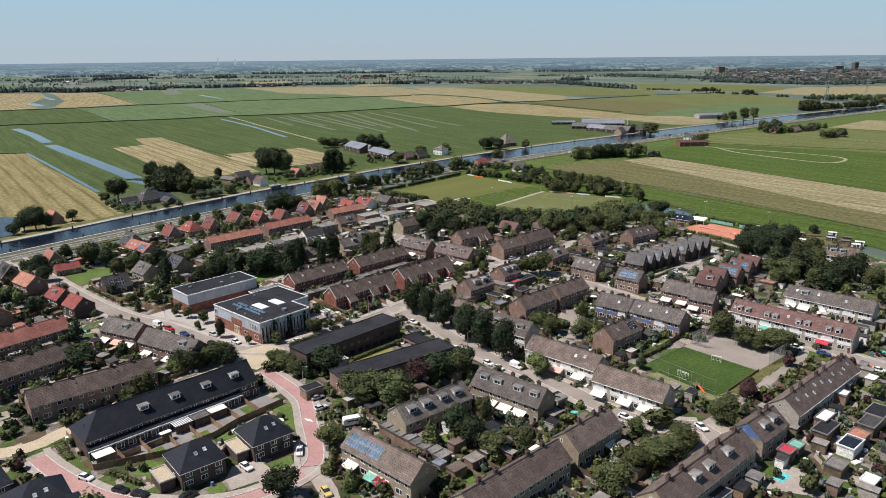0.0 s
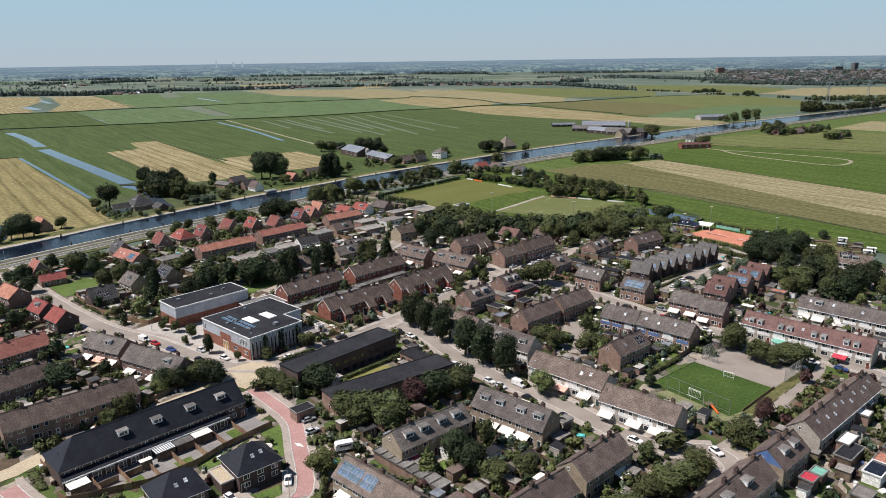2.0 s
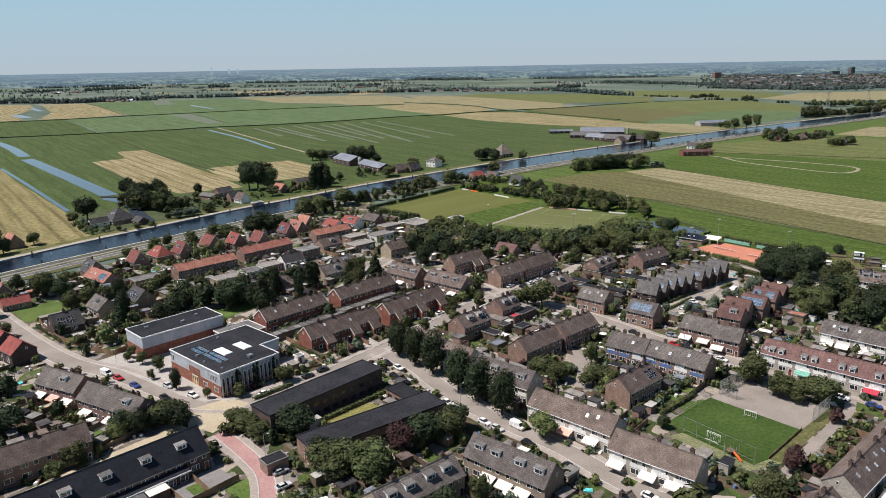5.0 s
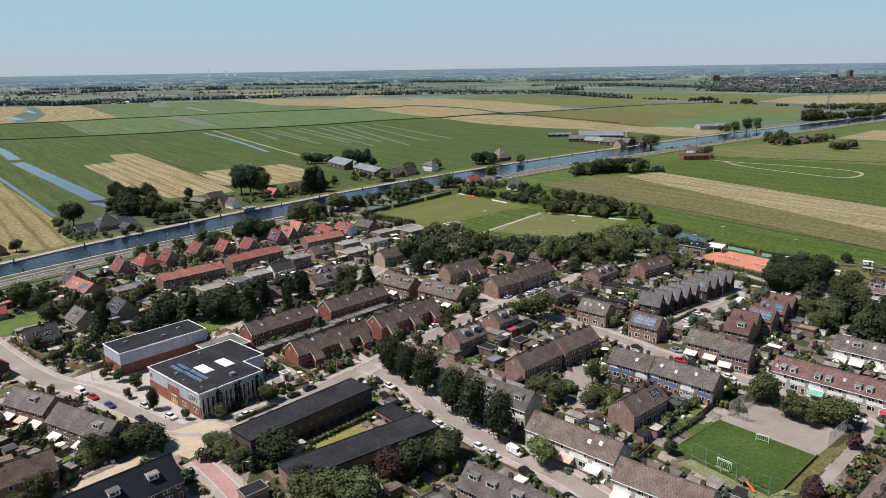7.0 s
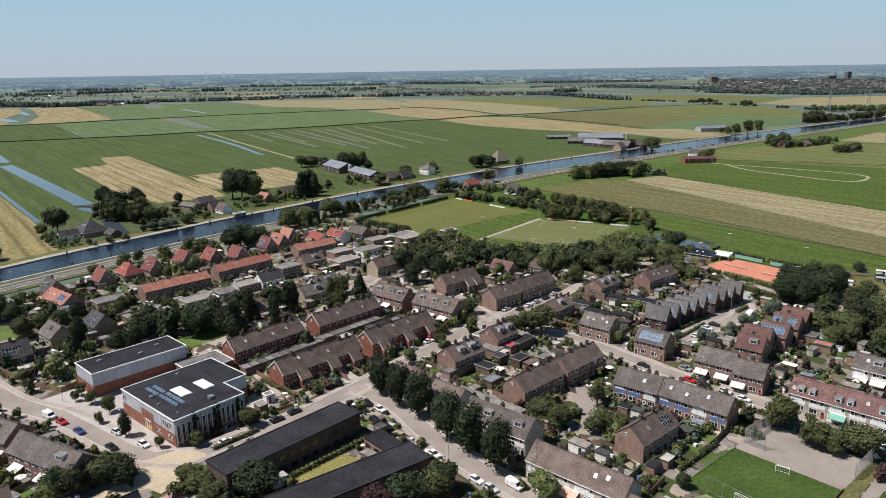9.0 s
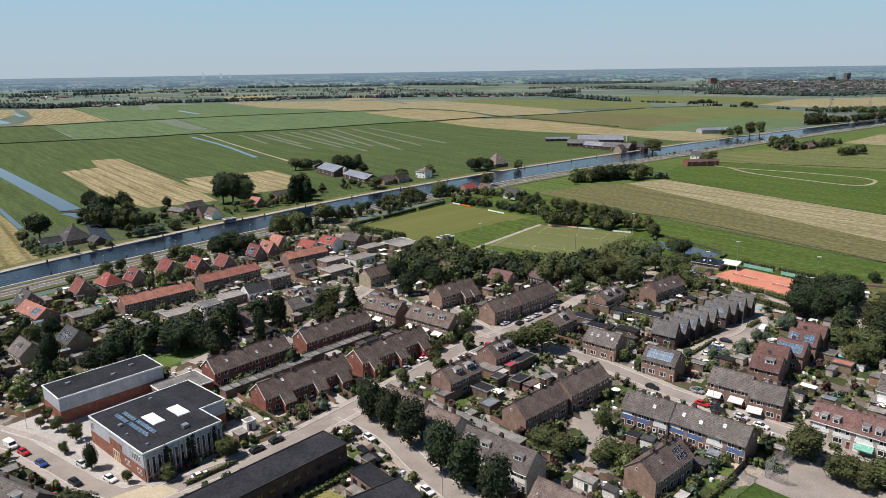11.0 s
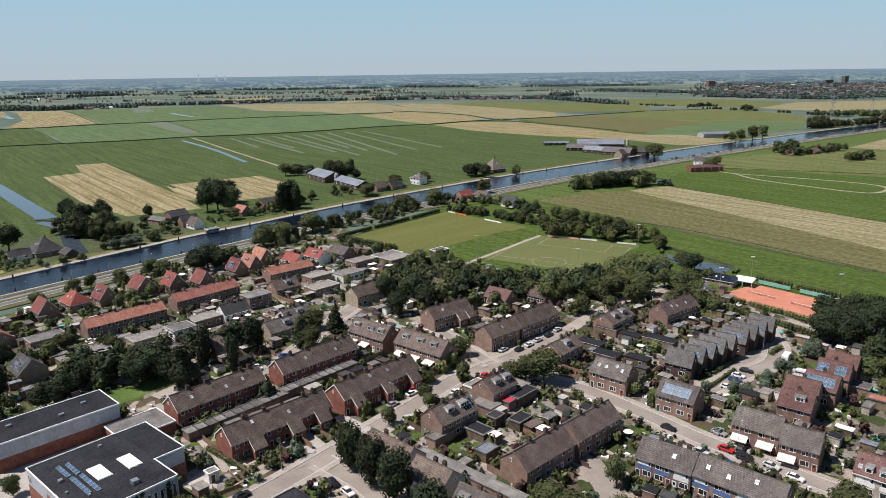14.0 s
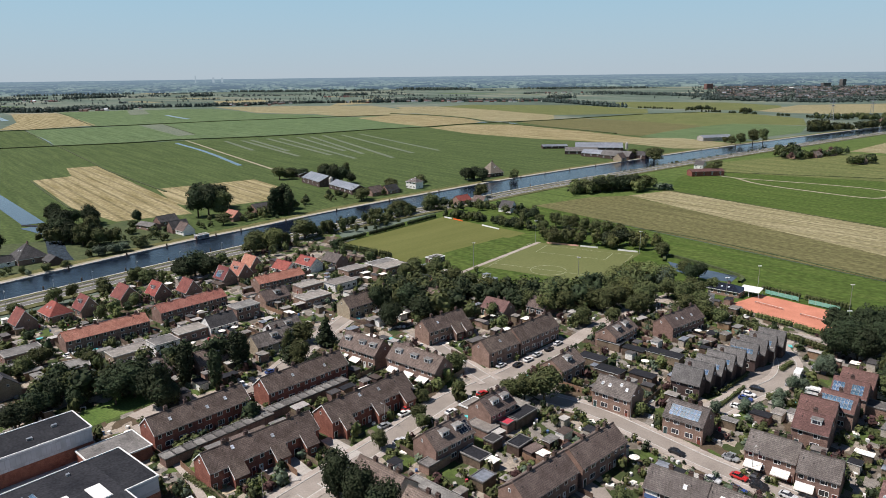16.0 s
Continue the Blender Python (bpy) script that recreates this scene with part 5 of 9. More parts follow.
gable_house(-93.8, 221.1, -29.9, 25.3, units=4, wall="brick_brown", roof="roof_grey", label="row of pale brick houses with cream awnings", awnings=(-8, 3), dormers=(7,), group="awning terraces")
gable_house(-5.1, 173.5, 38.5, 23.6, units=4, wall="brick_yellow", roof="roof_grey", label="row of pale brick houses with wide dormers", dormers=(-8, -3, 3, 8), awnings=(-9,), awning_keys=("awning_red",), group="pale terraces")
gable_house(19.0, 181.8, -41.2, 23.7, units=4, ridge=9.5, wall="brick_yellow", roof="roof_grey", label="row of pale brick houses with dormers and awnings", dormers=(-8.5, -3.5, 3.5, 9), awnings=(-4, 1, 6), group="pale terraces")
gable_house(-15.6, 147.3, -43.4, 24.8, units=4, wall="brick_yellow", roof="roof_brown", label="row of pale brick houses with solar panels", solar=((-11, 7, 2, -0.7), (-3.2, 4, 2, -0.7)), awnings=(-8, 0, 3), awning_keys=("awning_white", "awning_green", "awning_red"), group="pale terraces")
gable_house(14.0, 137.2, 41.1, 32.5, units=6, wall="brick_yellow", roof="roof_brown", label="row of pale brick houses with ribbed tiles", group="pale terraces")
gable_house(35.7, 157.2, 41.6, 18.8, units=3, wall="brick_yellow", roof="roof_brown", label="pale brick houses beside the street", awnings=(4,), group="pale terraces")
gable_house(55.1, 183.1, -41.9, 22.4, units=4, wall="brick_pale", roof="roof_brown", label="row of pale fronted houses with cream awnings", awnings=(-8.5, 0, 6.5), upper="white_paint", group="white terraces")
gable_house(39.5, 205.7, -44.2, 26.6, units=4, wall="brick_pale", roof="roof_brown", label="row of pale fronted houses with cream awnings", awnings=(-8, 0, 8), awning_keys=("awning_white", "awning_pink"), skylights=((8, -0.4), (5, -0.5)), upper="white_paint", group="white terraces")
gable_house(58.5, 138.8, 40.5, 38.9, units=7, wall="brick_yellow", roof="roof_brown", label="long row of pale brick houses with small dormers", dormers=(-6, 0, 9), group="pale terraces")
blue_end = gable_house(81.5, 158.2, 39.4, 13.9, units=2, wall="brick_yellow", roof="roof_brown", label="pair of houses with a blue gable", dormers=(-2, 3), group="pale terraces")
q = Mesh()
q.prism(-7.02, -6.955, [(-4.0, 5.7), (4.0, 5.7), (0, 8.75)], "blue_panel")
q.made("gable_panel", blue_end, "blue boarded gable panel")
gable_house(109.4, 182.2, 39.6, 42.6, units=8, eave=4.6, ridge=8.1, wall="brick_pale", roof="roof_brown", label="long row of houses with many skylights", skylights=((-17, -0.4), (-12, -0.5), (-8, -0.6), (-5, -0.3), (-1, -0.4), (3, -0.6), (7, -0.4), (11, -0.6), (14, -0.5), (18, -0.4)), group="pale terraces")
gable_house(127.8, 232.5, -44.9, 42.2, units=8, wall="brick_pale", roof="roof_wine", label="long pale fronted row with a wine red roof", dormers=(-18, -15, -8, -5, 3, 6, 13, 16), dormer_w=0.8, dormer_at=0.9, awnings=(-7.5, 12), awning_keys=("awning_green", "awning_red"), skylights=((-20, -0.7), (-1, -0.5)), upper="white_paint", group="white terraces")
gable_house(152.8, 252.3, -45.3, 31.7, units=6, wall="brick_pale", roof="roof_grey", label="long pale row with awnings among trees", dormers=(-9,), awnings=(-13, -8, -2), skylights=((-12, -0.4), (-4, -0.4), (6, -0.5)), upper="white_paint", group="white terraces")
gable_house(-1.0, 260.6, -44.4, 15.4, units=3, wall="brick_pale", roof="roof_brown", label="pale fronted houses behind tall street trees", upper="white_paint", group="white terraces")
gable_house(9.6, 248.3, -42.6, 11.3, units=2, wall="brick_pale", roof="roof_brown", label="pale fronted houses behind tall street trees", upper="white_paint", group="white terraces")
gable_house(23.1, 231.7, -41.8, 21.4, units=4, ridge=9.5, wall="brick_pale", roof="roof_grey", label="pale fronted houses with dormers behind trees", dormers=(-8, -3, 7), upper="white_paint", group="white terraces")
gable_house(14.6, 280.8, 42.2, 14.4, units=3, wall="brick_brown", roof="roof_brown", label="row of brick houses with a white gable edge", dormers=(-2, 3), solar=((3, 4, 2, -0.75),), solar_key="solar_black", group="brick terraces")
gable_house(29.4, 298.0, 42.9, 11.2, units=2, wall="brick_brown", roof="roof_brown", label="pair of brick houses with two dormers", dormers=(-1.5, 3), group="brick terraces")
gable_house(36.3, 258.4, 41.1, 19.1, units=3, wall="brick_brown", roof="roof_brown", label="row of brown brick houses with ribbed tiles", group="brick terraces")
gable_house(52.2, 271.9, 40.5, 19.1, units=3, wall="brick_brown", roof="roof_brown", label="row of brown brick houses with ribbed tiles", group="brick terraces")
gable_house(56.5, 328.2, 44.2, 13.2, units=2, ridge=8, eave=5, wall="brick_brown", roof="roof_brown", label="brick houses beside the street", dormers=(0,), group="brick terraces")
gable_house(83.0, 357.2, 45.1, 16.1, units=3, ridge=8, eave=5, wall="brick_brown", roof="roof_brown", label="brick houses near the yard", dormers=(-3, 3), group="brick terraces")
# saw-tooth row of narrow gabled houses
for i in range(9):
    k = i if i < 5 else i + 0.35
    gable_house(93.5 + k * 5.0, 313.0 + k * 3.55, -40.0, 9.0, depth=5.6, eave=4.8, ridge=9.0, roof="roof_slate", wall="brick_dark", units=1, name="house", category="house",
                label="narrow dark gabled house in a saw-tooth row", chimneys=i % 3 == 0, solar=((-3.5, 7, 1, -0.62),) if i in (1, 2, 3, 5, 7) else (), solar_key="solar", group="saw-tooth houses", trim="black_trim")

# the school: two flat blocks of red brick and grey panels
def school_block(x, y, ang, l, d, h, brick, label, edges="fblr"):
    o = flat_house(x, y, ang, l, d, h, "bitumen", "panel_grey", label, "school", windows=False, category="school", edges=edges)
    b = Mesh()
    for x0, x1, y0, y1 in ((-l / 2 - 0.06, l / 2 + 0.06, -d / 2 - 0.06, -d / 2 + 0.1), (-l / 2 - 0.06, l / 2 + 0.06, d / 2 - 0.1, d / 2 + 0.06),
                           (-l / 2 - 0.06, -l / 2 + 0.1, -d / 2 + 0.1, d / 2 - 0.1), (l / 2 - 0.1, l / 2 + 0.06, -d / 2 + 0.1, d / 2 - 0.1)):
        b.box(x0, x1, y0, y1, 0, brick, "brick_red")
    b.made("brick_base", o, "red brick lower wall")
    return o


sch = school_block(-70.2, 250.5, -43.0, 31.0, 22.0, 8.0, 3.9, "flat-roofed school of grey panels over red brick", "flr")
gym = school_block(-96.6, 280.2, 45.0, 31.5, 13.6, 8.0, 3.9, "flat-roofed school gym of grey panels over red brick")
wing = school_block(-64.1, 265.0, -43.0, 20.0, 8.1, 7.99, 3.9, "rear wing of the flat-roofed school", "blr")
flat_house(-73.5, 282.5, 45.0, 15.0, 12.0, 3.6, "bitumen_grey", "brick_red", "low red brick link between school and gym", "school_link", category="building", windows=False)


edge = Mesh()
edge.box(4.6, 15.6, 10.95, 11.22, 7.88, 8.28, "white_paint")
edge.made("roof_edge", sch)


def school_parts(o, l, d, h):
    """Entrance, fins, window strips and roof equipment of the school."""
    D2, L2 = d / 2, l / 2
    b = Mesh()
    b.box(-3.4, 3.4, -D2 - 0.12, -D2 - 0.06, 3.9, 6.2, "brick_red")
    b.made("brick_gable", o, "raised red brick field over the entrance")
    for i in range(3):
        shared("entrance_door", door_mesh("wood_gold"), o, pose(-1.3 + i * 1.3, -D2 - 0.1, 0.05) @ Matrix.Diagonal((1, 1, 1.5, 1)), "golden wooden entrance door")
    for x0 in (-14.6, -13.6, 9.6, 10.6, 11.6, 12.6, 13.6):
        shared("window", window_mesh(0.7, 2.2), o, pose(x0, -D2 - 0.02, 4.6))
    for x0 in (5.5, 7.0, 12.0, 13.5):
        shared("window", window_mesh(0.9, 1.5), o, pose(x0, -D2 - 0.06, 1.4))
    for i in range(14):
        k = -D2 + 1.0 + i * (d - 2) / 13
        shared("window", window_mesh(0.9, 5.2), o, pose(L2 + 0.04, k, 1.2, 0, 0, 90))
    for i in range(15):
        k = -D2 + 0.3 + i * (d - 0.6) / 14
        f = Mesh()
        f.box(L2 + 0.06, L2 + 0.45, k - 0.12, k + 0.12, 0, h - 0.2, "panel_grey")
        f.made("fin", o)
    for x0, y0, n in ((-9.4, -5.9, 4), (-9.0, -3.9, 4), (-2.0, -5.7, 6), (-1.4, -3.7, 6)):
        for i in range(n):
            shared("solar_panel", solar_mesh("solar"), o, pose(x0 + i * 1.68, y0, h + 0.25, 12) @ pose(0, 0, 0, 0, 0, 90))
    for x0, y0 in ((0.2, -0.4), (0.9, 6.6)):
        r = Mesh()
        r.box(x0 - 3.5, x0 + 3.5, y0 - 1.7, y0 + 1.7, h + 0.1, h + 0.32, "white_paint")
        for k in range(4):
            r.box(x0 - 3.4, x0 + 3.4, y0 - 1.6 + k * 0.82, y0 - 0.86 + k * 0.82, h + 0.32, h + 0.42, "white_paint")
        r.made("roof_light", o, "white rooflight of four long panes on the school roof")
    for x0, y0, s_ in ((-3, -8, .5), (11, 3, .8), (8, -6, .3), (-12, 5, .4), (3, -9, .3), (12, -8, .3)):
        r = Mesh()
        r.box(x0 - s_, x0 + s_, y0 - s_, y0 + s_, h + 0.1, h + 0.2 + s_, "metal")
        r.made("roof_vent", o)


school_parts(sch, 31.0, 22.0, 8.0)
for x0, y0 in ((-10, 2), (2, -2), (9, 1)):
    r = Mesh()
    r.box(x0 - .7, x0 + .7, y0 - .4, y0 + .4, 8.1, 8.7, "metal")
    r.made("roof_vent", gym)
flat_house(-34.2, 224.4, 45.3, 41.5, 9.6, 7.0, "bitumen", "brick_dark", "long flat-roofed two-storey block of dark brick", "apartment_block", "black_trim", "building", rows=2)
flat_house(-16.8, 206.6, 35.0, 42.3, 9.7, 5.0, "bitumen", "brick_brown", "long flat-roofed block around a dry courtyard", "apartment_block", "black_trim", "building", rows=1)
flat_house(-9.0, 226.0, -50.0, 11.0, 5.5, 3.6, "bitumen", "brick_brown", "low flat-roofed wing beside the courtyard", "apartment_wing", "black_trim", "building")
hip_house(-63.9, 150.5, 39, 11.0, 10.9, 4.8, 9.3, 1.5, "roof_black", "brick_dark", "detached dark brick house with a black pyramid roof", group="black-roofed houses")
hip_house(-49.3, 162.1, 39, 11.0, 10.5, 4.8, 9.3, 1.5, "roof_black", "brick_dark", "detached dark brick house with a black pyramid roof", group="black-roofed houses")


# ---- dyke houses, bungalows, farms ----
for i, (x, y, l, d, k) in enumerate(((-154, 389, 9, 8, "roof_oxblood"), (-136, 406, 9, 8, "roof_oxblood"), (-125, 421, 10, 9, "roof_oxblood"), (-111.5, 424.5, 9, 8, "roof_red"),
                                     (-98.5, 428, 9, 8, "roof_oxblood"), (-81.5, 455.5, 10, 8, "roof_orange"), (-79, 470, 10, 8, "roof_orange"), (-87, 448, 9, 7.5, "roof_oxblood"),
                                     (-195, 337, 9, 8, "roof_orange"), (-170, 373, 10, 9, "roof_dark"), (-204, 314, 11, 9, "roof_dark"))):
    gable_house(x, y, -43, l, d, 3.4, 8.4, k, "brick_brown", 1, "steep-roofed brick house by the canal road", "house", "house", "canal road houses", verges=True, dormers=(0,) if i % 2 else (), chimneys=i % 3 != 1,
                solar=((-2.5, 4, 2, -0.8),) if i == 7 else ())
hip_house(-146, 400, -43, 12, 9, 3.4, 8, 5, "roof_red", "brick_brown", "hip-roofed brick house by the canal road")
gable_house(-182, 325, 40, 11, 7, 2.8, 5, "roof_red", "brick_brown", 1, "low house with a bright red roof", "house", "house", gable_windows=False)
gable_house(-146, 296, 42, 11, 9.5, 3, 7.5, "roof_dark", "brick_dark", 1, "dark house with solar panels on the roof", "house", "house", solar=((-3, 6, 2, -0.75),), solar_key="solar_black")
gable_house(-139, 314, -43, 12, 9, 4, 7.8, "roof_grey", "brick_yellow", 2, "pale plastered house with a grey roof", "house", "house", dormers=(0,))
gable_house(-128, 326, -43, 11, 9, 3.5, 7.5, "roof_dark", "brick_yellow", 1, "house with solar panels and a dark roof", "house", "house", solar=((-4, 8, 2, -0.75),), solar_key="solar_black")
gable_house(-159, 359, -40, 20, 9, 3.2, 6.5, "roof_orange", "brick_brown", 3, "long low house with an orange roof", "house", "house", solar=((3, 5, 2, -0.7),), skylights=((-6, -0.5), (-2, -0.5)))
gable_house(-185, 298, -38, 14, 9, 4.5, 8, "roof_orange", "brick_brown", 2, "brick house with an orange tiled roof", "house", "house")
gable_house(-162, 279, -38, 11, 8, 4, 7.5, "roof_red", "brick_dark", 2, "brick house with a red roof and dormer", "house", "house", dormers=(0,))
gable_house(-148.5, 267, -38, 10, 8.5, 4.5, 8, "roof_red", "brick_dark", 1, "dark brick house with a red roof", "house", "house")
gable_house(-178, 258, -38, 14, 9, 4.5, 8, "roof_orange", "brick_brown", 2, "brick house with an orange tiled roof", "house", "house")
gable_house(-197, 278, -38, 12, 9, 4.5, 8, "roof_red", "brick_brown", 2, "brick house with a red tiled roof", "house", "house")
gable_house(-213, 300, -38, 12, 9, 4.5, 8, "roof_dark", "brick_brown", 2, "brick house with a dark roof", "house", "house")
for x, y, a, l, d, h, rf, wl in ((-137, 356, 44, 13, 8, 3.4, "bitumen_grey", "brick_brown"), (-112, 341, 30, 11, 8, 3.4, "bitumen_grey", "brick_brown"), (-97, 354, 44, 15, 8, 3.6, "gravel_roof", "brick_yellow"),
                                 (-86, 357, 44, 9, 8, 5.6, "bitumen_grey", "render_white"), (-82, 374, 44, 12, 8, 3.5, "gravel_roof", "brick_brown"), (-66, 397, 44, 11, 8, 5.4, "bitumen_grey", "brick_brown"),
                                 (-39, 414, 44, 14, 9, 3.5, "gravel_roof", "brick_brown"), (-29, 436, 44, 13, 9, 3.5, "gravel_roof", "render_white"), (-25, 459, 44, 12, 8, 3.5, "gravel_roof", "brick_brown"),
                                 (-6, 463, 44, 15, 10, 3.6, "gravel_roof", "brick_brown"), (-44, 432, 44, 12, 8, 3.6, "gravel_roof", "brick_brown")):
    flat_house(x, y, a, l, d, h, rf, wl, "flat-roofed bungalow among gardens", "bungalow", "concrete", group="bungalows", rows=2 if h > 5 else 1)
for x, y, a, l, d, rf, wl in ((-48, 360, 44, 15, 9, "roof_grey", "brick_yellow"), (-45, 373, 44, 13, 9, "roof_grey", "render_white"), (-72, 381, 44, 12, 8, "roof_dark", "render_white"), (-64, 345, 44, 16, 9, "roof_brown", "brick_brown"),
                              (-83, 335, 44, 13, 9, "roof_brown", "brick_yellow"), (-57, 414, 44, 13, 9, "roof_brown", "brick_brown"), (-60, 462, -43, 12, 8, "roof_red", "render_white"), (-49, 470, -43, 13, 8, "roof_red", "render_white"),
                              (-36, 476, -43, 12, 8, "roof_grey", "brick_brown"), (42, 391, -43, 12, 8, "roof_wine", "brick_brown"), (60, 392, -43, 9, 7, "roof_brown", "brick_brown")):
    gable_house(x, y, a, l, d, 3.6, 7.0, rf, wl, 2, "low brick house with a tiled roof", "house", "house", "low houses", dormers=(1,) if l > 12 else ())
for x, y, l, d, h in ((86, 344, 8, 4, 2.8), (95, 338, 12, 5, 3.2), (72, 326, 9, 5, 3), (69, 337, 9, 5, 3), (82, 322, 8, 4, 2.8), (80, 352, 9, 6, 3)):
    shed(x, y, -43, l, d, h, "bitumen", "wood_fence", "long garden shed with a dark felt roof")
# garage strips behind the brick rows
for x, y, a, n in ((-48, 291, 45.5, 11), (-27, 314.5, 45.5, 10), (-9.5, 160.5, -46, 8)):
    for i in range(n):
        k = (i - (n - 1) / 2) * 3.05
        g = flat_house(x + k * math.cos(radians(a)), y + k * math.sin(radians(a)), a, 3.0, 3.6, 2.5, "bitumen_grey", "brick_brown", "flat-roofed brick garage box in a strip", "garage", "bitumen_grey", "garage", "garage strip", windows=False)
# sports buildings
hip_house(150, 413, -43, 14, 9, 2.8, 4.8, 6, "solar_black", "brick_brown", "low tennis clubhouse with a dark hipped roof", "clubhouse")
sh = thing("shelter", pose(159.5, 409, 0, 0, 0, -43), "open shelter with a white tilted roof on thin posts", "shelter")
q = Mesh()
low = [(-4.4, -3.2, 2.6), (4.4, -3.2, 2.6), (4.4, 3.2, 3.5), (-4.4, 3.2, 3.5)]
q.solid(low, [(a, b, c + 0.14) for a, b, c in low], "white_paint")
q.made("roof", sh)
for px in (-4.2, 0, 4.2):
    for py, pz in ((-3, 2.6), (3, 3.45)):
        q = Mesh()
        q.box(px - 0.07, px + 0.07, py - 0.07, py + 0.07, 0, pz, "white_paint")
        q.made("post", sh)
flat_house(-11, 472, 44, 16, 8, 2.8, "bitumen_grey", "brick_dark", "low flat-roofed changing rooms by the pitch", "changing_rooms", category="building")
flat_house(18, 480, 44, 9, 6, 2.8, "bitumen_grey", "brick_dark", "low flat-roofed canteen among trees", "canteen", category="building")


def barn(x, y, ang, l, d, e, r, roof="metal_roof", wall="brick_dark", label="large barn with a grey sheet roof"):
    return gable_house(x, y, ang, l, d, e, r, roof, wall, max(2, round(l / 9)), label, "barn", "barn", "farm buildings", chimneys=False, gable_windows=False, detail=False)


barn(-82, 772, -58, 40, 20, 5, 9.5)
barn(-52, 728, -58, 46, 15, 4, 7.5)
barn(-108, 826, -58, 22, 12, 3, 5)
barn(-27, 703, 45, 14, 10, 3, 7.5, "roof_brown", "brick_brown", "brick farmhouse with a brown roof")
barn(-14, 712, 45, 14, 9, 3, 7, "roof_dark", "brick_brown", "farm shed with a dark roof")
for x, y, h in ((-69, 748, 10), (287, 1030, 9)):
    q = Mesh()
    ring = lambda r, z: [(r * math.cos(2 * math.pi * i / 12), r * math.sin(2 * math.pi * i / 12), z) for i in range(12)]
    q.solid(ring(1.9, -0.3), ring(1.9, h - 1.6), "concrete")
    q.solid(ring(1.9, h - 1.6), ring(0.4, h), "concrete")
    tagged(q.made("silo", None, "", pose(x, y, 0)), "pale round feed silo beside the barns", "silo", "farm silos")
hip_house(7, 737, -43, 12, 10, 6, 9, 4, "roof_grey", "render_white", "white plastered house with a grey hipped roof")
hip_house(84, 806, 35, 17, 16, 3.6, 14, 1, "thatch", "brick_dark", "tall pyramid-roofed farmhouse by the canal")
barn(247, 1020, -12, 60, 28, 5, 10)
barn(196, 1056, 0, 34, 12, 3, 5)
barn(216, 985, -14, 40, 18, 4, 8, "roof_slate")
barn(246, 930, -40, 36, 16, 4, 9, "roof_slate")
barn(224, 955, -40, 26, 14, 4, 8)
barn(272, 930, -40, 20, 12, 4, 8, "roof_dark")
barn(242, 905, 50, 14, 10, 4, 9, "roof_brown", "brick_yellow", "brick farmhouse among the barns")
barn(446, 1128, 8, 46, 18, 5, 8, "metal_roof", "concrete")
barn(291, 782, 4, 33, 11, 4.5, 6.5, "roof_maroon", "brick_red", "long red brick stable with a low dark red roof")
barn(306, 832, -46, 10, 9, 4, 8, "roof_dark", "render_white", "white farmhouse by the canal")
barn(172, 721, -46, 11, 10, 3, 8, "roof_orange", "brick_brown", "brick house with an orange roof among trees")
barn(44, 655, 40, 13, 9, 3, 6.5, "roof_red", "brick_brown", "brick house with a red roof by the canal road")
barn(58, 648, -43, 11, 8, 3, 7, "roof_brown", "render_white", "white house by the canal road")
barn(76, 618, -43, 11, 9, 3, 8, "roof_dark", "render_white", "white house with a dark steep roof")
hip_house(-210, 500, -43, 15, 15, 3.2, 10.5, 1, "roof_dark", "brick_brown", "brick farmhouse with a dark pyramid roof")
barn(-173, 582, -35, 16, 8, 2.8, 4.5, "bitumen_grey", "brick_brown", "low grey shed in a garden")
barn(-166, 596, 50, 14, 9, 3, 6.5, "roof_dark", "brick_brown", "dark roofed barn by the hay field")
barn(-150, 572, 42, 12, 9, 3, 7.5, "roof_dark", "brick_brown", "house with a dark roof by the canal")
barn(-143, 564, -43, 10, 8, 3, 7.5, "roof_brown", "render_white", "house with a pale gable by the canal")
flat_house(-128, 549, 46, 8, 4.5, 2.6, "bitumen_grey", "metal_roof", "low grey boathouse on the bank", "boathouse", category="building")
barn(-108, 638, 45, 18, 11, 3, 6.5, "roof_dark", "brick_brown", "farm shed with a dark roof")
barn(-122, 607, -43, 12, 9, 3, 7, "roof_orange", "brick_brown", "brick house with an orange roof among trees")
barn(-246, 437, -43, 11, 9, 3, 8, "roof_orange", "brick_brown", "brick house with an orange roof by the hay field")
for x, y, a in ((445, 905, 35), (472, 908, 35), (500, 926, 35), (489, 850, 35), (676, 1262, 40), (905, 1440, 40), (960, 1490, 35)):
    barn(x, y, a, 15, 10, 3, 7, "roof_brown", "brick_brown", "brick farmhouse among trees")

# mooring posts along the canal
for ln, sh in ((CANAL_FAR, -1.5), (CANAL_NEAR, 1.5)):
    for i, (x, y) in enumerate(offset_line(smooth_line(ln[2:12], 40), sh)):
        q = Mesh()
        q.solid([(0.45 * math.cos(a), 0.45 * math.sin(a), -0.3) for a in (0, 1.05, 2.1, 3.15, 4.2, 5.25)], [(0.4 * math.cos(a), 0.4 * math.sin(a), 1.9) for a in (0, 1.05, 2.1, 3.15, 4.2, 5.25)], "bark")
        tagged(q.made("mooring_post", None, "", pose(x, y, 0)), "dark wooden mooring post in the canal", "post", "mooring posts")

# ---- outbuildings and gardens of the black-roofed houses ----
def lean_to(x, y, ang, l, d, h=2.9, roof="bitumen_grey", wall="brick_dark", trim="white_paint", label="flat-roofed garden room behind a house", name="garden_room"):
    return flat_house(x, y, ang, l, d, h, roof, wall, label, name, trim, "building", "garden rooms", windows=False)


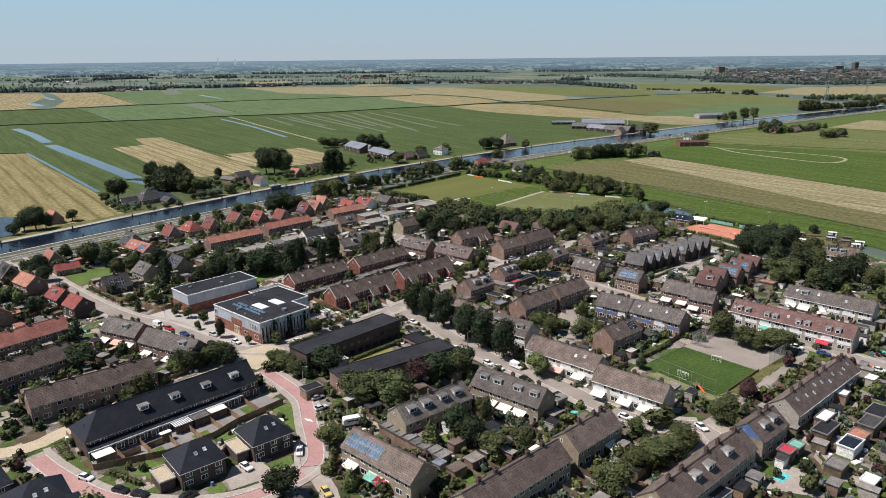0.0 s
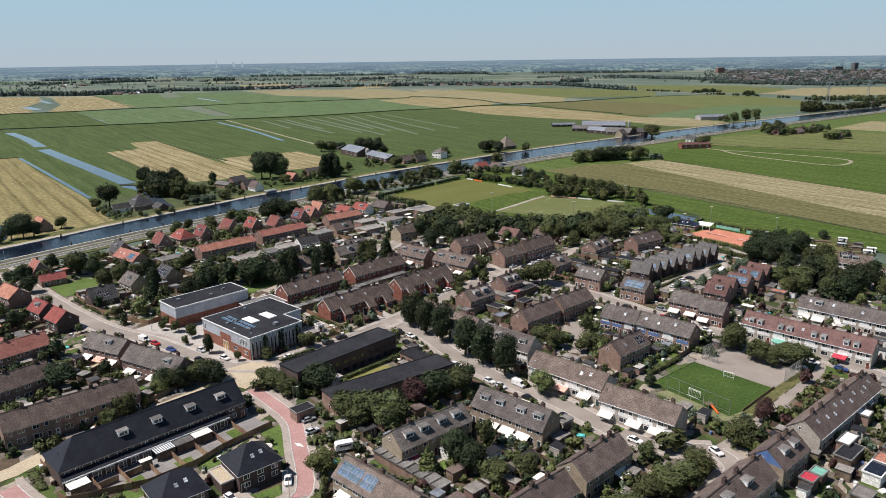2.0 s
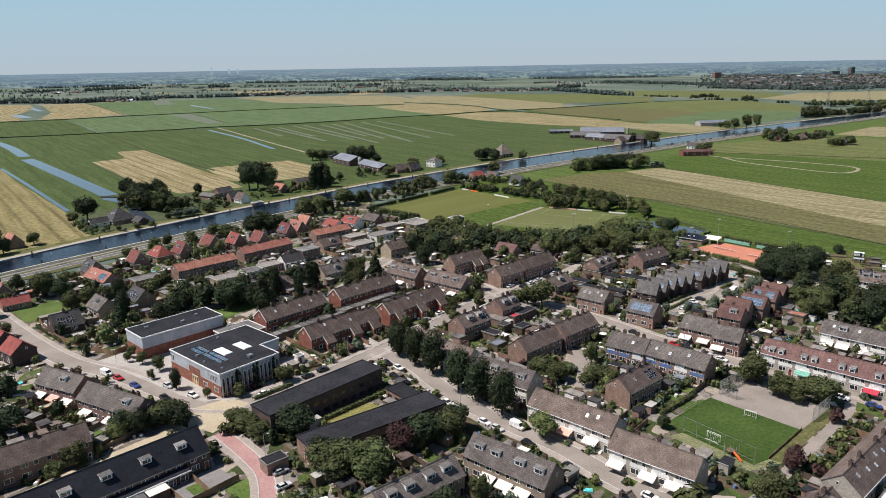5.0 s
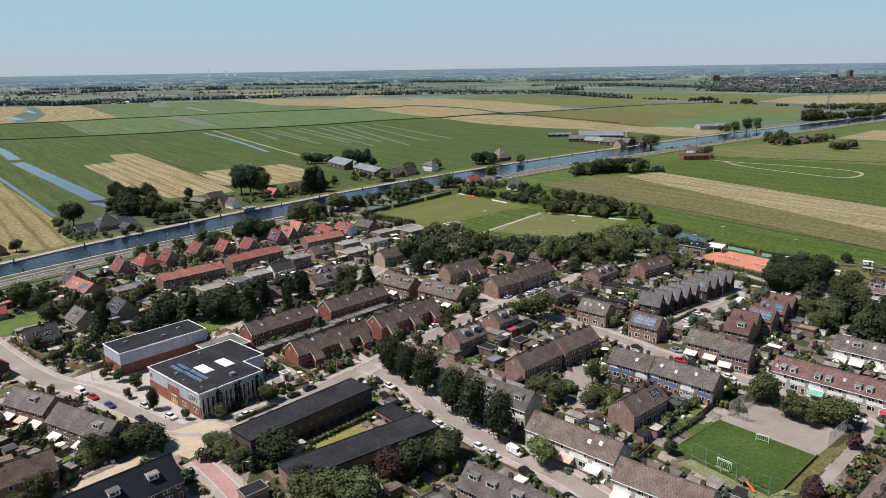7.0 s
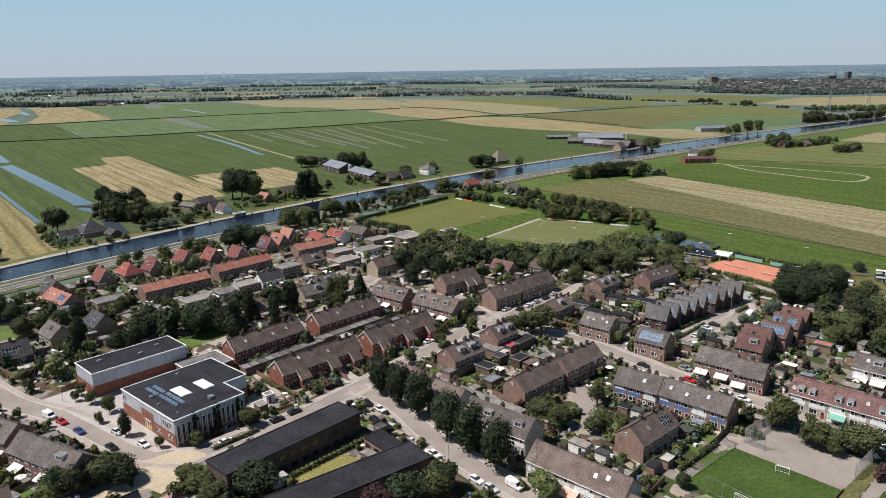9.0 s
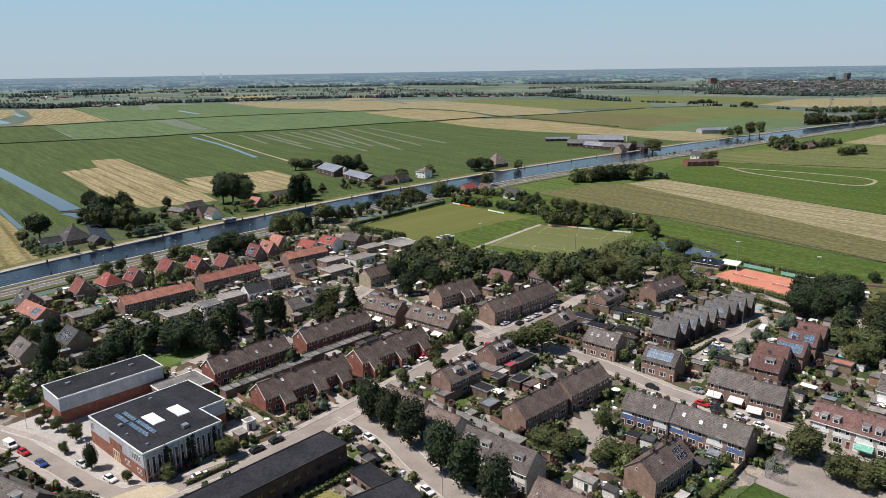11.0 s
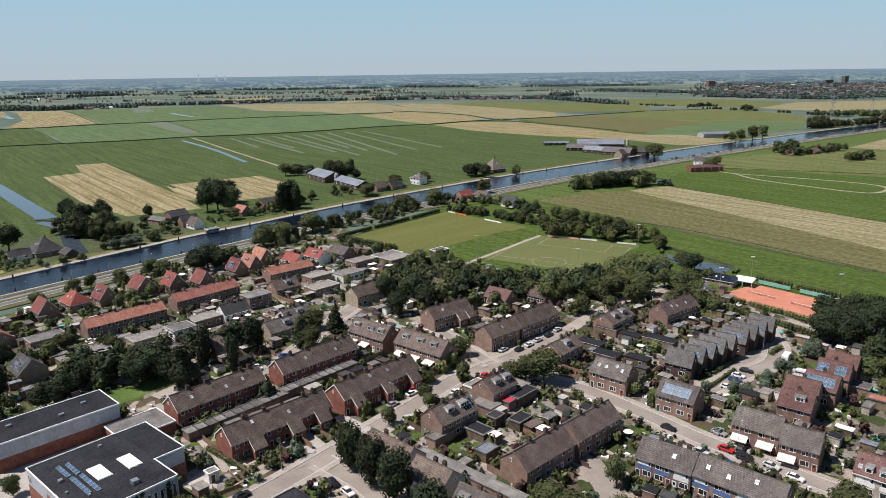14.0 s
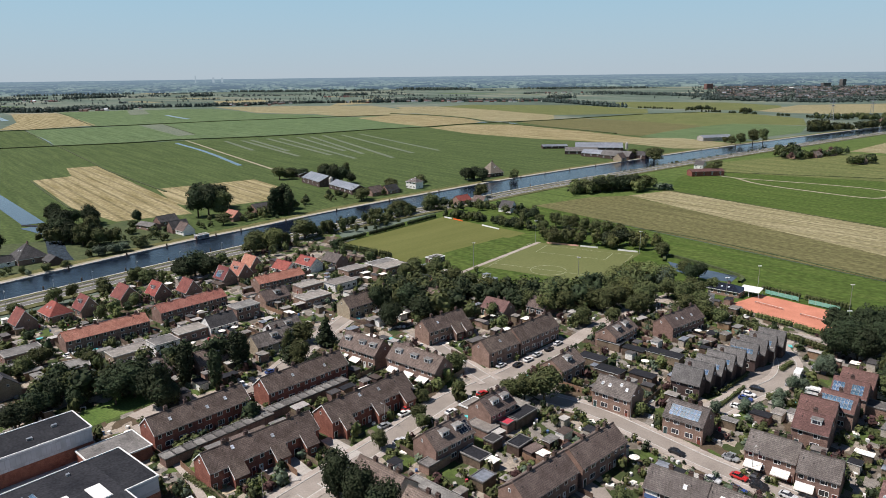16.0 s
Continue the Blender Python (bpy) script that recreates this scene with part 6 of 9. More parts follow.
NEW_ROW = pose(-80.4, 179.4, 0, 0, 0, 44.1)


def by_row(u, v):
    p = NEW_ROW @ Vector((u, v, 0))
    return p.x, p.y


# one low extension along the whole row: sloping dark roof with a white edge, garden doors below
ext = thing("row_extension", NEW_ROW, "single-storey extension along the black-roofed row, white edge", "building")
q = Mesh()
q.box(-25.1, 18.6, -7.5, -5.76, 0, 2.62, "brick_dark")
q.made("wall", ext)
q = Mesh()
q.prism(-25.3, 18.8, [(-7.72, 2.64), (-5.77, 3.45), (-5.77, 3.6), (-7.72, 2.8)], "roof_black")
q.made("roof", ext)
q = Mesh()
q.box(-25.4, 18.9, -7.9, -7.72, 2.52, 2.84, "white_paint")
q.made("roof_edge", ext)
for i in range(14):
    shared("window", window_mesh(2.1, 2.0), ext, pose(-23.6 + i * 3.13, -7.5, 0.25))
FOOT.append((*by_row(-3, -6.7), math.cos(radians(44.1)), math.sin(radians(44.1)), 22, 1.2))


def canopy(u, v, l, d, key, label):
    """Flat garden canopy on four posts, closed by boards at its back."""
    x, y = by_row(u, v)
    o = thing("garden_canopy", pose(x, y, 0, 0, 0, 44.1), label, "canopy", "garden canopies")
    for px in (-1, 1):
        for py in (-1, 1):
            q = Mesh()
            q.box(px * (l / 2 - 0.1) - 0.06, px * (l / 2 - 0.1) + 0.06, py * (d / 2 - 0.1) - 0.06, py * (d / 2 - 0.1) + 0.06, 0, 2.4, "wood_fence")
            q.made("post", o)
    q = Mesh()
    q.box(-l / 2, l / 2, -d / 2 + 0.02, -d / 2 + 0.08, 0.1, 2.3, "wood_fence")
    q.made("back_wall", o)
    q = Mesh()
    q.box(-l / 2 - 0.15, l / 2 + 0.15, -d / 2 - 0.15, d / 2 + 0.1, 2.4, 2.52, key)
    if key == "metal_roof":
        for i in range(9):
            q.box(-l / 2 + i * l / 8 - 0.12, -l / 2 + i * l / 8 + 0.12, -d / 2 - 0.15, d / 2 + 0.1, 2.524, 2.58, "white_paint")
    q.made("roof", o)


canopy(-22.5, -10.0, 4.6, 3.2, "awning_white", "white garden canopy behind a house")
canopy(-1.2, -9.4, 4.8, 3.2, "metal_roof", "garden canopy with a white ribbed roof")
canopy(4.1, -9.2, 4.7, 3.9, "bitumen_grey", "garden canopy with a grey felt roof")
canopy(9.5, -8.9, 4.8, 3.8, "awning_white", "white garden canopy behind a house")
canopy(-6.8, -11.5, 2.8, 1.4, "awning_white", "small white garden canopy")
flat("terrace", [by_row(-25, -7.6), by_row(-25.6, -12.6), by_row(-9.6, -18.8), by_row(3, -19.4), by_row(27, -16), by_row(26, -6.5)], "paving_grey", 0.03, "grey paved gardens behind the black-roofed row")
for a_, b_, c_, d_ in ((16, -10, 19.5, -14.5), (-13, -13.5, -9, -16.5), (-1, -14.5, 3.5, -18)):
    flat("lawn", [by_row(a_, b_), by_row(a_, d_), by_row(c_, d_), by_row(c_, b_)], "lawn", 0.055, "small mown lawn between garden fences")
lean_to(-70.4, 145.6, -51, 7.0, 3.5, 2.9, "paving_sand", "brick_dark", "concrete", "sand-topped flat garage beside a house", "garage")
lean_to(-55.6, 157.9, -51, 7.4, 3.1, 2.9, "paving_sand", "brick_dark", "concrete", "sand-topped flat garage beside a house", "garage")
flat("driveway", [(-55.9, 147.1), (-55.7, 153), (-49.5, 155.7), (-44.8, 150.7), (-45.3, 147.7), (-53.2, 142.8)], "paving", 0.03, "grey block-paved driveway")
for q in ([(-77, 150), (-73, 155), (-70, 152), (-74, 147.5)], [(-46.7, 153.9), (-41.7, 157.6), (-40.2, 153.8), (-44.3, 150.5)], [(-59.8, 143.2), (-56.3, 146.1), (-53.8, 142.8), (-56.6, 140.6)]):
    flat("lawn", q, "lawn", 0.055, "mown green lawn by a house")
hip_house(-94.3, 134.4, 39, 11.8, 11.4, 5.0, 9.5, 1.5, "roof_black", "brick_dark", "detached dark brick house with a black pyramid roof", group="black-roofed houses")
hip_house(-112, 139, 45, 13, 12.5, 5.6, 10.3, 1.5, "roof_black", "brick_dark", "detached dark brick house with a black pyramid roof", group="black-roofed houses")
# flat extensions, carports and sheds packed between the rows
for i, (x, y, a, l, d, rf, wl) in enumerate(((24, 305, 45, 7, 4, "gravel_roof", "brick_brown"), (26, 291, -45, 8, 5, "gravel_roof", "brick_brown"), (32, 294, -45, 7, 4.5, "awning_red", "brick_brown"), (38, 297, 45, 10, 4, "bitumen", "wood_fence"),
                                             (22.6, 276, -45, 7, 4.5, "bitumen", "wood_fence"), (23.6, 265, 45, 5, 4, "metal_roof", "wood_fence"), (35, 281, 45, 6, 4, "bitumen", "wood_fence"), (16.8, 285.7, -45, 5, 4, "metal_roof", "render_white"),
                                             (11.8, 274, 45, 8, 3.5, "bitumen_grey", "brick_brown"), (37, 305, -45, 9, 4, "gravel_roof", "brick_brown"), (28, 283, 45, 4, 3.4, "roof_dark", "wood_fence"),
                                             (85.5, 151, 40, 3.6, 3.2, "awning_red", "wood_fence"), (89.5, 154, 40, 3.6, 3.0, "awning_green", "wood_fence"), (108, 158, 40, 6, 4, "roof_orange", "brick_brown"), (103.7, 154, 40, 7, 4, "solar_black", "render_white"),
                                             (104.5, 167.6, 40, 7, 3, "white_paint", "brick_brown"), (102, 162.5, 40, 9, 4, "bitumen", "wood_fence"), (61, 134, 38, 6, 4, "solar_black", "render_white"), (121, 189, -45, 6, 4, "white_paint", "brick_brown"),
                                             (116, 182, -45, 6, 4, "white_paint", "brick_brown"), (95, 145, 40, 5, 4, "gravel_roof", "wood_fence"), (99, 138, 40, 4, 3, "awning_white", "wood_fence"), (121, 170, 40, 8, 5, "bitumen", "brick_brown"),
                                             (115, 164, 40, 7, 4, "roof_dark", "wood_fence"), (143.6, 296.7, -45, 8, 5, "bitumen_grey", "brick_brown"), (152, 307, -45, 7, 5, "white_paint", "render_white"), (144, 286, -45, 6, 4, "roof_orange", "wood_fence"),
                                             (-41.5, 191, 40, 6, 4, "bitumen", "brick_brown"))):
    flat_house(x, y, a, l, d, 2.6 + (i % 4) * 0.15, rf, wl, "small flat-roofed outbuilding in a garden", "outbuilding", "white_paint" if i % 7 == 0 else "gutter_grey", "shed", "outbuildings", windows=False)
# long flat roofs behind the white fronted rows
flat_house(18, 253.5, -44, 34, 3.2, 2.7, "bitumen_grey", "brick_brown", "long low garage strip behind the rows", "garage_strip", "gutter_grey", category="garage", windows=False)
hut = flat_house(-46.7, 258.3, 42, 2.7, 2.4, 2.7, "gravel_roof", "render_white", "small white transformer hut with a brown door", "transformer_hut", "white_paint", "hut", windows=False)
shared("door", door_mesh("wood_red"), hut, pose(-0.3, -1.2, 0.02))
# clipped hedges
for x0, y0, x1, y1, w, h in ((-38, 176.5, -27, 179, 5, 1.8), (-31.2, 163, -30, 148, 1.6, 2.2), (96, 276, 108, 291, 1.8, 2.4), (113, 262, 120, 270, 2.0, 2.4), (82, 236, 94, 227, 2.6, 2.6), (66, 213, 81, 225.5, 1.8, 1.7), (71, 187, 77, 181, 1.8, 1.6), (-118, 281, -112, 275, 1.2, 1.6), (-160, 300, -140, 281, 1.4, 1.6),
                             (-163, 306, -155, 317, 1.4, 1.5), (120, 250, 127, 258, 1.5, 2.0), (-25, 178, -20, 182, 2, 2), (104, 312, 118, 324, 1.4, 1.4), (-34.5, 213.5, -16, 232, 2.4, 1.6), (-86, 151, -75.5, 145.2, 1.7, 1.5), (-52.5, 273.6, -38.5, 261, 1.8, 1.4), (-42.5, 255.5, -41, 258, 2.6, 0.8), (-106.3, 166, -98.8, 157.5, 2.6, 1.0), (-17.5, 235.5, -12.5, 229, 3.2, 1.8), (-56, 230, -46, 240, 1.2, 1.4)):
    LATER.append((x0, y0, x1, y1, w, h))


def board_fence(x0, y0, x1, y1, h=1.8):
    """Brown close-boarded fence: panels between posts."""
    l, a = math.hypot(x1 - x0, y1 - y0), math.degrees(math.atan2(y1 - y0, x1 - x0))
    o = thing("board_fence", pose(x0, y0, 0, 0, 0, a), "brown close-boarded wooden fence along a garden", "fence", "board fences")
    n = max(1, round(l / 2))
    for i in range(n + 1):
        q = Mesh()
        q.box(i * l / n - 0.06, i * l / n + 0.06, -0.06, 0.06, 0, h + 0.1, "wood_warm")
        q.made("post", o)
    for i in range(n):
        q = Mesh()
        q.box(i * l / n + 0.06, (i + 1) * l / n - 0.06, -0.03, 0.03, 0.05, h, "wood_warm")
        q.made("panel", o)


for u0, v0, u1, v1 in ((-27, -8.8, -26, -12.5), (-26, -12.5, -21.8, -14.3), (-21.8, -14.3, -9.3, -19.4), (-9.3, -19.4, 3.1, -19.8), (3.1, -19.8, 11.4, -17.6), (11.4, -17.6, 27, -16.6), (-18.9, -8, -18.9, -14.6), (-12.6, -8, -12.6, -17.4), (-6.3, -12.5, -6.3, -19), (0, -11.5, 0, -19.2),
                       (6.3, -11.5, 6.3, -18.2), (12.6, -8, 12.6, -17), (19, -8, 19, -16.5), (-18.7, -12.2, -14, -12.2), (-12.4, -12.4, -8.2, -12.4)):
    board_fence(*by_row(u0, v0), *by_row(u1, v1))
for f in ( (-116, 269, -126, 273), (-126, 273, -150, 290), (-116, 269, -112, 275)):
    board_fence(*f)
flat("parking_bay", [(-42.2, 163.9), (-39.6, 163.7), (-38.3, 154.5), (-40.2, 154.3)], "paving_light", 0.06, "pale block-paved parking bay by a house")
for u, v in ((-1.5, 1.1), (1.5, -1.1)):
    flat("road_marking", [(-40 - u, 175.8 - v), (-40 + v * 0.35, 175.8 - u * 0.35), (-40 + u, 175.8 + v), (-40 - v * 0.35, 175.8 + u * 0.35)], "line_paint", 0.13 + u * 0.002, "white star-shaped marking on the pink street")
SHEETS.append([by_row(*p) for p in ((-26, -7), (-27, -12), (-9.6, -21.5), (3, -22), (27, -16.5), (27, -6))])
SHEETS.append([(-110, 167), (-99, 151), (-70, 139), (-72, 148), (-97, 158)])
SHEETS.append([(-128, 166), (-112, 170), (-106, 177), (-100, 190), (-112, 182), (-124, 184)])
SHEETS.append([(-56, 147), (-56, 154), (-40, 165), (-37, 154), (-45, 147), (-53, 142.5)])
flat("pool", [(80, 141), (83.5, 143.8), (82, 145.8), (78.5, 143)], "pool", 0.06, "small turquoise garden pool")
flat("terrace", [(75, 139), (83, 136), (90, 143), (84, 150)], "paving", 0.045, "pale paved garden terrace round a pool")
SHEETS.append([(76, 139), (83, 136.5), (89, 143), (84, 149)])

# lawns, hedge and footway by the pink street
for q in ([(-80, 150), (-79, 157), (-73.5, 155), (-74, 149)], [(-64.7, 168.2), (-61.6, 172.3), (-58.3, 168), (-61.6, 164.6)]):
    flat("garden_lawn", q, "lawn", 0.035, "small bright garden lawn")
ribbon("footway", [(-108.1, 163.5), (-104.1, 158.8), (-96.2, 152.8), (-90, 149.2)], 1.8, "paving", 0.03, "pale slab footway along the pink street", step=3)

# allotments behind the trees
flat("allotment", [(204, 375), (224, 382), (229, 357), (212, 331), (201, 343), (194, 353)], "verge", 0.02, "vegetable plots and paths of an allotment garden")
plots_ = Mesh()
ar = random.Random(8)
for _ in range(70):
    x, y, w_, l_ = ar.uniform(196, 226), ar.uniform(338, 378), ar.uniform(0.6, 1.4), ar.uniform(1.2, 3.0)
    if in_poly(x, y, [(204, 374), (223, 381), (228, 357), (212, 333), (202, 343), (195, 353)]):
        c_, s_ = math.cos(-0.5), math.sin(-0.5)
        q = [(x + u * l_ * c_ - v * w_ * s_, y + u * l_ * s_ + v * w_ * c_) for u, v in ((-1, -1), (1, -1), (1, 1), (-1, 1))]
        plots_.solid([(a, b, 0) for a, b in q], [(a, b, ar.uniform(0.25, 0.9)) for a, b in q], ar.choice(("leaf_mid", "leaf_dark", "leaf_light", "leaf_mid", "wood_fence")))
tagged(plots_.made("vegetable_beds"), "countless green vegetable beds of the allotment", "plants", "", "stuff")
for x, y, a, l, w, k in ((205, 376, -30, 3.2, 2.4, "bitumen_grey"), (216, 379, -30, 3.2, 2.4, "bitumen"), (223, 375, -30, 3.2, 2.4, "white_paint"), (225, 364, -30, 3.2, 2.4, "bitumen_grey"), (226, 354, -30, 3.2, 2.4, "white_paint"), (198, 361, -30, 3.2, 2.4, "white_paint"), (216, 364, -30, 3.2, 2.4, "skyglass"), (220, 357, -30, 3.2, 2.4, "bitumen_grey"), (221, 349, -30, 3.2, 2.4, "white_paint")):
    shed(x, y, a, l * 1.3, w * 1.2, 1.9, k, "render_white" if k == "white_paint" else "wood_fence", "small allotment shed among vegetable plots")
gable_house(195.4, 318.3, -30.6, 14.0, units=3, wall="render_white", roof="roof_brown", label="brown roofed houses with solar panels and dormers", dormers=(-4, 0), solar=((-6, 6, 2, -0.35),), solar_key="solar_black", group="pale terraces")

# ---- trees and shrubs ----
def leaf_cloud(me, rng, lobes, n, size, key, rings=4, segs=7):
    """Leaf clumps on the skin of overlapping lobes (centre, radii), with rough gaps; an inner mass keeps the crown dense."""
    tot = sum(r[0] * r[1] + r[1] * r[2] + r[0] * r[2] for _, r in lobes)
    for c, r in lobes:
        k = int(n * (r[0] * r[1] + r[1] * r[2] + r[0] * r[2]) / tot)
        # inner mass: a coarse uneven ball
        base = len(me.v)
        slot = me.slot(key)
        for i in range(rings + 1):
            th = math.pi * i / rings
            for j in range(segs):
                ph = 2 * math.pi * j / segs + i * 0.4
                q = 0.82 * rng.uniform(0.82, 1.08)
                me.v.append((c[0] + r[0] * q * math.sin(th) * math.cos(ph), c[1] + r[1] * q * math.sin(th) * math.sin(ph), c[2] + r[2] * q * math.cos(th)))
        for i in range(rings):
            for j in range(segs):
                a, b = base + i * segs + j, base + i * segs + (j + 1) % segs
                me.f.append((a, a + segs, b + segs, b))
                me.m.append(slot)
        for _ in range(k):
            z = rng.uniform(-0.75, 1)
            ph = rng.uniform(0, 2 * math.pi)
            s = math.sqrt(max(0, 1 - z * z))
            q = rng.uniform(0.82, 1.13)
            nx, ny, nz = s * math.cos(ph), s * math.sin(ph), z
            p = Vector((c[0] + r[0] * q * nx, c[1] + r[1] * q * ny, c[2] + r[2] * q * nz))
            nrm = (Vector((nx / r[0], ny / r[1], nz / r[2])).normalized() + Vector((rng.uniform(-.7, .7), rng.uniform(-.7, .7), rng.uniform(-.5, .9)))).normalized()
            u = nrm.orthogonal().normalized()
            u = (Matrix.Rotation(rng.uniform(0, 6.28), 3, nrm) @ u)
            v = nrm.cross(u)
            sz = size * rng.uniform(0.6, 1.35)
            me.face([tuple(p + u * sz), tuple(p + v * sz * 0.7 + nrm * sz * 0.25), tuple(p - u * sz), tuple(p - v * sz * 0.7 + nrm * sz * 0.2)], key)


def trunk_mesh(hgt, rad, rng, limbs=4, top=0.75):
    me = Mesh()

    def limb(p0, p1, r0, r1, n=6):
        d = (Vector(p1) - Vector(p0)).normalized()
        u = d.orthogonal().normalized()
        v = d.cross(u)
        ring = lambda p, r: [tuple(Vector(p) + (u * math.cos(2 * math.pi * i / n) + v * math.sin(2 * math.pi * i / n)) * r) for i in range(n)]
        me.solid(ring(p0, r0), ring(p1, r1), "bark")
    limb((0, 0, -0.1), (0, 0, hgt * 0.45), rad, rad * 0.7)
    limb((0, 0, hgt * 0.44), (rng.uniform(-.3, .3), rng.uniform(-.3, .3), hgt * top), rad * 0.7, rad * 0.25)
    for i in range(limbs):
        a = 2 * math.pi * i / limbs + rng.uniform(-.4, .4)
        z = hgt * rng.uniform(0.28, 0.45)
        l = hgt * rng.uniform(0.18, 0.28)
        limb((0, 0, z), (math.cos(a) * l, math.sin(a) * l, z + l * 0.9), rad * 0.45, rad * 0.15, 5)
    return me.data("trunk")


def crown(kind, rng, key):
    """Crowns of unit height 10 m; scaled when planted."""
    me = Mesh()
    U = rng.uniform
    if kind == "round":
        lobes = [((0, 0, 5.4), (3.2, 3.2, 4.0))]
        for i in range(8):
            a = i * 0.8 + U(-.3, .3)
            lobes.append(((math.cos(a) * U(1.7, 2.6), math.sin(a) * U(1.7, 2.6), U(2.7, 7.4)), (U(1.5, 2.2), U(1.5, 2.2), U(1.3, 2.1))))
        leaf_cloud(me, rng, lobes, 1650, 0.295, key)
    elif kind == "oval":
        lobes = [((0, 0, 5.0), (2.95, 2.95, 4.4))]
        for i in range(8):
            a = i * 2.4
            z = 2.2 + i * 0.78
            rr = 1.65 * math.sin(math.pi * min(1, (z - 0.6) / 9.2)) + 0.2
            lobes.append(((math.cos(a) * rr, math.sin(a) * rr, z), (U(1.2, 1.6), U(1.2, 1.6), U(1.2, 1.7))))
        leaf_cloud(me, rng, lobes, 2000, 0.25, key)
    elif kind == "column":
        lobes = [((0, 0, 4.8), (1.35, 1.35, 4.9))]
        for i in range(9):
            a = i * 2.4
            z = 1.6 + i * 0.85
            lobes.append(((math.cos(a) * 0.55, math.sin(a) * 0.55, z), (U(.75, 1.0), U(.75, 1.0), U(1.1, 1.6))))
        leaf_cloud(me, rng, lobes, 950, 0.28, key)
    elif kind == "conifer":
        lobes = []
        for i in range(9):
            z = 1.2 + i * 0.95
            rr = (9.9 - z) * 0.30
            for j in range(3 if rr > 0.8 else 1):
                a = j * 2.1 + i
                lobes.append(((math.cos(a) * rr * .45, math.sin(a) * rr * .45, z), (rr * U(.7, .9), rr * U(.7, .9), U(.8, 1.0))))
        leaf_cloud(me, rng, lobes, 1000, 0.32, key)
    elif kind == "shrub":
        lobes = [((0, 0, 4.6), (4.2, 4.2, 4.6))]
        for i in range(2):
            a = i * 3.0 + U(-.3, .3)
            lobes.append(((math.cos(a) * 3.0, math.sin(a) * 3.0, U(3, 5.5)), (U(2.2, 3.4), U(2.2, 3.4), U(2.4, 4.0))))
        leaf_cloud(me, rng, lobes, 64, 1.65, key, 3, 5)
    elif kind == "far":
        lobes = [((0, 0, 5.0), (3.2, 3.2, 4.6))]
        for i in range(4):
            a = i * 1.6 + U(-.4, .4)
            lobes.append(((math.cos(a) * 2.1, math.sin(a) * 2.1, U(2.6, 7.2)), (U(1.7, 2.4), U(1.7, 2.4), U(1.6, 2.4))))
        leaf_cloud(me, rng, lobes, 205, 0.58, key, 3, 6)
    return me.data("crown" if kind != "shrub" else "shrub")


def joined(name, label, category, items, kind, base):
    """Plants past counting, as one mesh: rows of x, y, height, width, leaf, variant, turn."""
    protos, verts, quads, slots, keys = {}, [], [], [], []
    off = 0
    for x, y, h, w, key, var, a in items:
        if (key, var) not in protos:
            d = crown(kind, random.Random(key + str(var)), key)
            v = np.empty(len(d.vertices) * 3)
            d.vertices.foreach_get("co", v)
            q = np.empty(len(d.loops), dtype=np.int32)
            d.loops.foreach_get("vertex_index", q)
            protos[(key, var)] = (v.reshape(-1, 3), q)
            bpy.data.meshes.remove(d)
        v, q = protos[(key, var)]
        if kind == "shrub" and y > 250:
            q = q[:len(q) // 8 * 4]
            w, h = w * 1.06, h * 1.05
        c, s, k = math.cos(a), math.sin(a), w / base
        verts.append(np.stack((x + k * (v[:, 0] * c - v[:, 1] * s), y + k * (v[:, 0] * s + v[:, 1] * c), v[:, 2] * h / 10), 1))
        quads.append(q + off)
        off += len(v)
        if key not in keys:
            keys.append(key)
        slots.append(np.full(len(q) // 4, keys.index(key), dtype=np.int32))
    V, Q, K = np.concatenate(verts), np.concatenate(quads), np.concatenate(slots)
    me = bpy.data.meshes.new(name)
    me.vertices.add(len(V))
    me.vertices.foreach_set("co", V.ravel())
    me.loops.add(len(Q))
    me.loops.foreach_set("vertex_index", Q)
    me.polygons.add(len(Q) // 4)
    me.polygons.foreach_set("loop_start", np.arange(0, len(Q), 4, dtype=np.int32))
    for key in keys:
        me.materials.append(M[key])
    me.polygons.foreach_set("material_index", K)
    me.update(calc_edges=True)
    return tagged(new(name, me), label, category, "", "stuff")


def copse(label, pts, n, h0, h1, wide, seed, keys=("leaf_mid", "leaf_mid", "leaf_dark", "leaf_light")):
    """A dense row or clump of trees along a line, crowns grown into one another."""
    rng = random.Random(seed)
    ln = smooth_line(pts, 3)
    items = []
    for _ in range(n):
        p = ln[rng.randrange(len(ln))]
        h = rng.uniform(h0, h1)
        items.append((p.x + rng.gauss(0, wide), p.y + rng.gauss(0, wide), h, h * rng.uniform(0.7, 1.1), rng.choice(keys), rng.randrange(3), rng.uniform(0, 6.28)))
    return joined("copse", label, "trees", items, "far", 9.0)


TREE_PROTO = {}
TREE_LABEL = {"round": "broad leafy tree with an uneven %s crown", "oval": "dense egg-shaped %s street tree", "column": "narrow columnar %s tree", "conifer": "pointed %s conifer", "shrub": "leafy %s garden shrub"}
LEAF_WORD = {"leaf_mid": "mid green", "leaf_dark": "dark green", "leaf_light": "light green", "leaf_grey": "grey-green", "leaf_purple": "dark purple"}
pick = random.Random(11)


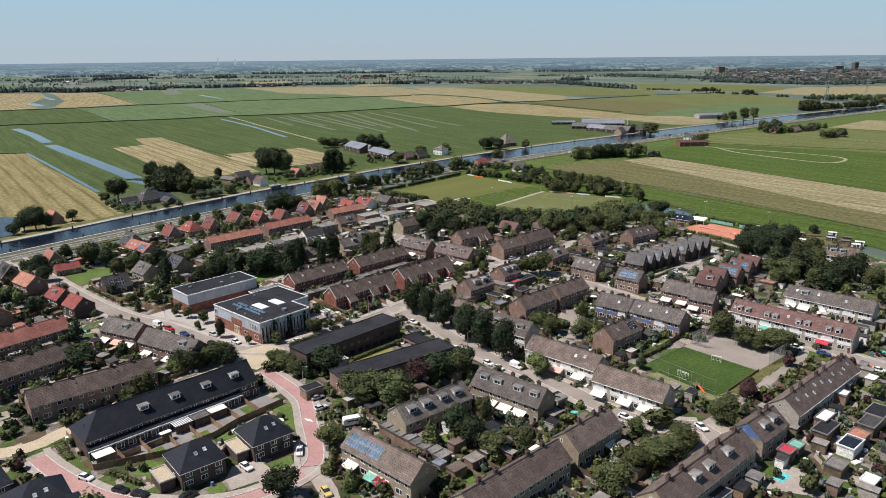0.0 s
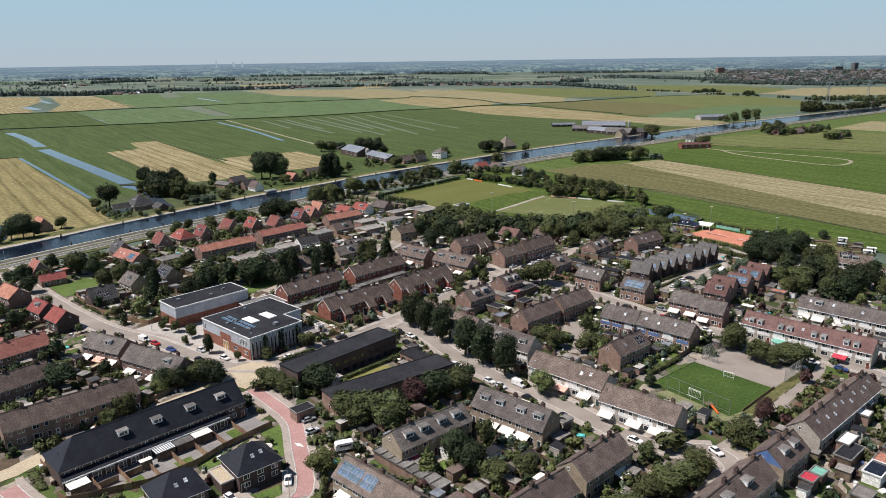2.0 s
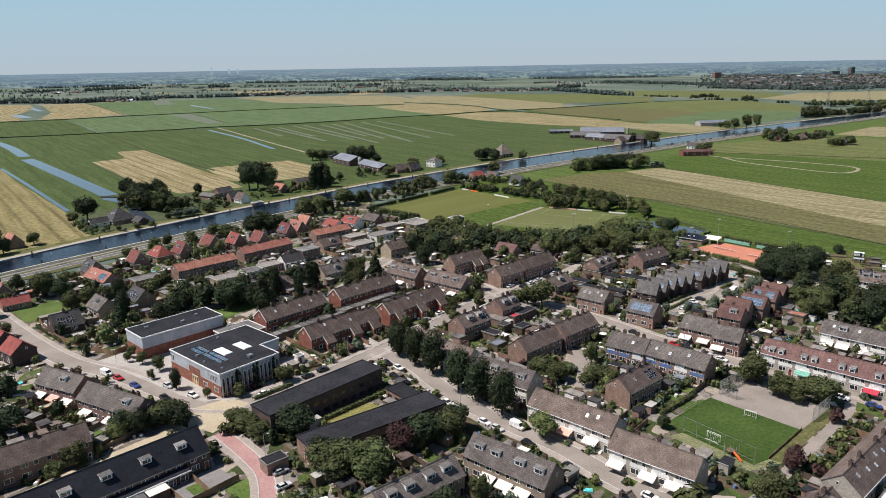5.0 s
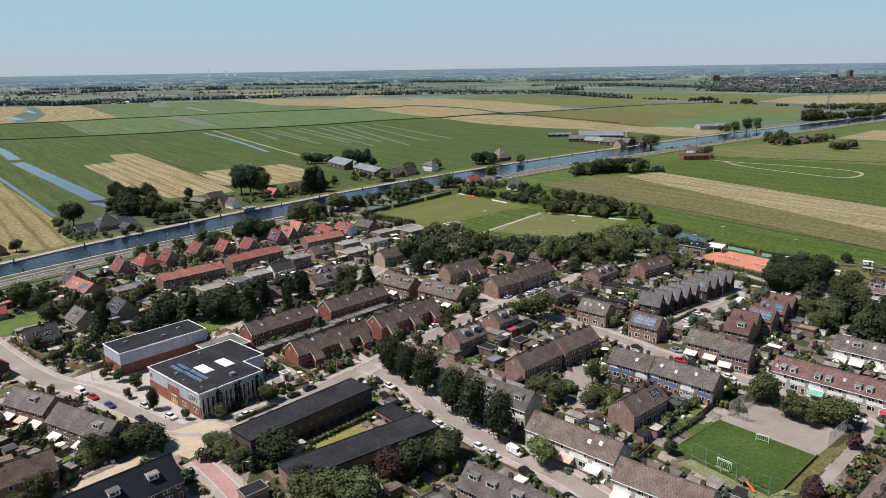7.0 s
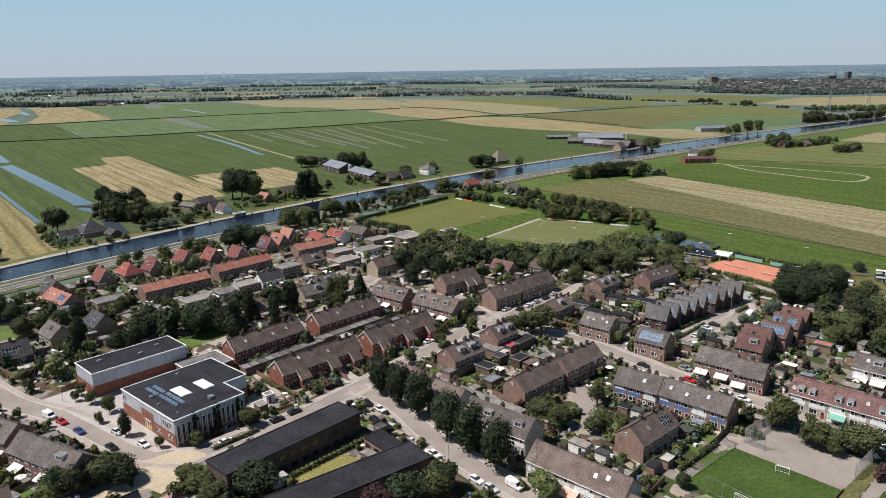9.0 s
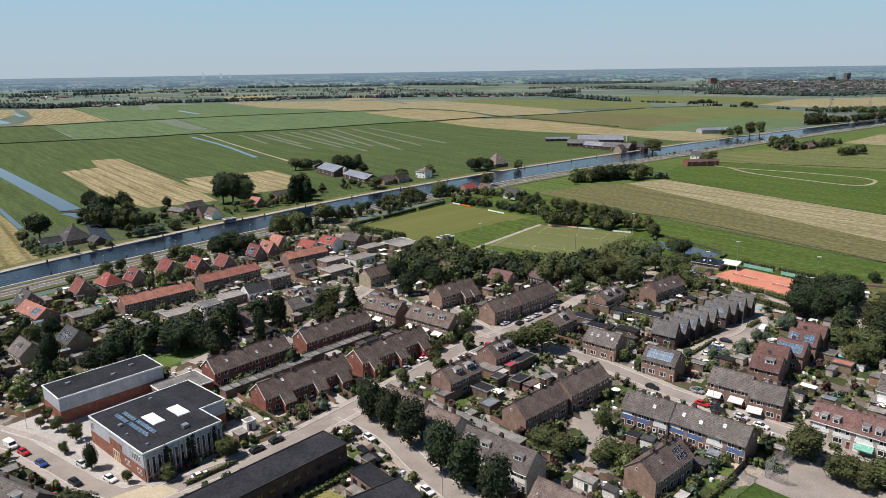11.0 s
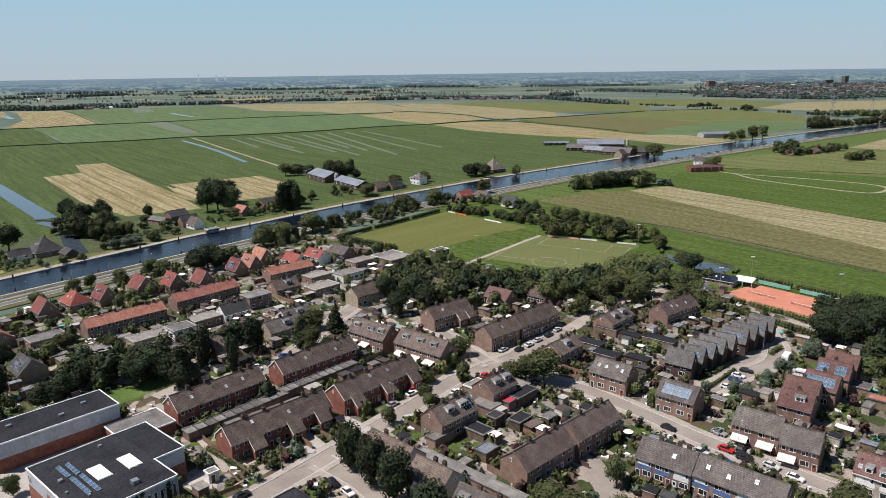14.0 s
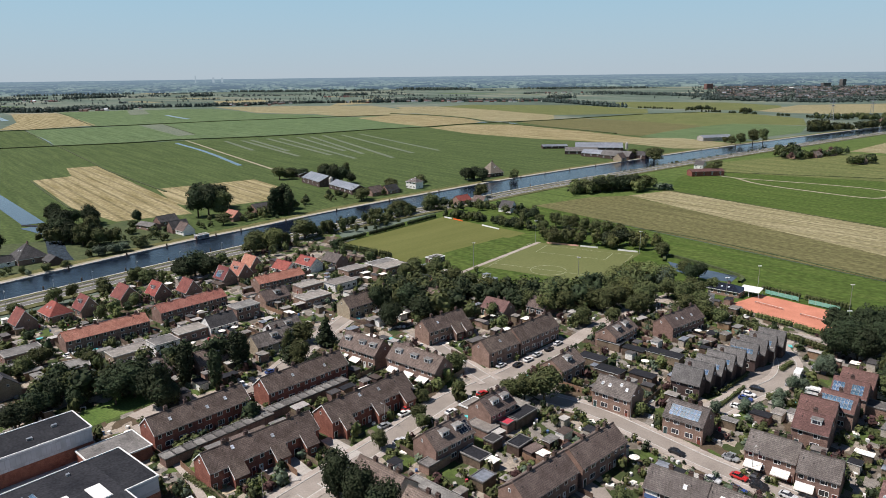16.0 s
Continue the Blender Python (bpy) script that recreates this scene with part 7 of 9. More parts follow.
def tree(x, y, hgt, wid=None, kind="round", key="leaf_mid", z=0.0, clear=0.0):
    """Plants a tree or shrub; hgt and wid in metres."""
    default = {"round": 0.92, "oval": 0.62, "column": 0.36, "conifer": 0.5, "shrub": 1.1}[kind]
    wid = wid or hgt * default
    var = pick.randrange(3 if kind in ("round", "shrub") else 2)
    k = (kind, key, var)
    base = {"round": 9.2, "oval": 7.9, "column": 3.2, "conifer": 5.0, "shrub": 13.0}[kind]
    m = pose(x, y, z, 0, 0, pick.uniform(0, 360)) @ Matrix.Diagonal((wid / base, wid / base, hgt / 10, 1))
    if k not in TREE_PROTO:
        rng = random.Random(str(k))
        lab = TREE_LABEL[kind] % LEAF_WORD[key]
        if kind == "shrub":
            o = new("shrub", crown(kind, rng, key))
            tagged(o, lab, "shrub", "garden shrubs")
        else:
            o = thing("tree", Matrix.Identity(4), lab, "tree", "village trees")
            shared("trunk", trunk_mesh(10, 0.3, rng), o, Matrix.Identity(4))
            shared("crown", crown(kind, rng, key), o, Matrix.Identity(4))
        TREE_PROTO[k] = o
        o.matrix_basis = m
        return o
    o = TREE_PROTO[k]
    c = o.copy()
    scene.collection.objects.link(c)
    c.matrix_basis = m
    for part_ in o.children:
        p2 = part_.copy()
        scene.collection.objects.link(p2)
        p2.parent = c
    return c


def hedge(x0, y0, x1, y1, w=1.2, h=1.8, key="leaf_mid", label="clipped green garden hedge"):
    """A clipped hedge between two points: a soft block covered with leaf clumps."""
    a, b = Vector((x0, y0)), Vector((x1, y1))
    L = (b - a).length
    rng = random.Random(int(L * 100 + x0 * 7))
    me = Mesh()
    n = max(1, int(L / 1.4))
    lobes = [(((i + 0.5) * L / n, 0, h * 0.5), (L / n * 0.75, w * 0.55, h * 0.55)) for i in range(n)]
    leaf_cloud(me, rng, lobes, int(L * 18), 0.25, key, 3, 6)
    o = me.made("hedge", None, "", pose(x0, y0, 0, 0, 0, math.degrees(math.atan2(y1 - y0, x1 - x0))))
    return tagged(o, label, "hedge", "garden hedges")


def belt(name, label, pts, n, h0, h1, wide=12, seed=3, key="leaf_thin_haze"):
    """Far tree belts: many small uneven crowns joined, too far to tell apart."""
    rng = random.Random(seed)
    me = Mesh()
    lines = [smooth_line(k, 20) for k in (pts if isinstance(pts[0], list) else [pts])]
    slot = me.slot(key)
    for _ in range(int(n * 1.7)):
        line = rng.choice(lines)
        p = line[rng.randrange(len(line))]
        x, y = p.x + rng.gauss(0, wide), p.y + rng.gauss(0, wide)
        h = rng.uniform(h0, h1)
        r = h * rng.uniform(0.28, 0.5)
        base = len(me.v)
        segs = 6
        for z, q in ((0, .95), (h * .4, 1.1), (h * .75, .8), (h, .25)):
            for j in range(segs):
                a = 2 * math.pi * j / segs + z
                k = q * r * rng.uniform(.75, 1.2)
                me.v.append((x + k * math.cos(a), y + k * math.sin(a), z * rng.uniform(.93, 1.07) - 0.3))
        for i in range(3):
            for j in range(segs):
                a, b = base + i * segs + j, base + i * segs + (j + 1) % segs
                me.f.append((a, b, b + segs, a + segs))
                me.m.append(slot)
    return tagged(me.made(name), label, "trees", "", "stuff")

# trees and shrubs where they stand
for x, y, h, w in ((-96, 188, 6, 6), (-93, 193, 8, 8), (-78, 216, 8, 11), (-87, 212, 7, 8), (-149, 323, 10, 9), (-155, 319, 9, 9), (-144, 328, 9, 9), (-101, 319, 11, 9.4), (-177, 338, 12, 10.9), (-132, 278, 5, 6), (-36, 365, 9, 10), (-28, 187, 10, 10), (-22, 188, 10, 11), (-15, 188, 10, 11), (4, 203, 10, 10), (-17, 184, 8, 10), (-25, 184, 8, 9), (47, 310, 12, 14), (41, 311, 9, 10), (37, 311, 8, 9),):
    tree(x, y, h, w, "round", "leaf_mid")
for x, y, h, w in ((102, 233, 10, 11), (116, 218, 9, 12), (110, 220, 8, 9), (106, 223, 8, 9), (171, 292, 12, 11), (189, 283, 11, 11), (156, 291, 9, 9), (51, 164.5, 5.5, 6), (77.5, 170.5, 9, 9.5), (62, 159, 7, 9), (57, 154, 7, 9), (51, 150, 7, 10), (46, 148, 7, 9), (38, 139, 9, 11), (10, 172, 9, 6), (19, 158, 7, 8), (11, 156, 7, 9), (-128, 340, 8, 9), (-126, 348, 8, 9),):
    tree(x, y, h, w, "round", "leaf_mid")
for x, y, h, w in ((-108, 347, 7, 8), (-34, 344, 10, 9), (-23, 328, 8, 7), (22, 334, 7, 7), (-3, 284, 6, 5.5), (9, 294, 5.5, 5), (-165, 404, 7, 8), (-156, 419, 9, 9), (-152, 428, 8, 7), (-140, 434, 9, 9), (-132, 450, 9, 10), (-123, 444, 10, 10), (-86, 507, 13.44, 15.4), (-251, 615, 13.44, 15.4), (-261, 431, 10, 11),):
    tree(x, y, h, w, "round", "leaf_mid")
for x, y, h, w in ((-236, 441, 8, 9), (-158, 528, 7.84, 11.2), (-97, 629, 15.68, 14), (-125, 590, 8.96, 12.6), (-81, 524, 10.08, 14), (-62, 543, 13.44, 19.6), (-89, 524, 11.2, 14), (-20, 583, 12.32, 12.6), (-5, 615, 12.32, 16.8), (19, 634, 13.44, 16.8), (61, 679, 12.32, 14), (-83, 809, 15.68, 16.8), (-74, 812, 14.56, 15.4), (-126, 804, 13.44, 16.8), (-117, 806, 11.2, 14), (-35, 683, 10.08, 12.6), (-14, 727, 11.2, 14), (13, 749, 11.2, 12.6), (104, 786, 10.08, 8.4),):
    tree(x, y, h, w, "round", "leaf_mid")
for x, y, h, w in ((153, 692, 11.2, 14), (206, 706, 13.44, 15.4), (320, 822, 10.08, 11.2), (290, 929, 13.44, 16.8), (269, 943, 10.08, 12.6), (441, 1081, 10, 10), (444, 1066, 14, 13), (455, 1064, 17, 16), (479, 1078, 21, 18), (500, 1091, 20, 16), (143, 447, 8, 8), (144, 481, 9, 8), (107, 398, 11, 13),):
    tree(x, y, h, w, "round", "leaf_mid")
for x, y, h, w in ((130, 400, 10, 10), (120, 384, 10, 11), (126, 380, 10, 10), (111, 373, 9, 9), (129, 371, 8, 8), (87, 392, 11, 11), (82, 396, 11, 10), (71, 393, 11, 10), (55, 397, 10, 10), (48, 412, 11, 10), (32, 423, 11, 11), (25, 433, 11, 11), (17, 448, 10, 10), (7, 451, 11, 12), (2, 444, 10, 10), (74, 376, 9, 9), (86, 372, 9, 9), (89, 547, 9, 9), (100, 560, 11, 10), (105, 555, 10, 10),):
    tree(x, y, h, w, "round", "leaf_mid")
for x, y, h, w in ((110, 553, 11, 10), (114, 540, 11, 10), (120, 536, 11, 10), (126, 530, 11, 10), (131, 521, 11, 10), (134, 509, 10, 10), (80, 573, 10, 7), (90, 565, 9, 8), (-108, 266, 5, 4), (-102, 260, 5, 4.5), (-94, 254, 6, 5), (-94, 247, 4, 3), (-71, 232, 4, 3), (-108, 262, 4, 3), (-49, 243, 6, 7), (-61, 233, 5, 5), (-57, 214, 6, 8), (-53, 210, 6, 8), (-49, 206, 6, 8), (36, 242, 7, 9),):
    tree(x, y, h, w, "round", "leaf_mid")
for x, y, h, w in ((40, 238, 7, 9), (51, 233, 9, 10), (55, 231, 8, 9), (54, 249, 9, 6), (36, 241, 8, 10), (40, 238, 7, 8), (-36, 674, 11.2, 15.4), (-14, 719, 10.08, 15.4), (-135, 623, 20.16, 18.2), (279, 898, 15.68, 25.2), (264, 932, 11.2, 16.8), (299, 787, 13.44, 15.4), (102, 775, 10.08, 11.2), (160, 300, 11, 9), (150, 288, 9, 8), (145, 416, 7, 8), (127, 402, 8, 9), (130, 394, 8, 9), (143, 480, 9, 9), (-167, 289, 7, 8),):
    tree(x, y, h, w, "round", "leaf_mid")
for x, y, h, w in ((-109, 176, 3.5, 5), (-106, 177, 3.5, 5), (59, 169, 6, 10), (85, 138, 5, 7), (21, 311, 5, 6), (8, 312, 5, 6), (-58, 210, 4, 7),):
    tree(x, y, h, w, "shrub", "leaf_mid")
for x, y, h, w in ((-122, 213, 10, 12), (-140, 335, 9, 7.8), (-108, 324, 12, 10.1), (-81, 324, 13, 9.4), (-196, 327, 10, 8.6), (-194, 348, 9, 7.8), (-168, 336, 10, 8.6), (-39, 208, 10, 13), (-4, 200, 10, 11), (171, 306, 13, 12), (173, 284, 13, 12), (188, 294, 14, 13), (185, 298, 12, 12), (2, 165, 10, 10), (6, 161, 9, 9), (-40, 139, 9, 10), (-83, 321, 13, 14), (-74, 315, 13, 12), (-70, 312, 11, 11), (-87, 316, 12, 12),):
    tree(x, y, h, w, "round", "leaf_dark")
for x, y, h, w in ((-107.5, 180.6, 2.6, 3.4), (-111.5, 178.4, 2.2, 2.8), (-120.6, 170.6, 3, 4), (-122, 168.4, 2.4, 3), (-103, 187, 2, 2.6), (-99.8, 189, 1.8, 2.2), (-120.5, 177, 3, 4.5), (-115.5, 174, 2.6, 4), (-126, 182, 4, 6), (-124, 175, 3, 5)):
    tree(x, y, h, w, "shrub", "leaf_dark")
for x, y, h, w in ((-251, 609, 13, 10), (-228, 592, 14, 13), (-222, 604, 15, 14), (-216, 596, 13, 12), (-210, 545, 12, 11), (-197, 553, 11, 11), (-203, 562, 12, 12), (-189, 604, 10, 8), (-31, 195, 7, 8), (-25, 192.5, 8, 9), (-16, 191.5, 7, 8), (0, 202, 9, 9), (6, 208, 9, 9), (-41, 211, 8, 9),
                   (64.5, 206, 4.5, 4.5), (-89, 211, 8, 7), (-84, 211.5, 8, 8)):
    tree(x, y, h, w, "round", "leaf_dark")
for x, y, h, w in ((-179, 507, 5, 6), (-174, 512, 5, 6), (-168, 519, 5, 6), (-159, 529, 6, 8), (-186, 556, 5, 8), (-178, 566, 5, 9), (-166, 571, 5, 8), (-196, 540, 5, 8), (-185, 585, 6, 8), (-158, 556, 5, 7), (-150, 545, 5, 7), (-188, 530, 5, 8)):
    tree(x, y, h, w, "shrub", "leaf_mid")
for x, y, h, w in ((-24, 330, 9, 6), (-38, 347, 13, 6), (7.8, 299, 6, 6), (20.5, 314, 7, 5.5), (9, 312, 4.5, 5.5), (20, 333, 8, 7)):
    tree(x, y, h, w, "round", "leaf_mid")
for x, y, h, w in ((-106, 318, 11, 12), (-107, 308, 10, 11), (-109, 300, 10, 12), (-60, 347, 9, 8), (-27, 335, 9, 8), (-105, 459, 15, 18), (-109, 453, 13, 14), (-97, 458, 13, 14), (-259, 437, 12, 16), (-161, 666, 20.16, 25.2), (-149, 656, 20.16, 23.8), (-141, 644, 16.8, 19.6), (56, 783, 12.32, 14), (65, 784, 13.44, 15.4), (71, 766, 13.44, 12.6), (165, 696, 14.56, 16.8), (176, 700, 14.56, 16.8), (187, 703, 14.56, 16.8),):
    tree(x, y, h, w, "round", "leaf_dark")
for x, y, h, w in ((198, 707, 14.56, 16.8), (-2, 409, 13, 14), (5, 397, 14, 15), (10, 384, 13, 13), (-9, 400, 12, 11), (-3, 380, 12, 12), (-77, 216, 8, 12), (-74, 215, 7, 10), (-81, 215, 7, 9), (-80, 794, 16.8, 16.8), (-69, 775, 19.04, 16.8), (-61, 774, 17.92, 16.8), (-53, 770, 11.2, 12.6), (-118, 824, 10.08, 19.6), (-106, 822, 8.96, 16.8), (-151, 620, 23.52, 19.6), (-144, 622, 24.64, 21), (58, 773, 13.44, 14), (64, 778, 13.44, 14),):
    tree(x, y, h, w, "round", "leaf_dark")
for x, y, h, w in ((73, 791, 11.2, 12.6), (168, 356, 13, 13), (171, 348, 13, 12), (184, 354, 11, 10), (158, 341, 11, 10), (162, 334, 11, 11), (168, 334, 12, 10), (175, 284, 14, 12), (167, 278, 12, 11), (214, 379, 6, 6), (141, 433, 10, 9), (146, 435, 10, 9), (-178, 341, 12, 13), (-202, 312, 9, 9), (-198, 321, 9, 10), (-186, 312, 9, 9), (-183, 280, 8, 9), (-167, 268, 8, 8),):
    tree(x, y, h, w, "round", "leaf_dark")
for x, y, h, w in ((-89, 209, 6, 7), (30, 203, 8, 9), (-32, 162, 7, 9), (-78, 516, 13.44, 15.4), (-78, 526, 11.2, 14), (101, 423, 12, 14), (111, 429, 13, 15), (118, 425, 13, 15), (102, 408, 11, 13), (62, 390, 10, 10), (40, 417, 11, 11), (150, 292, 7, 7), (109, 424, 13, 15), (118, 426, 13, 15), (124, 423, 12, 14),):
    tree(x, y, h, w, "round", "leaf_light")
for x, y, h, w in ((-123, 294, 14, 7), (-27, 362, 13, 7), (-37, 346, 13, 7), (161, 313, 15, 10), (162, 297, 18, 12), (165, 294, 15, 10), (164, 280, 15, 11),):
    tree(x, y, h, w, "conifer", "leaf_dark")
for x, y, h, w in ((-62.8, 236.4, 8.5, 3.0), (-58, 241.5, 8.5, 3.0), (-53.5, 246.5, 8, 2.8), (-69, 327.6, 15, 5), (-58, 324.5, 14.5, 5), (-70.5, 312, 16, 5.5), (-71, 337, 13, 5), (-95, 623, 21, 10), (-91, 627, 22, 10), (-86, 624, 19, 9), (-97, 620, 16, 8), (-55, 342, 14, 6.5),):
    tree(x, y, h, w, "column", "leaf_dark")
for x, y, h, w in ((-9, 197, 10, 10), (89.3, 182.2, 8, 6.5),):
    tree(x, y, h, w, "round", "leaf_purple")
for x, y, h, w in ((114, 206, 5, 5),):
    tree(x, y, h, w, "shrub", "leaf_purple")
for x, y, h, w in ((-5, 160, 9, 6),):
    tree(x, y, h, w, "conifer", "leaf_light")
for x, y, h, w in ((-54, 344, 13, 7), (-92, 644, 21, 14), (-83, 239, 8, 4.5), (-128, 308, 13, 8), (-141, 334, 10, 7),):
    tree(x, y, h, w, "oval", "leaf_dark")
for x, y, h, w in ((17, 325, 6, 7), (14, 320, 5, 6),):
    tree(x, y, h, w, "shrub", "leaf_light")
for x, y, h, w in ((115, 298, 5, 5), (130, 311, 5, 5), (108, 296, 5, 5), (145, 323, 6, 6), (-175, 509, 6.72, 9.8), (-169, 513, 6.72, 9.8), (-165, 518, 6.72, 9.8), (123, 421, 12, 13),):
    tree(x, y, h, w, "round", "leaf_grey")
for x, y, h, w in ((-74, 521, 9, 5), (-70, 522, 9, 5), (-69, 523, 8, 4), (-64, 522, 8, 4), (-52, 555, 9, 5), (-47, 555, 9, 5), (-40, 560, 9, 5),):
    tree(x, y, h, w, "column", "leaf_mid")
for x, y, h, w in ((-62, 820, 15, 9), (-156, 321, 9, 6), (-150, 324, 9, 6), (-144, 326, 9, 6.5),):
    tree(x, y, h, w, "oval", "leaf_mid")
for x, y, h, w in ((218, 702, 6.72, 12.6), (224, 701, 6.72, 12.6),):
    tree(x, y, h, w, "shrub", "leaf_grey")

# dark trees between the tennis courts and the allotments
for x, y, h, w in ((155, 336, 14, 12), (162, 341, 15, 13), (164, 333, 13, 11), (172, 338, 15, 13), (180, 343, 14, 12), (187, 351, 13, 11), (177, 353, 15, 12), (188, 358, 12, 11)):
    tree(x, y, h, w, "round", "leaf_dark")
for x, y, h, w in ((152, 303, 9, 9), (162, 315, 12, 10), (158, 293, 12, 10), (168, 295, 14, 11), (163, 281, 12, 10), (192, 336, 9, 9)):
    tree(x, y, h, w, "round", "leaf_mid")
for x, y, h, w in ((174, 318, 14, 10), (183, 324, 14, 10), (178, 309, 13, 10)):
    tree(x, y, h, w, "oval", "leaf_mid")
for x, y, h, w in ((159, 305, 8, 8), (166, 309, 7, 8), (176, 295, 8, 8)):
    tree(x, y, h, w, "round", "leaf_light")
for x, y, h in ((105, 298, 5.5), (118, 303, 6), (127, 312, 6), (143, 324, 7), (148, 327, 6), (96, 298, 5)):
    tree(x, y, h, h * 0.8, "round", "leaf_grey")
for x, y, h, w in ((100, 385, 11, 12), (93, 396, 12, 13), (121, 408, 10, 11), (125, 400, 11, 11), (124, 421, 9, 11), (134, 416, 8, 9), (134, 407, 9, 9)):
    tree(x, y, h, w, "round", "leaf_mid")
for x, y, h, w in ((-252, 414, 12, 12), (-246, 416, 14, 13), (-242, 420, 11, 11), (-260, 432, 10, 11), (-253, 404, 8, 9)):
    tree(x, y, h, w, "round", "leaf_dark")
for x, y, h, w in ((-235, 508, 18, 17), (-228, 577, 17, 15), (-214, 548, 18, 17), (-205, 541, 16, 13), (-222, 562, 18, 17)):
    tree(x, y, h, w, "round", "leaf_dark")
for x, y, h, w in ((-195, 534, 15, 13), (-186, 535, 12, 11), (-200, 560, 15, 14), (-241, 500, 8, 9), (-190, 480, 4, 6), (-183, 486, 4, 6)):
    tree(x, y, h, w, "round", "leaf_mid")
tree(-243, 600, 17, 10, "oval", "leaf_dark")
barn(-219, 489, 47, 12, 6, 2.8, 5.5, "roof_dark", "render_white", "low white wing of a farmhouse")
barn(-193, 493, -43, 10, 7, 2.6, 5.0, "roof_dark", "brick_dark", "dark shed beside the farmhouse")
flat("farm_garden", [(-261, 539), (-217, 477), (-210, 464), (-175, 503), (-155, 528), (-131, 545), (-160, 590), (-200, 610), (-226, 553), (-240, 545)], "field_dark", 0.005, "dark garden grass round the canal farms")
flat("inlet", [(-420, 470), (-281, 454), (-264, 432), (-256, 416), (-254, 404), (-264, 390), (-330, 318)], "water", 0.02, "dark water inlet beside the canal")
LATER.extend(((131, 396, 137, 374, 3.4, 3.0), (137, 374, 152, 350, 3.4, 3.0), (152, 350, 157, 340, 3.0, 2.8), (101, 317, 111, 325, 1.4, 1.4), (99, 302, 113, 315, 1.2, 1.3), (131, 327, 138, 333, 2.4, 1.6)))
# dark street trees
for x, y, h in ((-12, 262, 14), (-6, 254, 14.5), (0, 246, 15.5), (8, 233, 15.5), (13.5, 225, 15.5), (20, 216, 15.5)):
    tree(x, y, h, h * 0.68, "oval", "leaf_dark")
# woods round the far farms, and belts of trees in the polder
copse("garden trees behind the farmhouse", [(-232, 580), (-216, 550), (-202, 548), (-186, 540)], 34, 6, 12, 5, 46, ("leaf_mid", "leaf_dark", "leaf_mid"))
copse("low shrubs round the farmhouse by the ditch", [(-238, 497), (-224, 480), (-212, 470), (-192, 474)], 26, 2.5, 5, 3, 21, ("leaf_grey", "leaf_mid", "leaf_mid"))
copse("dense garden trees along the far bank", [(-190, 540), (-165, 560), (-140, 590), (-110, 610)], 34, 2.5, 6, 8, 22, ("leaf_dark", "leaf_mid", "leaf_mid"))
copse("shrubs along the far bank", [(-120, 600), (-60, 690), (-10, 725)], 50, 3, 8, 9, 23)
copse("dark clump of trees by the canal road", [(140, 690), (175, 710), (205, 700)], 60, 8, 13, 6, 24)
copse("wood between the village and the pitches", [(-8, 418), (15, 419), (40, 410), (60, 404)], 62, 7, 12, 5, 51, ("leaf_mid", "leaf_dark", "leaf_dark"))
copse("wood between the village and the pitches", [(60, 404), (84, 410), (104, 418), (118, 428)], 58, 7, 12, 5, 52, ("leaf_mid", "leaf_dark", "leaf_mid"))
copse("wood behind the pale brick houses", [(-2, 408), (12, 400), (22, 388)], 22, 9, 14, 5, 53, ("leaf_dark", "leaf_mid"))
copse("trees behind the school gym", [(-104, 318), (-84, 334), (-62, 344)], 14, 8, 13, 3, 56, ("leaf_dark", "leaf_mid"))
copse("tree row behind the artificial pitch", [(88, 524), (110, 512), (140, 498)], 30, 7, 11, 4, 57)
copse("row of canal side trees", [(651, 1246), (710, 1262), (777, 1290), (847, 1336)], 62, 8, 15, 4, 25, ("leaf_dark", "leaf_mid"))
copse("tall trees at a canal side farm", [(664, 1258), (690, 1268)], 14, 15, 20, 7, 43, ("leaf_dark", "leaf_mid"))
copse("row of canal side trees", [(847, 1336), (960, 1420), (1100, 1530), (1300, 1690)], 70, 9, 17, 8, 44, ("leaf_dark", "leaf_mid"))
copse("farm trees near the canal", [(432, 912), (462, 948)], 16, 9, 17, 5, 26, ("leaf_dark", "leaf_mid"))
copse("garden trees of the canal farms", [(441, 893), (460, 904), (495, 922), (519, 938)], 34, 6, 11, 4, 42, ("leaf_dark", "leaf_mid", "leaf_purple"))
copse("garden trees of the canal farms", [(475, 842), (503, 851)], 18, 7, 11, 3, 45, ("leaf_mid", "leaf_dark"))
copse("shrubs along the pitch and canal road", [(-30, 565), (20, 630), (60, 640), (90, 600)], 70, 3, 6, 5, 28)
copse("tall shrubs between the pitch and the canal houses", [(30, 604), (48, 590), (66, 572), (84, 556)], 60, 3.5, 7, 2.5, 121, ("leaf_dark", "leaf_mid"))
copse("garden trees of the canal road houses", [(48, 640), (66, 628), (84, 604), (92, 590)], 40, 3, 8, 5, 122, ("leaf_dark", "leaf_mid"))
copse("low shrubs on the canal bank", [(222, 815), (310, 888), (410, 964), (590, 1096), (768, 1224)], 110, 1.2, 3, 1.5, 123, ("leaf_mid", "leaf_grey"))
copse("tree row along the canal road", [(-64, 545), (-40, 574), (-12, 602), (14, 626), (34, 642)], 34, 4, 9, 2.0, 124, ("leaf_dark", "leaf_mid"))
for i, (x0, y0, x1, y1, n) in enumerate(((623, 2052, 690, 1963, 14), (704, 1835, 745, 1795, 9), (752, 1766, 789, 1703, 7), (804, 1650, 825, 1621, 8), (825, 1576, 838, 1530, 6))):
    copse("avenue of small round trees in the polder", [(x0, y0), ((x0 + x1) / 2, (y0 + y1) / 2), (x1, y1)], n + 4, 6, 8, 1.0, 70 + i, ("leaf_dark",))
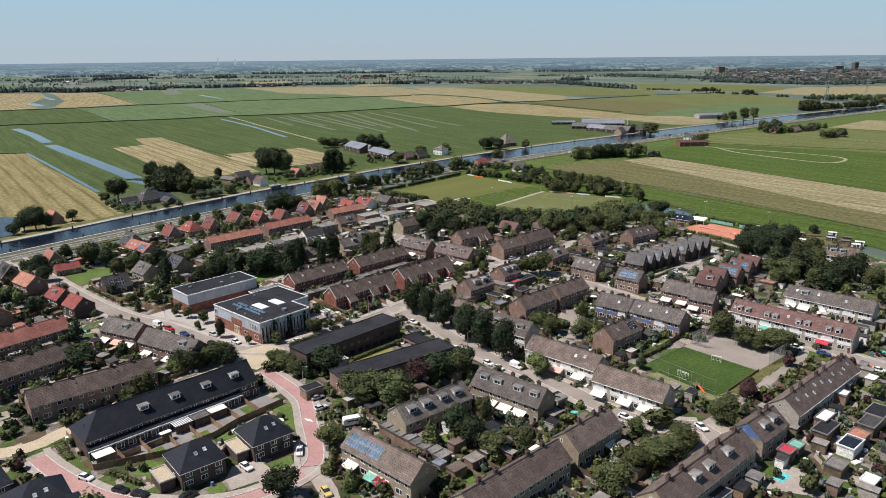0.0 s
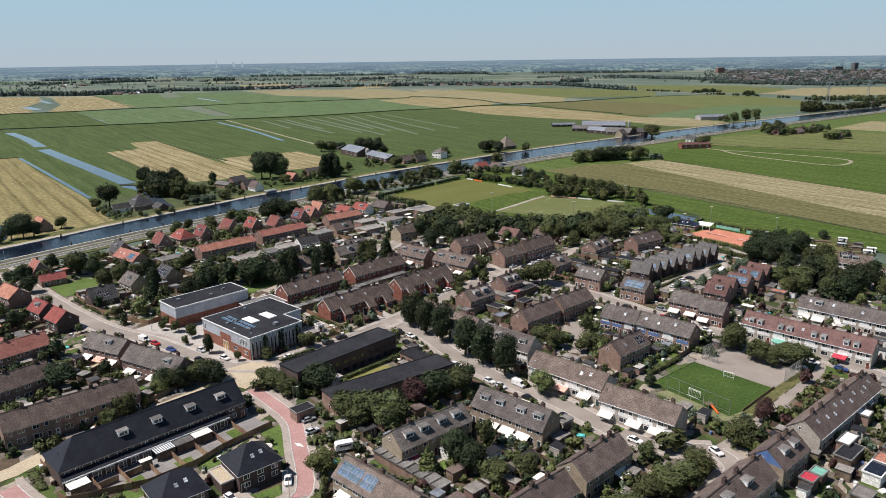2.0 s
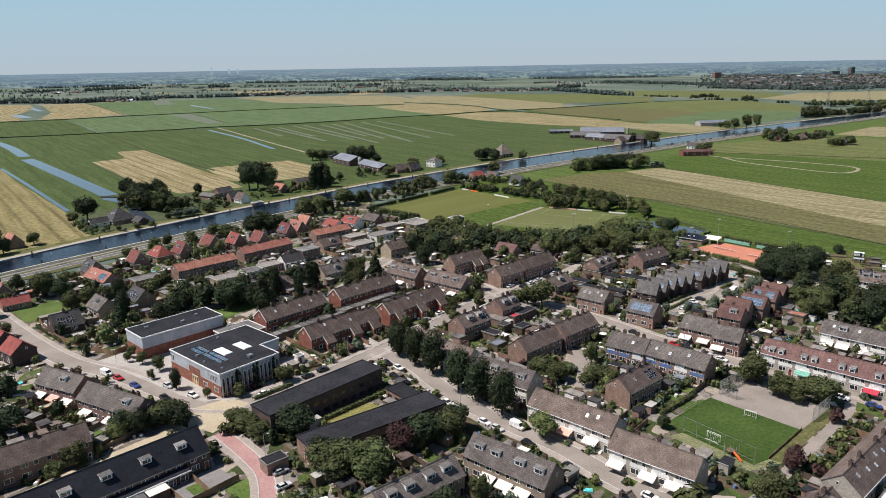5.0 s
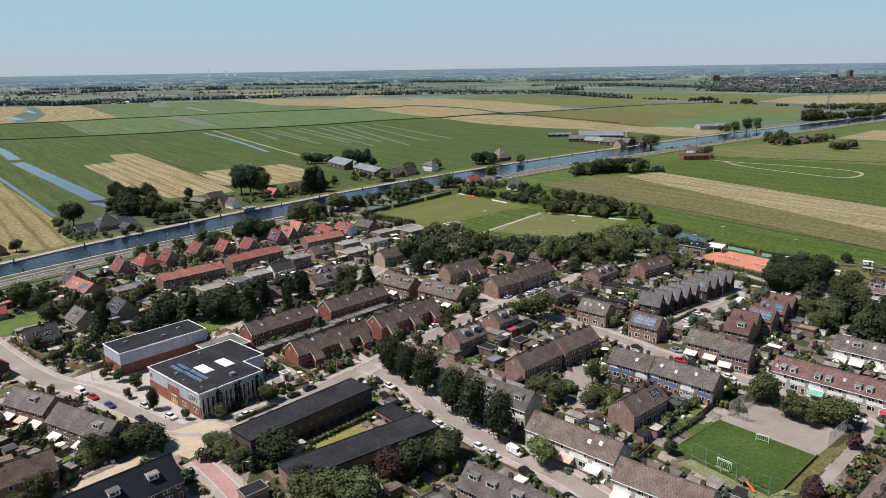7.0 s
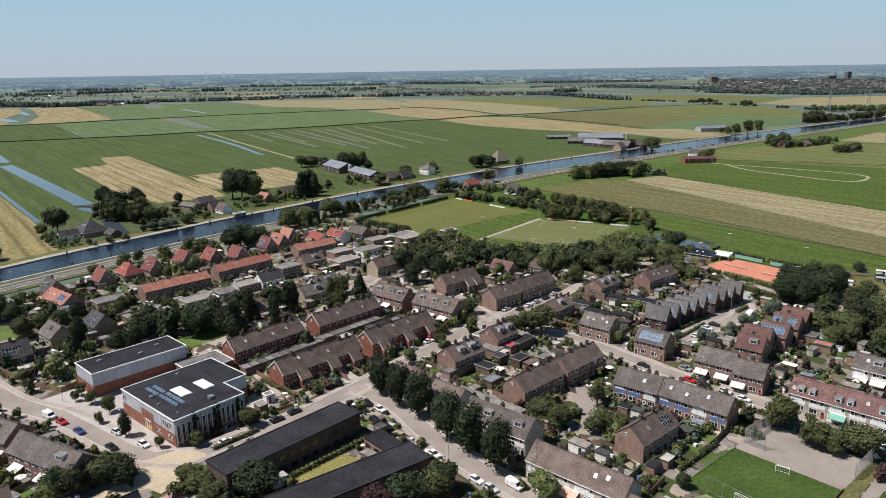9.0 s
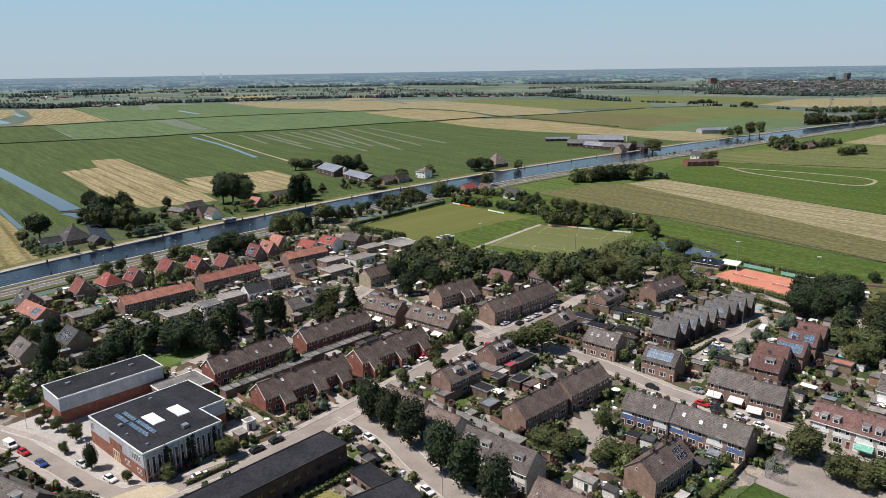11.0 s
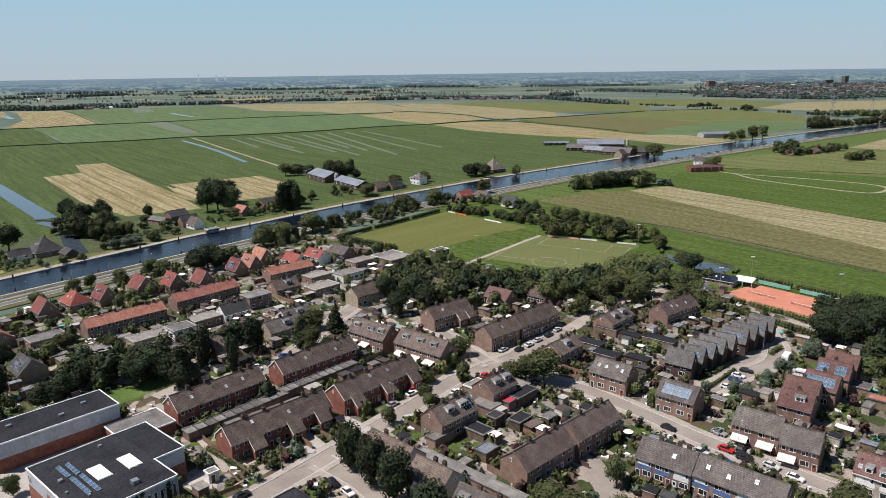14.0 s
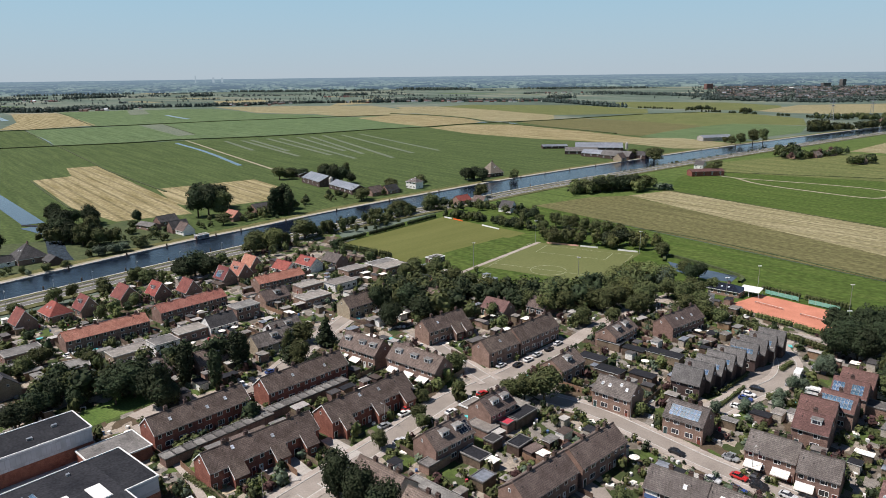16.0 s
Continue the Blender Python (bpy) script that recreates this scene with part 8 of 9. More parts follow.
for i, (pts, n, h0, h1, w) in enumerate((([(704, 1895), (752, 1943), (796, 1898)], 26, 8, 13, 8), ([(783, 1758), (790, 1752)], 6, 10, 15, 6), ([(843, 1550), (860, 1510), (892, 1516)], 30, 8, 15, 9), ([(897, 1475), (930, 1490), (963, 1500)], 30, 8, 14, 10), ([(905, 1560), (1000, 1520)], 20, 8, 13, 10))):
    copse("clump of trees in the fields beyond the canal", pts, n, h0, h1, w, 110 + i, ("leaf_dark", "leaf_mid"))
for i, (pts, n, h0, h1, w) in enumerate((
        ([(-1700, 2250), (-1488, 2336), (-1363, 2371), (-1300, 2388), (-1130, 2310), (-1040, 2370)], 300, 8, 17, 14), ([(-1101, 2482), (-992, 2448), (-906, 2422)], 90, 8, 15, 9), ([(-958, 2562), (-797, 2554), (-648, 2595)], 90, 7, 14, 9),
        ([(-661, 2647), (-572, 2620), (-504, 2692)], 60, 7, 13, 9), ([(-515, 2748), (-342, 2738), (-149, 2720)], 90, 6, 12, 8), ([(-138, 2716), (44, 2759), (212, 2693)], 160, 8, 17, 10), ([(212, 2693), (353, 2650), (459, 2660)], 90, 7, 14, 14),
        ([(459, 2655), (515, 2421), (590, 2137)], 110, 8, 15, 10), ([(-1693, 3672), (-1626, 3814), (-1526, 3861)], 90, 10, 17, 18), ([(-1912, 3528), (-1817, 3724)], 30, 7, 12, 10), ([(-1122, 3865), (-1040, 3826)], 22, 10, 20, 10),
        ([(-343, 3686), (-230, 3730)], 26, 8, 14, 10), ([(-2262, 4300), (-1695, 4500)], 60, 9, 15, 14), ([(-1119, 4700), (-248, 4622)], 120, 10, 16, 14), ([(-71, 4838), (361, 4552)], 120, 10, 18, 22), ([(675, 4507), (1373, 4355)], 120, 9, 15, 20),
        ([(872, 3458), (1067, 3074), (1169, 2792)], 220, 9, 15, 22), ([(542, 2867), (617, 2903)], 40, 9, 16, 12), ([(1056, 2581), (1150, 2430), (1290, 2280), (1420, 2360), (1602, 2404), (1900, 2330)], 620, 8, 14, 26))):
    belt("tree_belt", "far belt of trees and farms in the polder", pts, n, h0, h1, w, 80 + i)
for i in range(8):
    d, r_ = 3200 + i * 210, random.Random(40 + i)
    lines = []
    for k in range(7):
        a0 = r_.uniform(-40, 20)
        a1, tilt = a0 + r_.uniform(1.5, 7), r_.uniform(-160, 160)
        lines.append([(d * math.sin(radians(a)), d * math.cos(radians(a)) + tilt * (f - 0.5)) for f, a in ((0, a0), (.5, (a0 + a1) / 2), (1, a1))])
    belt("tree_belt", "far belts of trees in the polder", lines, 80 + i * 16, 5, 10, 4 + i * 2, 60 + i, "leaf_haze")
# the far town: roofs between trees
town = Mesh()
r_ = random.Random(77)
for _ in range(1000):
    a, d = radians(r_.uniform(22.5, 42)), r_.uniform(2850, 4750)
    x, y = d * math.sin(a), d * math.cos(a)
    l, w, e, h, t = r_.uniform(10, 30), r_.uniform(8, 11), r_.uniform(4, 6), r_.uniform(7, 10), r_.uniform(0, 3.1)
    c, s = math.cos(t), math.sin(t)
    rot = lambda px, py, z: (x + px * c - py * s, y + px * s + py * c, z - 0.3)
    # greyish walls and roofs, chosen muted so their colours carry the distance haze
    town.solid([rot(-l / 2, -w / 2, 0), rot(l / 2, -w / 2, 0), rot(l / 2, w / 2, 0), rot(-l / 2, w / 2, 0)], [rot(-l / 2, -w / 2, e), rot(l / 2, -w / 2, e), rot(l / 2, w / 2, e), rot(-l / 2, w / 2, e)], r_.choice(("brick_brown", "roof_slate", "brick_yellow", "brick_soot")))
    k = r_.choice(("roof_dark", "roof_slate", "bitumen_grey", "roof_slate", "roof_dark", "roof_umber", "roof_dark", "metal_roof"))
    town.face([rot(-l / 2, -w / 2, e), rot(l / 2, -w / 2, e), rot(l / 2, 0, h), rot(-l / 2, 0, h)], k)
    town.face([rot(l / 2, w / 2, e), rot(-l / 2, w / 2, e), rot(-l / 2, 0, h), rot(l / 2, 0, h)], k)
for _ in range(160):
    # farms and hamlets in the tree belts
    bx, by = r_.choice(((-1411, 2345), (-1248, 2385), (-1040, 2360), (-960, 2440), (-600, 2625), (-491, 2700), (-129, 2716), (46, 2740), (204, 2690), (270, 2640), (350, 2640), (385, 2640), (440, 2640), (-1600, 3300), (-300, 3400), (700, 3600)))
    x, y, l, w, e, h = bx + r_.gauss(0, 60), by + r_.gauss(0, 14), r_.uniform(8, 15), r_.uniform(7, 10), 3.2, r_.uniform(6, 8)
    town.solid([(x - l / 2, y - w / 2, -0.3), (x + l / 2, y - w / 2, -0.3), (x + l / 2, y + w / 2, -0.3), (x - l / 2, y + w / 2, -0.3)], [(x - l / 2, y - w / 2, e), (x + l / 2, y - w / 2, e), (x + l / 2, y + w / 2, e), (x - l / 2, y + w / 2, e)], r_.choice(("brick_brown", "render_white", "brick_red")))
    k = r_.choice(("roof_grey", "roof_dark", "roof_slate", "metal_roof", "roof_brown", "roof_grey", "roof_wine"))
    town.face([(x - l / 2, y - w / 2, e), (x + l / 2, y - w / 2, e), (x + l / 2, y, h), (x - l / 2, y, h)], k)
    town.face([(x + l / 2, y + w / 2, e), (x - l / 2, y + w / 2, e), (x - l / 2, y, h), (x + l / 2, y, h)], k)
tagged(town.made("far_town"), "roofs of a far town and farms between trees", "houses", "", "stuff")
for i in range(8):
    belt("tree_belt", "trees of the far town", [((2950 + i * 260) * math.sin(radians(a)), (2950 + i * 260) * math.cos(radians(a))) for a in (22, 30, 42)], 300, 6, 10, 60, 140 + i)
# tower walls borrow dull roof colours: haze-muted by colour
for x, y, l, w, h, k in ((2528, 4250, 30, 22, 40, "roof_slate"), (1590, 3920, 44, 20, 30, "roof_wine"), (2440, 4270, 60, 20, 20, "roof_slate"), (1950, 3700, 60, 26, 12, "render_white")):
    flat_house(x, y, 20, l, w, h, "bitumen_grey", k, "far tall building on the skyline", "tower_block", category="building", windows=False)

# power pylons beyond the canal
def pylon(x, y, ang, h):
    """Lattice mast: four leaning legs, zigzag bracing and three cross arms."""
    o = thing("pylon", pose(x, y, -0.3, 0, 0, ang), "grey steel lattice power pylon in the fields", "pylon", "power pylons")

    def bar(me, a, b, r):
        d = (Vector(b) - Vector(a)).normalized()
        u = d.orthogonal().normalized() * r
        v = d.cross(u)
        q = (u + v, v - u, -u - v, u - v)
        me.solid([tuple(Vector(a) + w) for w in q], [tuple(Vector(b) + w) for w in q], "pylon_steel")

    wide = lambda z: 3.6 * (1 - z / h) ** 1.3 + 0.35
    for sx in (-1, 1):
        for sy in (-1, 1):
            me = Mesh()
            for k in range(6):
                z0, z1 = h * k / 6, h * (k + 1) / 6
                bar(me, (sx * wide(z0), sy * wide(z0), z0), (sx * wide(z1), sy * wide(z1), z1), 0.16)
            me.made("leg", o)
    me = Mesh()
    for k in range(10):
        z0, z1 = h * k / 10, h * (k + 1) / 10
        for sx, sy, tx, ty in ((-1, -1, 1, -1), (1, -1, 1, 1), (1, 1, -1, 1), (-1, 1, -1, -1)):
            bar(me, (sx * wide(z0), sy * wide(z0), z0), (tx * wide(z1), ty * wide(z1), z1), 0.1)
    tagged(me.made("bracing", o), kind="stuff")
    for f, l in ((0.66, 7.5), (0.79, 9.5), (0.92, 6.5)):
        me = Mesh()
        me.solid([(-l, -0.15, h * f), (l, -0.15, h * f), (l, 0.15, h * f), (-l, 0.15, h * f)], [(-0.6, -0.3, h * f + 1.8), (0.6, -0.3, h * f + 1.8), (0.6, 0.3, h * f + 1.8), (-0.6, 0.3, h * f + 1.8)], "pylon_steel")
        me.made("cross_arm", o)


for x, y, h in ((825, 1474, 44), (974, 1581, 42), (1224, 2346, 44)):
    pylon(x, y, -35, h)

# ---- sports grounds ----
def line(name, pts, w, key, z, label):
    return ribbon(name, pts, w, key, z, label, step=60)


def pitch_lines(o, ux, uy, vx, vy, L, W, z):
    """Pale line markings; o is a corner, u runs along the length, v across."""
    me = Mesh()

    def P(a, b):
        return (o[0] + ux * a + vx * b, o[1] + uy * a + vy * b, z)

    def bar(a0, b0, a1, b1, w=0.2):
        d = math.hypot(a1 - a0, b1 - b0)
        na, nb = -(b1 - b0) / d * w / 2, (a1 - a0) / d * w / 2
        me.face([P(a0 + na, b0 + nb), P(a0 - na, b0 - nb), P(a1 - na, b1 - nb), P(a1 + na, b1 + nb)], "line_pale")
    for q in ((0, 0, L, 0), (0, W, L, W), (0, 0, 0, W), (L, 0, L, W), (L / 2, 0, L / 2, W), (16.5, W / 2 - 20, 16.5, W / 2 + 20), (L - 16.5, W / 2 - 20, L - 16.5, W / 2 + 20),
              (0, W / 2 - 20, 16.5, W / 2 - 20), (0, W / 2 + 20, 16.5, W / 2 + 20), (L - 16.5, W / 2 - 20, L, W / 2 - 20), (L - 16.5, W / 2 + 20, L, W / 2 + 20)):
        bar(*q)
    for i in range(32):
        a, b = 2 * math.pi * i / 32, 2 * math.pi * (i + 1) / 32
        bar(L / 2 + 9.15 * math.cos(a), W / 2 + 9.15 * math.sin(a), L / 2 + 9.15 * math.cos(b), W / 2 + 9.15 * math.sin(b))
    return tagged(me.made("pitch_line"), "pale painted pitch lines", "", "", "structure")


# the artificial pitch: centre circle in the middle, one end by the far boards
U_, V_ = Vector((-0.52, -0.854)), Vector((0.854, -0.52))
pitch_lines(Vector((76.0, 458.0)) - U_ * 50 - V_ * 31, U_.x, U_.y, V_.x, V_.y, 100, 62, 0.08)
ribbon("footpath", [(30, 456), (41, 470), (82, 520)], 2.6, "paving", 0.07, "pale paved path between the pitches")


def board(x0, y0, x1, y1, key, h=1.0, label="advertising board beside a pitch, white and plain"):
    a = math.degrees(math.atan2(y1 - y0, x1 - x0))
    me = Mesh()
    l = math.hypot(x1 - x0, y1 - y0)
    me.box(0, l, -0.04, 0.04, 0.1, h, key)
    for i in range(int(l / 3) + 1):
        me.box(i * 3 - 0.05, i * 3 + 0.05, 0.04, 0.14, 0, h, "metal")
    return tagged(me.made("pitch_board", None, "", pose(x0, y0, 0.03, 0, 0, a)), label, "board", "pitch boards")


board(86, 516.5, 103, 507, "awning_pink")
board(104, 506.5, 113, 501.5, "white_paint")
board(123, 495.5, 133, 490, "white_paint")
board(28, 600, 33, 594, "white_paint")
board(34, 593, 40, 585, "orange_plastic", label="orange board beside a pitch")
board(52, 570, 62, 557, "white_paint")
for x0, y0, x1, y1 in ((-40, 521, -20, 544), (-18, 546, 4, 572), (6, 574, 26, 599)):
    hedge(x0 - 4, y0 + 2, x1 - 4, y1 + 2, 2.5, 3.0, "leaf_dark", "dark green hedge along the pitch")
for x0, y0, x1, y1 in ((-40, 516, -26, 504), (-25, 503, -14, 494), (-13, 493, -6, 487)):
    hedge(x0, y0, x1, y1, 3.5, 4.5, "leaf_mid", "tall green hedge behind the pitch")
for x0, y0, x1, y1 in ((138, 392, 147, 381), (148, 380, 157, 368), (157, 367, 164, 356)):
    hedge(x0, y0, x1, y1, 3.0, 2.6, "leaf_light", "clipped hedge along the tennis courts")
for x0, y0, x1, y1 in ((168, 416, 179, 402), (180, 401, 192, 386)):
    hedge(x0, y0, x1, y1, 2.5, 3.0, "leaf_mid", "hedge behind the tennis courts")


def screen(x0, y0, x1, y1, key="awning_green", h=2.2):
    me = Mesh()
    l = math.hypot(x1 - x0, y1 - y0)
    me.box(0, l, -0.03, 0.03, 0.4, h, key)
    for i in range(int(l / 3) + 1):
        me.box(i * 3 - 0.05, i * 3 + 0.05, -0.08, 0.08, 0, h + 0.5, "metal")
    return tagged(me.made("court_screen", None, "", pose(x0, y0, 0, 0, 0, math.degrees(math.atan2(y1 - y0, x1 - x0)))), "green windscreen along the tennis courts", "screen", "court screens")


screen(167, 410.5, 176, 398.5)
screen(178.5, 395, 186.5, 384.5)


def tennis_net(x, y, ang):
    o = thing("tennis_net", pose(x, y, 0.04, 0, 0, ang), "low dark tennis net with a white band", "net", "tennis nets")
    n = Mesh()
    for i in range(42):
        n.box(-6.2 + i * 0.3, -6.175 + i * 0.3, -0.012, 0.012, 0.05, 0.85, "black_trim")
    for i in range(4):
        n.box(-6.2, 6.2, -0.012, 0.012, 0.1 + i * 0.22, 0.125 + i * 0.22, "black_trim")
    tagged(n.made("net", o), kind="stuff")
    b = Mesh()
    b.box(-6.2, 6.2, -0.04, 0.04, 0.85, 0.95, "white_paint")
    b.made("band", o)
    for s in (-1, 1):
        q = Mesh()
        q.box(s * 6.3 - 0.06, s * 6.3 + 0.06, -0.06, 0.06, 0, 1.08, "metal")
        q.made("post", o)


tennis_net(160, 393, -55)
tennis_net(171, 376, -55)


def mast(x, y, h, label="tall thin floodlight mast", heads=2, z=0.0):
    o = thing("floodlight_mast", pose(x, y, z), label, "lamp post", "masts")
    p = Mesh()
    n = 8
    r = lambda q, zz: [(q * math.cos(2 * math.pi * i / n), q * math.sin(2 * math.pi * i / n), zz) for i in range(n)]
    p.solid(r(0.14, 0), r(0.07, h), "metal")
    p.made("pole", o)
    for i in range(heads):
        q = Mesh()
        q.box(-0.9 + i * 1.0, -0.1 + i * 1.0, -0.25, 0.25, h - 0.15, h + 0.15, "white_paint")
        q.made("lamp", o)


for x, y, h in ((143, 398, 12), (164, 412, 13), (190, 384, 12), (169, 352, 12), (38, 468, 13), (86, 434, 13), (133, 487, 13), (80, 521, 13)):
    mast(x, y, h)


def street_lamp(x, y, ang, h=6.0):
    k = "street_lamp"
    if k not in CACHE:
        o = thing("street_lamp", pose(x, y, 0, 0, 0, ang), "slim grey street lamp with a bent arm", "lamp post", "street lamps")
        p = Mesh()
        r = lambda q, zz: [(q * math.cos(2 * math.pi * i / 6), q * math.sin(2 * math.pi * i / 6), zz) for i in range(6)]
        p.solid(r(0.09, 0), r(0.05, h), "metal")
        p.made("pole", o)
        a = Mesh()
        a.box(0, 1.3, -0.04, 0.04, h - 0.06, h + 0.02, "metal")
        a.made("arm", o)
        q = Mesh()
        q.box(0.9, 1.6, -0.13, 0.13, h - 0.12, h - 0.06, "white_paint")
        q.made("lamp", o)
        CACHE[k] = o
        return o
    return copy_thing(CACHE[k], pose(x, y, 0, 0, 0, ang))


for i, p_ in enumerate(offset_line(smooth_line(CANAL_NEAR[2:9], 38), -10.5)):
    if i % 1 == 0:
        street_lamp(p_[0], p_[1], -45, 7.5)
for x, y, a in ((-30, 262, 45), (-2, 296, 135), (24, 325, 135), (-112, 262, -45), (-84, 240, 135), (8, 222, 45), (28, 210, 45), (60, 176, 90), (70, 296, 45), (92, 266, 45), (-45, 196, 0), (-38, 152, 180), (130, 330, 160)):
    street_lamp(x, y, a)


# cage of the play field: thin posts and rails, with mesh on its short ends
def cage_side(x0, y0, x1, y1, h, rails, mesh_=False):
    o = thing("ball_fence", pose(x0, y0, 0.06, 0, 0, math.degrees(math.atan2(y1 - y0, x1 - x0))), "tall grey wire ball fence round the play field", "fence", "ball fences")
    l = math.hypot(x1 - x0, y1 - y0)
    n = max(1, round(l / 4))
    for i in range(n + 1):
        q = Mesh()
        q.box(i * l / n - 0.06, i * l / n + 0.06, -0.06, 0.06, 0, h, "metal")
        q.made("post", o)
    for z in rails:
        q = Mesh()
        q.box(0, l, -0.04, 0.04, z, z + 0.07, "metal")
        q.made("rail", o)
    if mesh_:
        q = Mesh()
        for i in range(int(l / 0.45)):
            q.box(i * 0.45 - 0.018, i * 0.45 + 0.018, -0.02, 0.02, 0.05, h, "metal")
        for k in range(int(h / 0.45)):
            q.box(0, l, -0.018, 0.018, k * 0.45, k * 0.45 + 0.03, "metal")
        tagged(q.made("wire_mesh", o), kind="stuff")


cage_side(69.0, 203.0, 81.2, 186.1, 5.0, (1.2, 4.9))
board_fence(86.2, 188.6, 102.2, 202.7, 0.8)
for f in ((-45.6, 254.4, -43.1, 251.8), (-43.1, 251.8, -38.4, 255.4), (-38.4, 255.4, -43.5, 261.5)):
    board_fence(*f, 0.9)
cage_side(68.0, 210.2, 84.8, 223.4, 1.2, (1.1,))
cage_side(88.5, 225.5, 101.5, 235.0, 4.5, (2.2, 4.4), True)
cage_side(88.5, 225.5, 92, 221.5, 4.5, (2.2, 4.4), True)
cage_side(107.5, 206.8, 116.8, 214.5, 4.5, (2.2, 4.4), True)


def goal(x, y, ang, w=5.0, h=2.0):
    o = thing("goal", pose(x, y, 0.06, 0, 0, ang), "small white football goal on the play field", "goal", "goals")
    for nm, b in (("post", (-w / 2 - .06, -w / 2 + .06, -.06, .06, 0, h)), ("post", (w / 2 - .06, w / 2 + .06, -.06, .06, 0, h)), ("crossbar", (-w / 2, w / 2, -.06, .06, h - .06, h + .06)),
                  ("ground_bar", (-w / 2, w / 2, 1.0, 1.08, 0, .08)), ("back_bar", (-w / 2, w / 2, .5, .56, h * .95, h))):
        q = Mesh()
        q.box(*b, "white_paint")
        q.made(nm, o)
    q = Mesh()
    for i in range(int(w / 0.5)):
        xx = -w / 2 + i * 0.5
        q.solid([(xx, 1.0, 0), (xx + .03, 1.0, 0), (xx + .03, 1.04, 0), (xx, 1.04, 0)], [(xx, .5, h), (xx + .03, .5, h), (xx + .03, .54, h), (xx, .54, h)], "white_paint")
    tagged(q.made("net", o), kind="stuff")


goal(91.2, 210.4, -38, 3.2)
goal(76.0, 199.0, 128, 3.8)
# slide and climbing frame beside the play field
o = thing("play_frame", pose(77.3, 191.3, 0, 0, 0, -160), "small playground frame with an orange slide", "playground")
q = Mesh()
for px in (-1, 1):
    for py in (-1, 1):
        q.box(px - 0.08, px + 0.08, py - 0.08, py + 0.08, 0, 2.6, "metal")
q.box(-1.1, 1.1, -1.1, 1.1, 1.4, 1.5, "wood_fence")
q.made("tower", o)
q = Mesh()
q.prism(-0.35, 0.35, [(1.1, 1.45), (4.0, 0.25), (4.0, 0.35), (1.1, 1.55)], "orange_plastic")
q.made("slide", o, "orange plastic slide")
SHEETS.append([(64, 204), (80, 182), (122, 213), (102, 239)])
for q in LATER:
    hedge(*q)

# ---- vehicles ----
CARS = {}


def car_body(kind, key):
    """Lofted body: cross-sections along the length, with a separate glasshouse."""
    me = Mesh()
    if kind == "caravan":
        prof = [(-2.6, .5), (2.5, .5), (2.7, .9), (2.5, 2.1), (2.1, 2.55), (-2.2, 2.6), (-2.6, 2.2)]
        w = 1.1
    elif kind == "van":
        prof = [(-2.4, .35), (2.4, .35), (2.45, .95), (1.75, 1.15), (1.2, 1.95), (-2.3, 2.0), (-2.4, 1.8)]
        w = 0.95
    else:
        prof = [(-2.1, .35), (2.1, .35), (2.15, .7), (1.95, .85), (1.0, .95), (-1.7, 1.0), (-2.05, .95), (-2.15, .6)]
        w = 0.88
    n = len(prof)
    i = len(me.v)
    k = me.slot(key)
    for yy, q in ((-w, .95), (-w * .9, 1), (w * .9, 1), (w, .95)):
        zc = sum(z for _, z in prof) / n
        for x, z in prof:
            me.v.append((x * (q if abs(yy) == w else 1), yy, zc + (z - zc) * (q if abs(yy) == w else 1)))
    me.f.append(tuple(range(i, i + n)))
    me.f.append(tuple(range(i + 4 * n - 1, i + 3 * n - 1, -1)))
    me.m += [k, k]
    for r in range(3):
        for a in range(n):
            b = (a + 1) % n
            me.f.append((i + r * n + b, i + r * n + a, i + r * n + n + a, i + r * n + n + b))
            me.m.append(k)
    return me.data("body")


def vehicle(x, y, ang, kind, colour):
    k = (kind, colour)
    if k not in CARS:
        lab = {"car": "parked %s passenger car", "van": "parked %s delivery van", "caravan": "parked %s caravan with small windows"}[kind] % colour
        o = thing("car" if kind == "car" else kind, pose(x, y, 0.04, 0, 0, ang), lab, kind, "parked vehicles")
        shared("body", car_body(kind, "car_" + colour), o, Matrix.Identity(4))
        if kind == "car":
            g = Mesh()
            g.solid([(-1.75, -.76, .98), (0.95, -.76, .94), (0.95, .76, .94), (-1.75, .76, .98)], [(-1.25, -.6, 1.42), (0.15, -.6, 1.42), (0.15, .6, 1.42), (-1.25, .6, 1.42)], "glass")
            g.made("glasshouse", o)
            t = Mesh()
            t.box(-1.22, 0.12, -.61, .61, 1.42, 1.46, "car_" + colour)
            t.made("roof", o)
        elif kind == "van":
            g = Mesh()
            g.solid([(1.22, -.86, 1.9), (1.7, -.86, 1.2), (1.7, .86, 1.2), (1.22, .86, 1.9)], [(1.25, -.86, 1.93), (1.75, -.86, 1.22), (1.75, .86, 1.22), (1.25, .86, 1.93)], "glass")
            g.made("windscreen", o)
        else:
            g = Mesh()
            g.box(-1.5, 1.5, -1.12, 1.12, 1.5, 2.0, "glass")
            g.made("glasshouse", o)
        wx = 0.3 if kind == "caravan" else 1.35
        wm = Mesh()
        ring = lambda yy: [(0.32 * math.cos(a * math.pi / 5), yy, 0.32 * math.sin(a * math.pi / 5)) for a in range(10)]
        wm.solid(ring(-0.11), ring(0.11), "tyre")
        wd = wm.data("wheel")
        for px, py in ((wx, .8), (wx, -.8)) + (() if kind == "caravan" else ((-wx, .8), (-wx, -.8))):
            shared("wheel", wd, o, pose(px, py, 0.32))
        CARS[k] = o
        mark(x, y, ang, 4.4, 2)
        return o
    mark(x, y, ang, 4.4, 2)
    return copy_thing(CARS[k], pose(x, y, 0.04, 0, 0, ang))

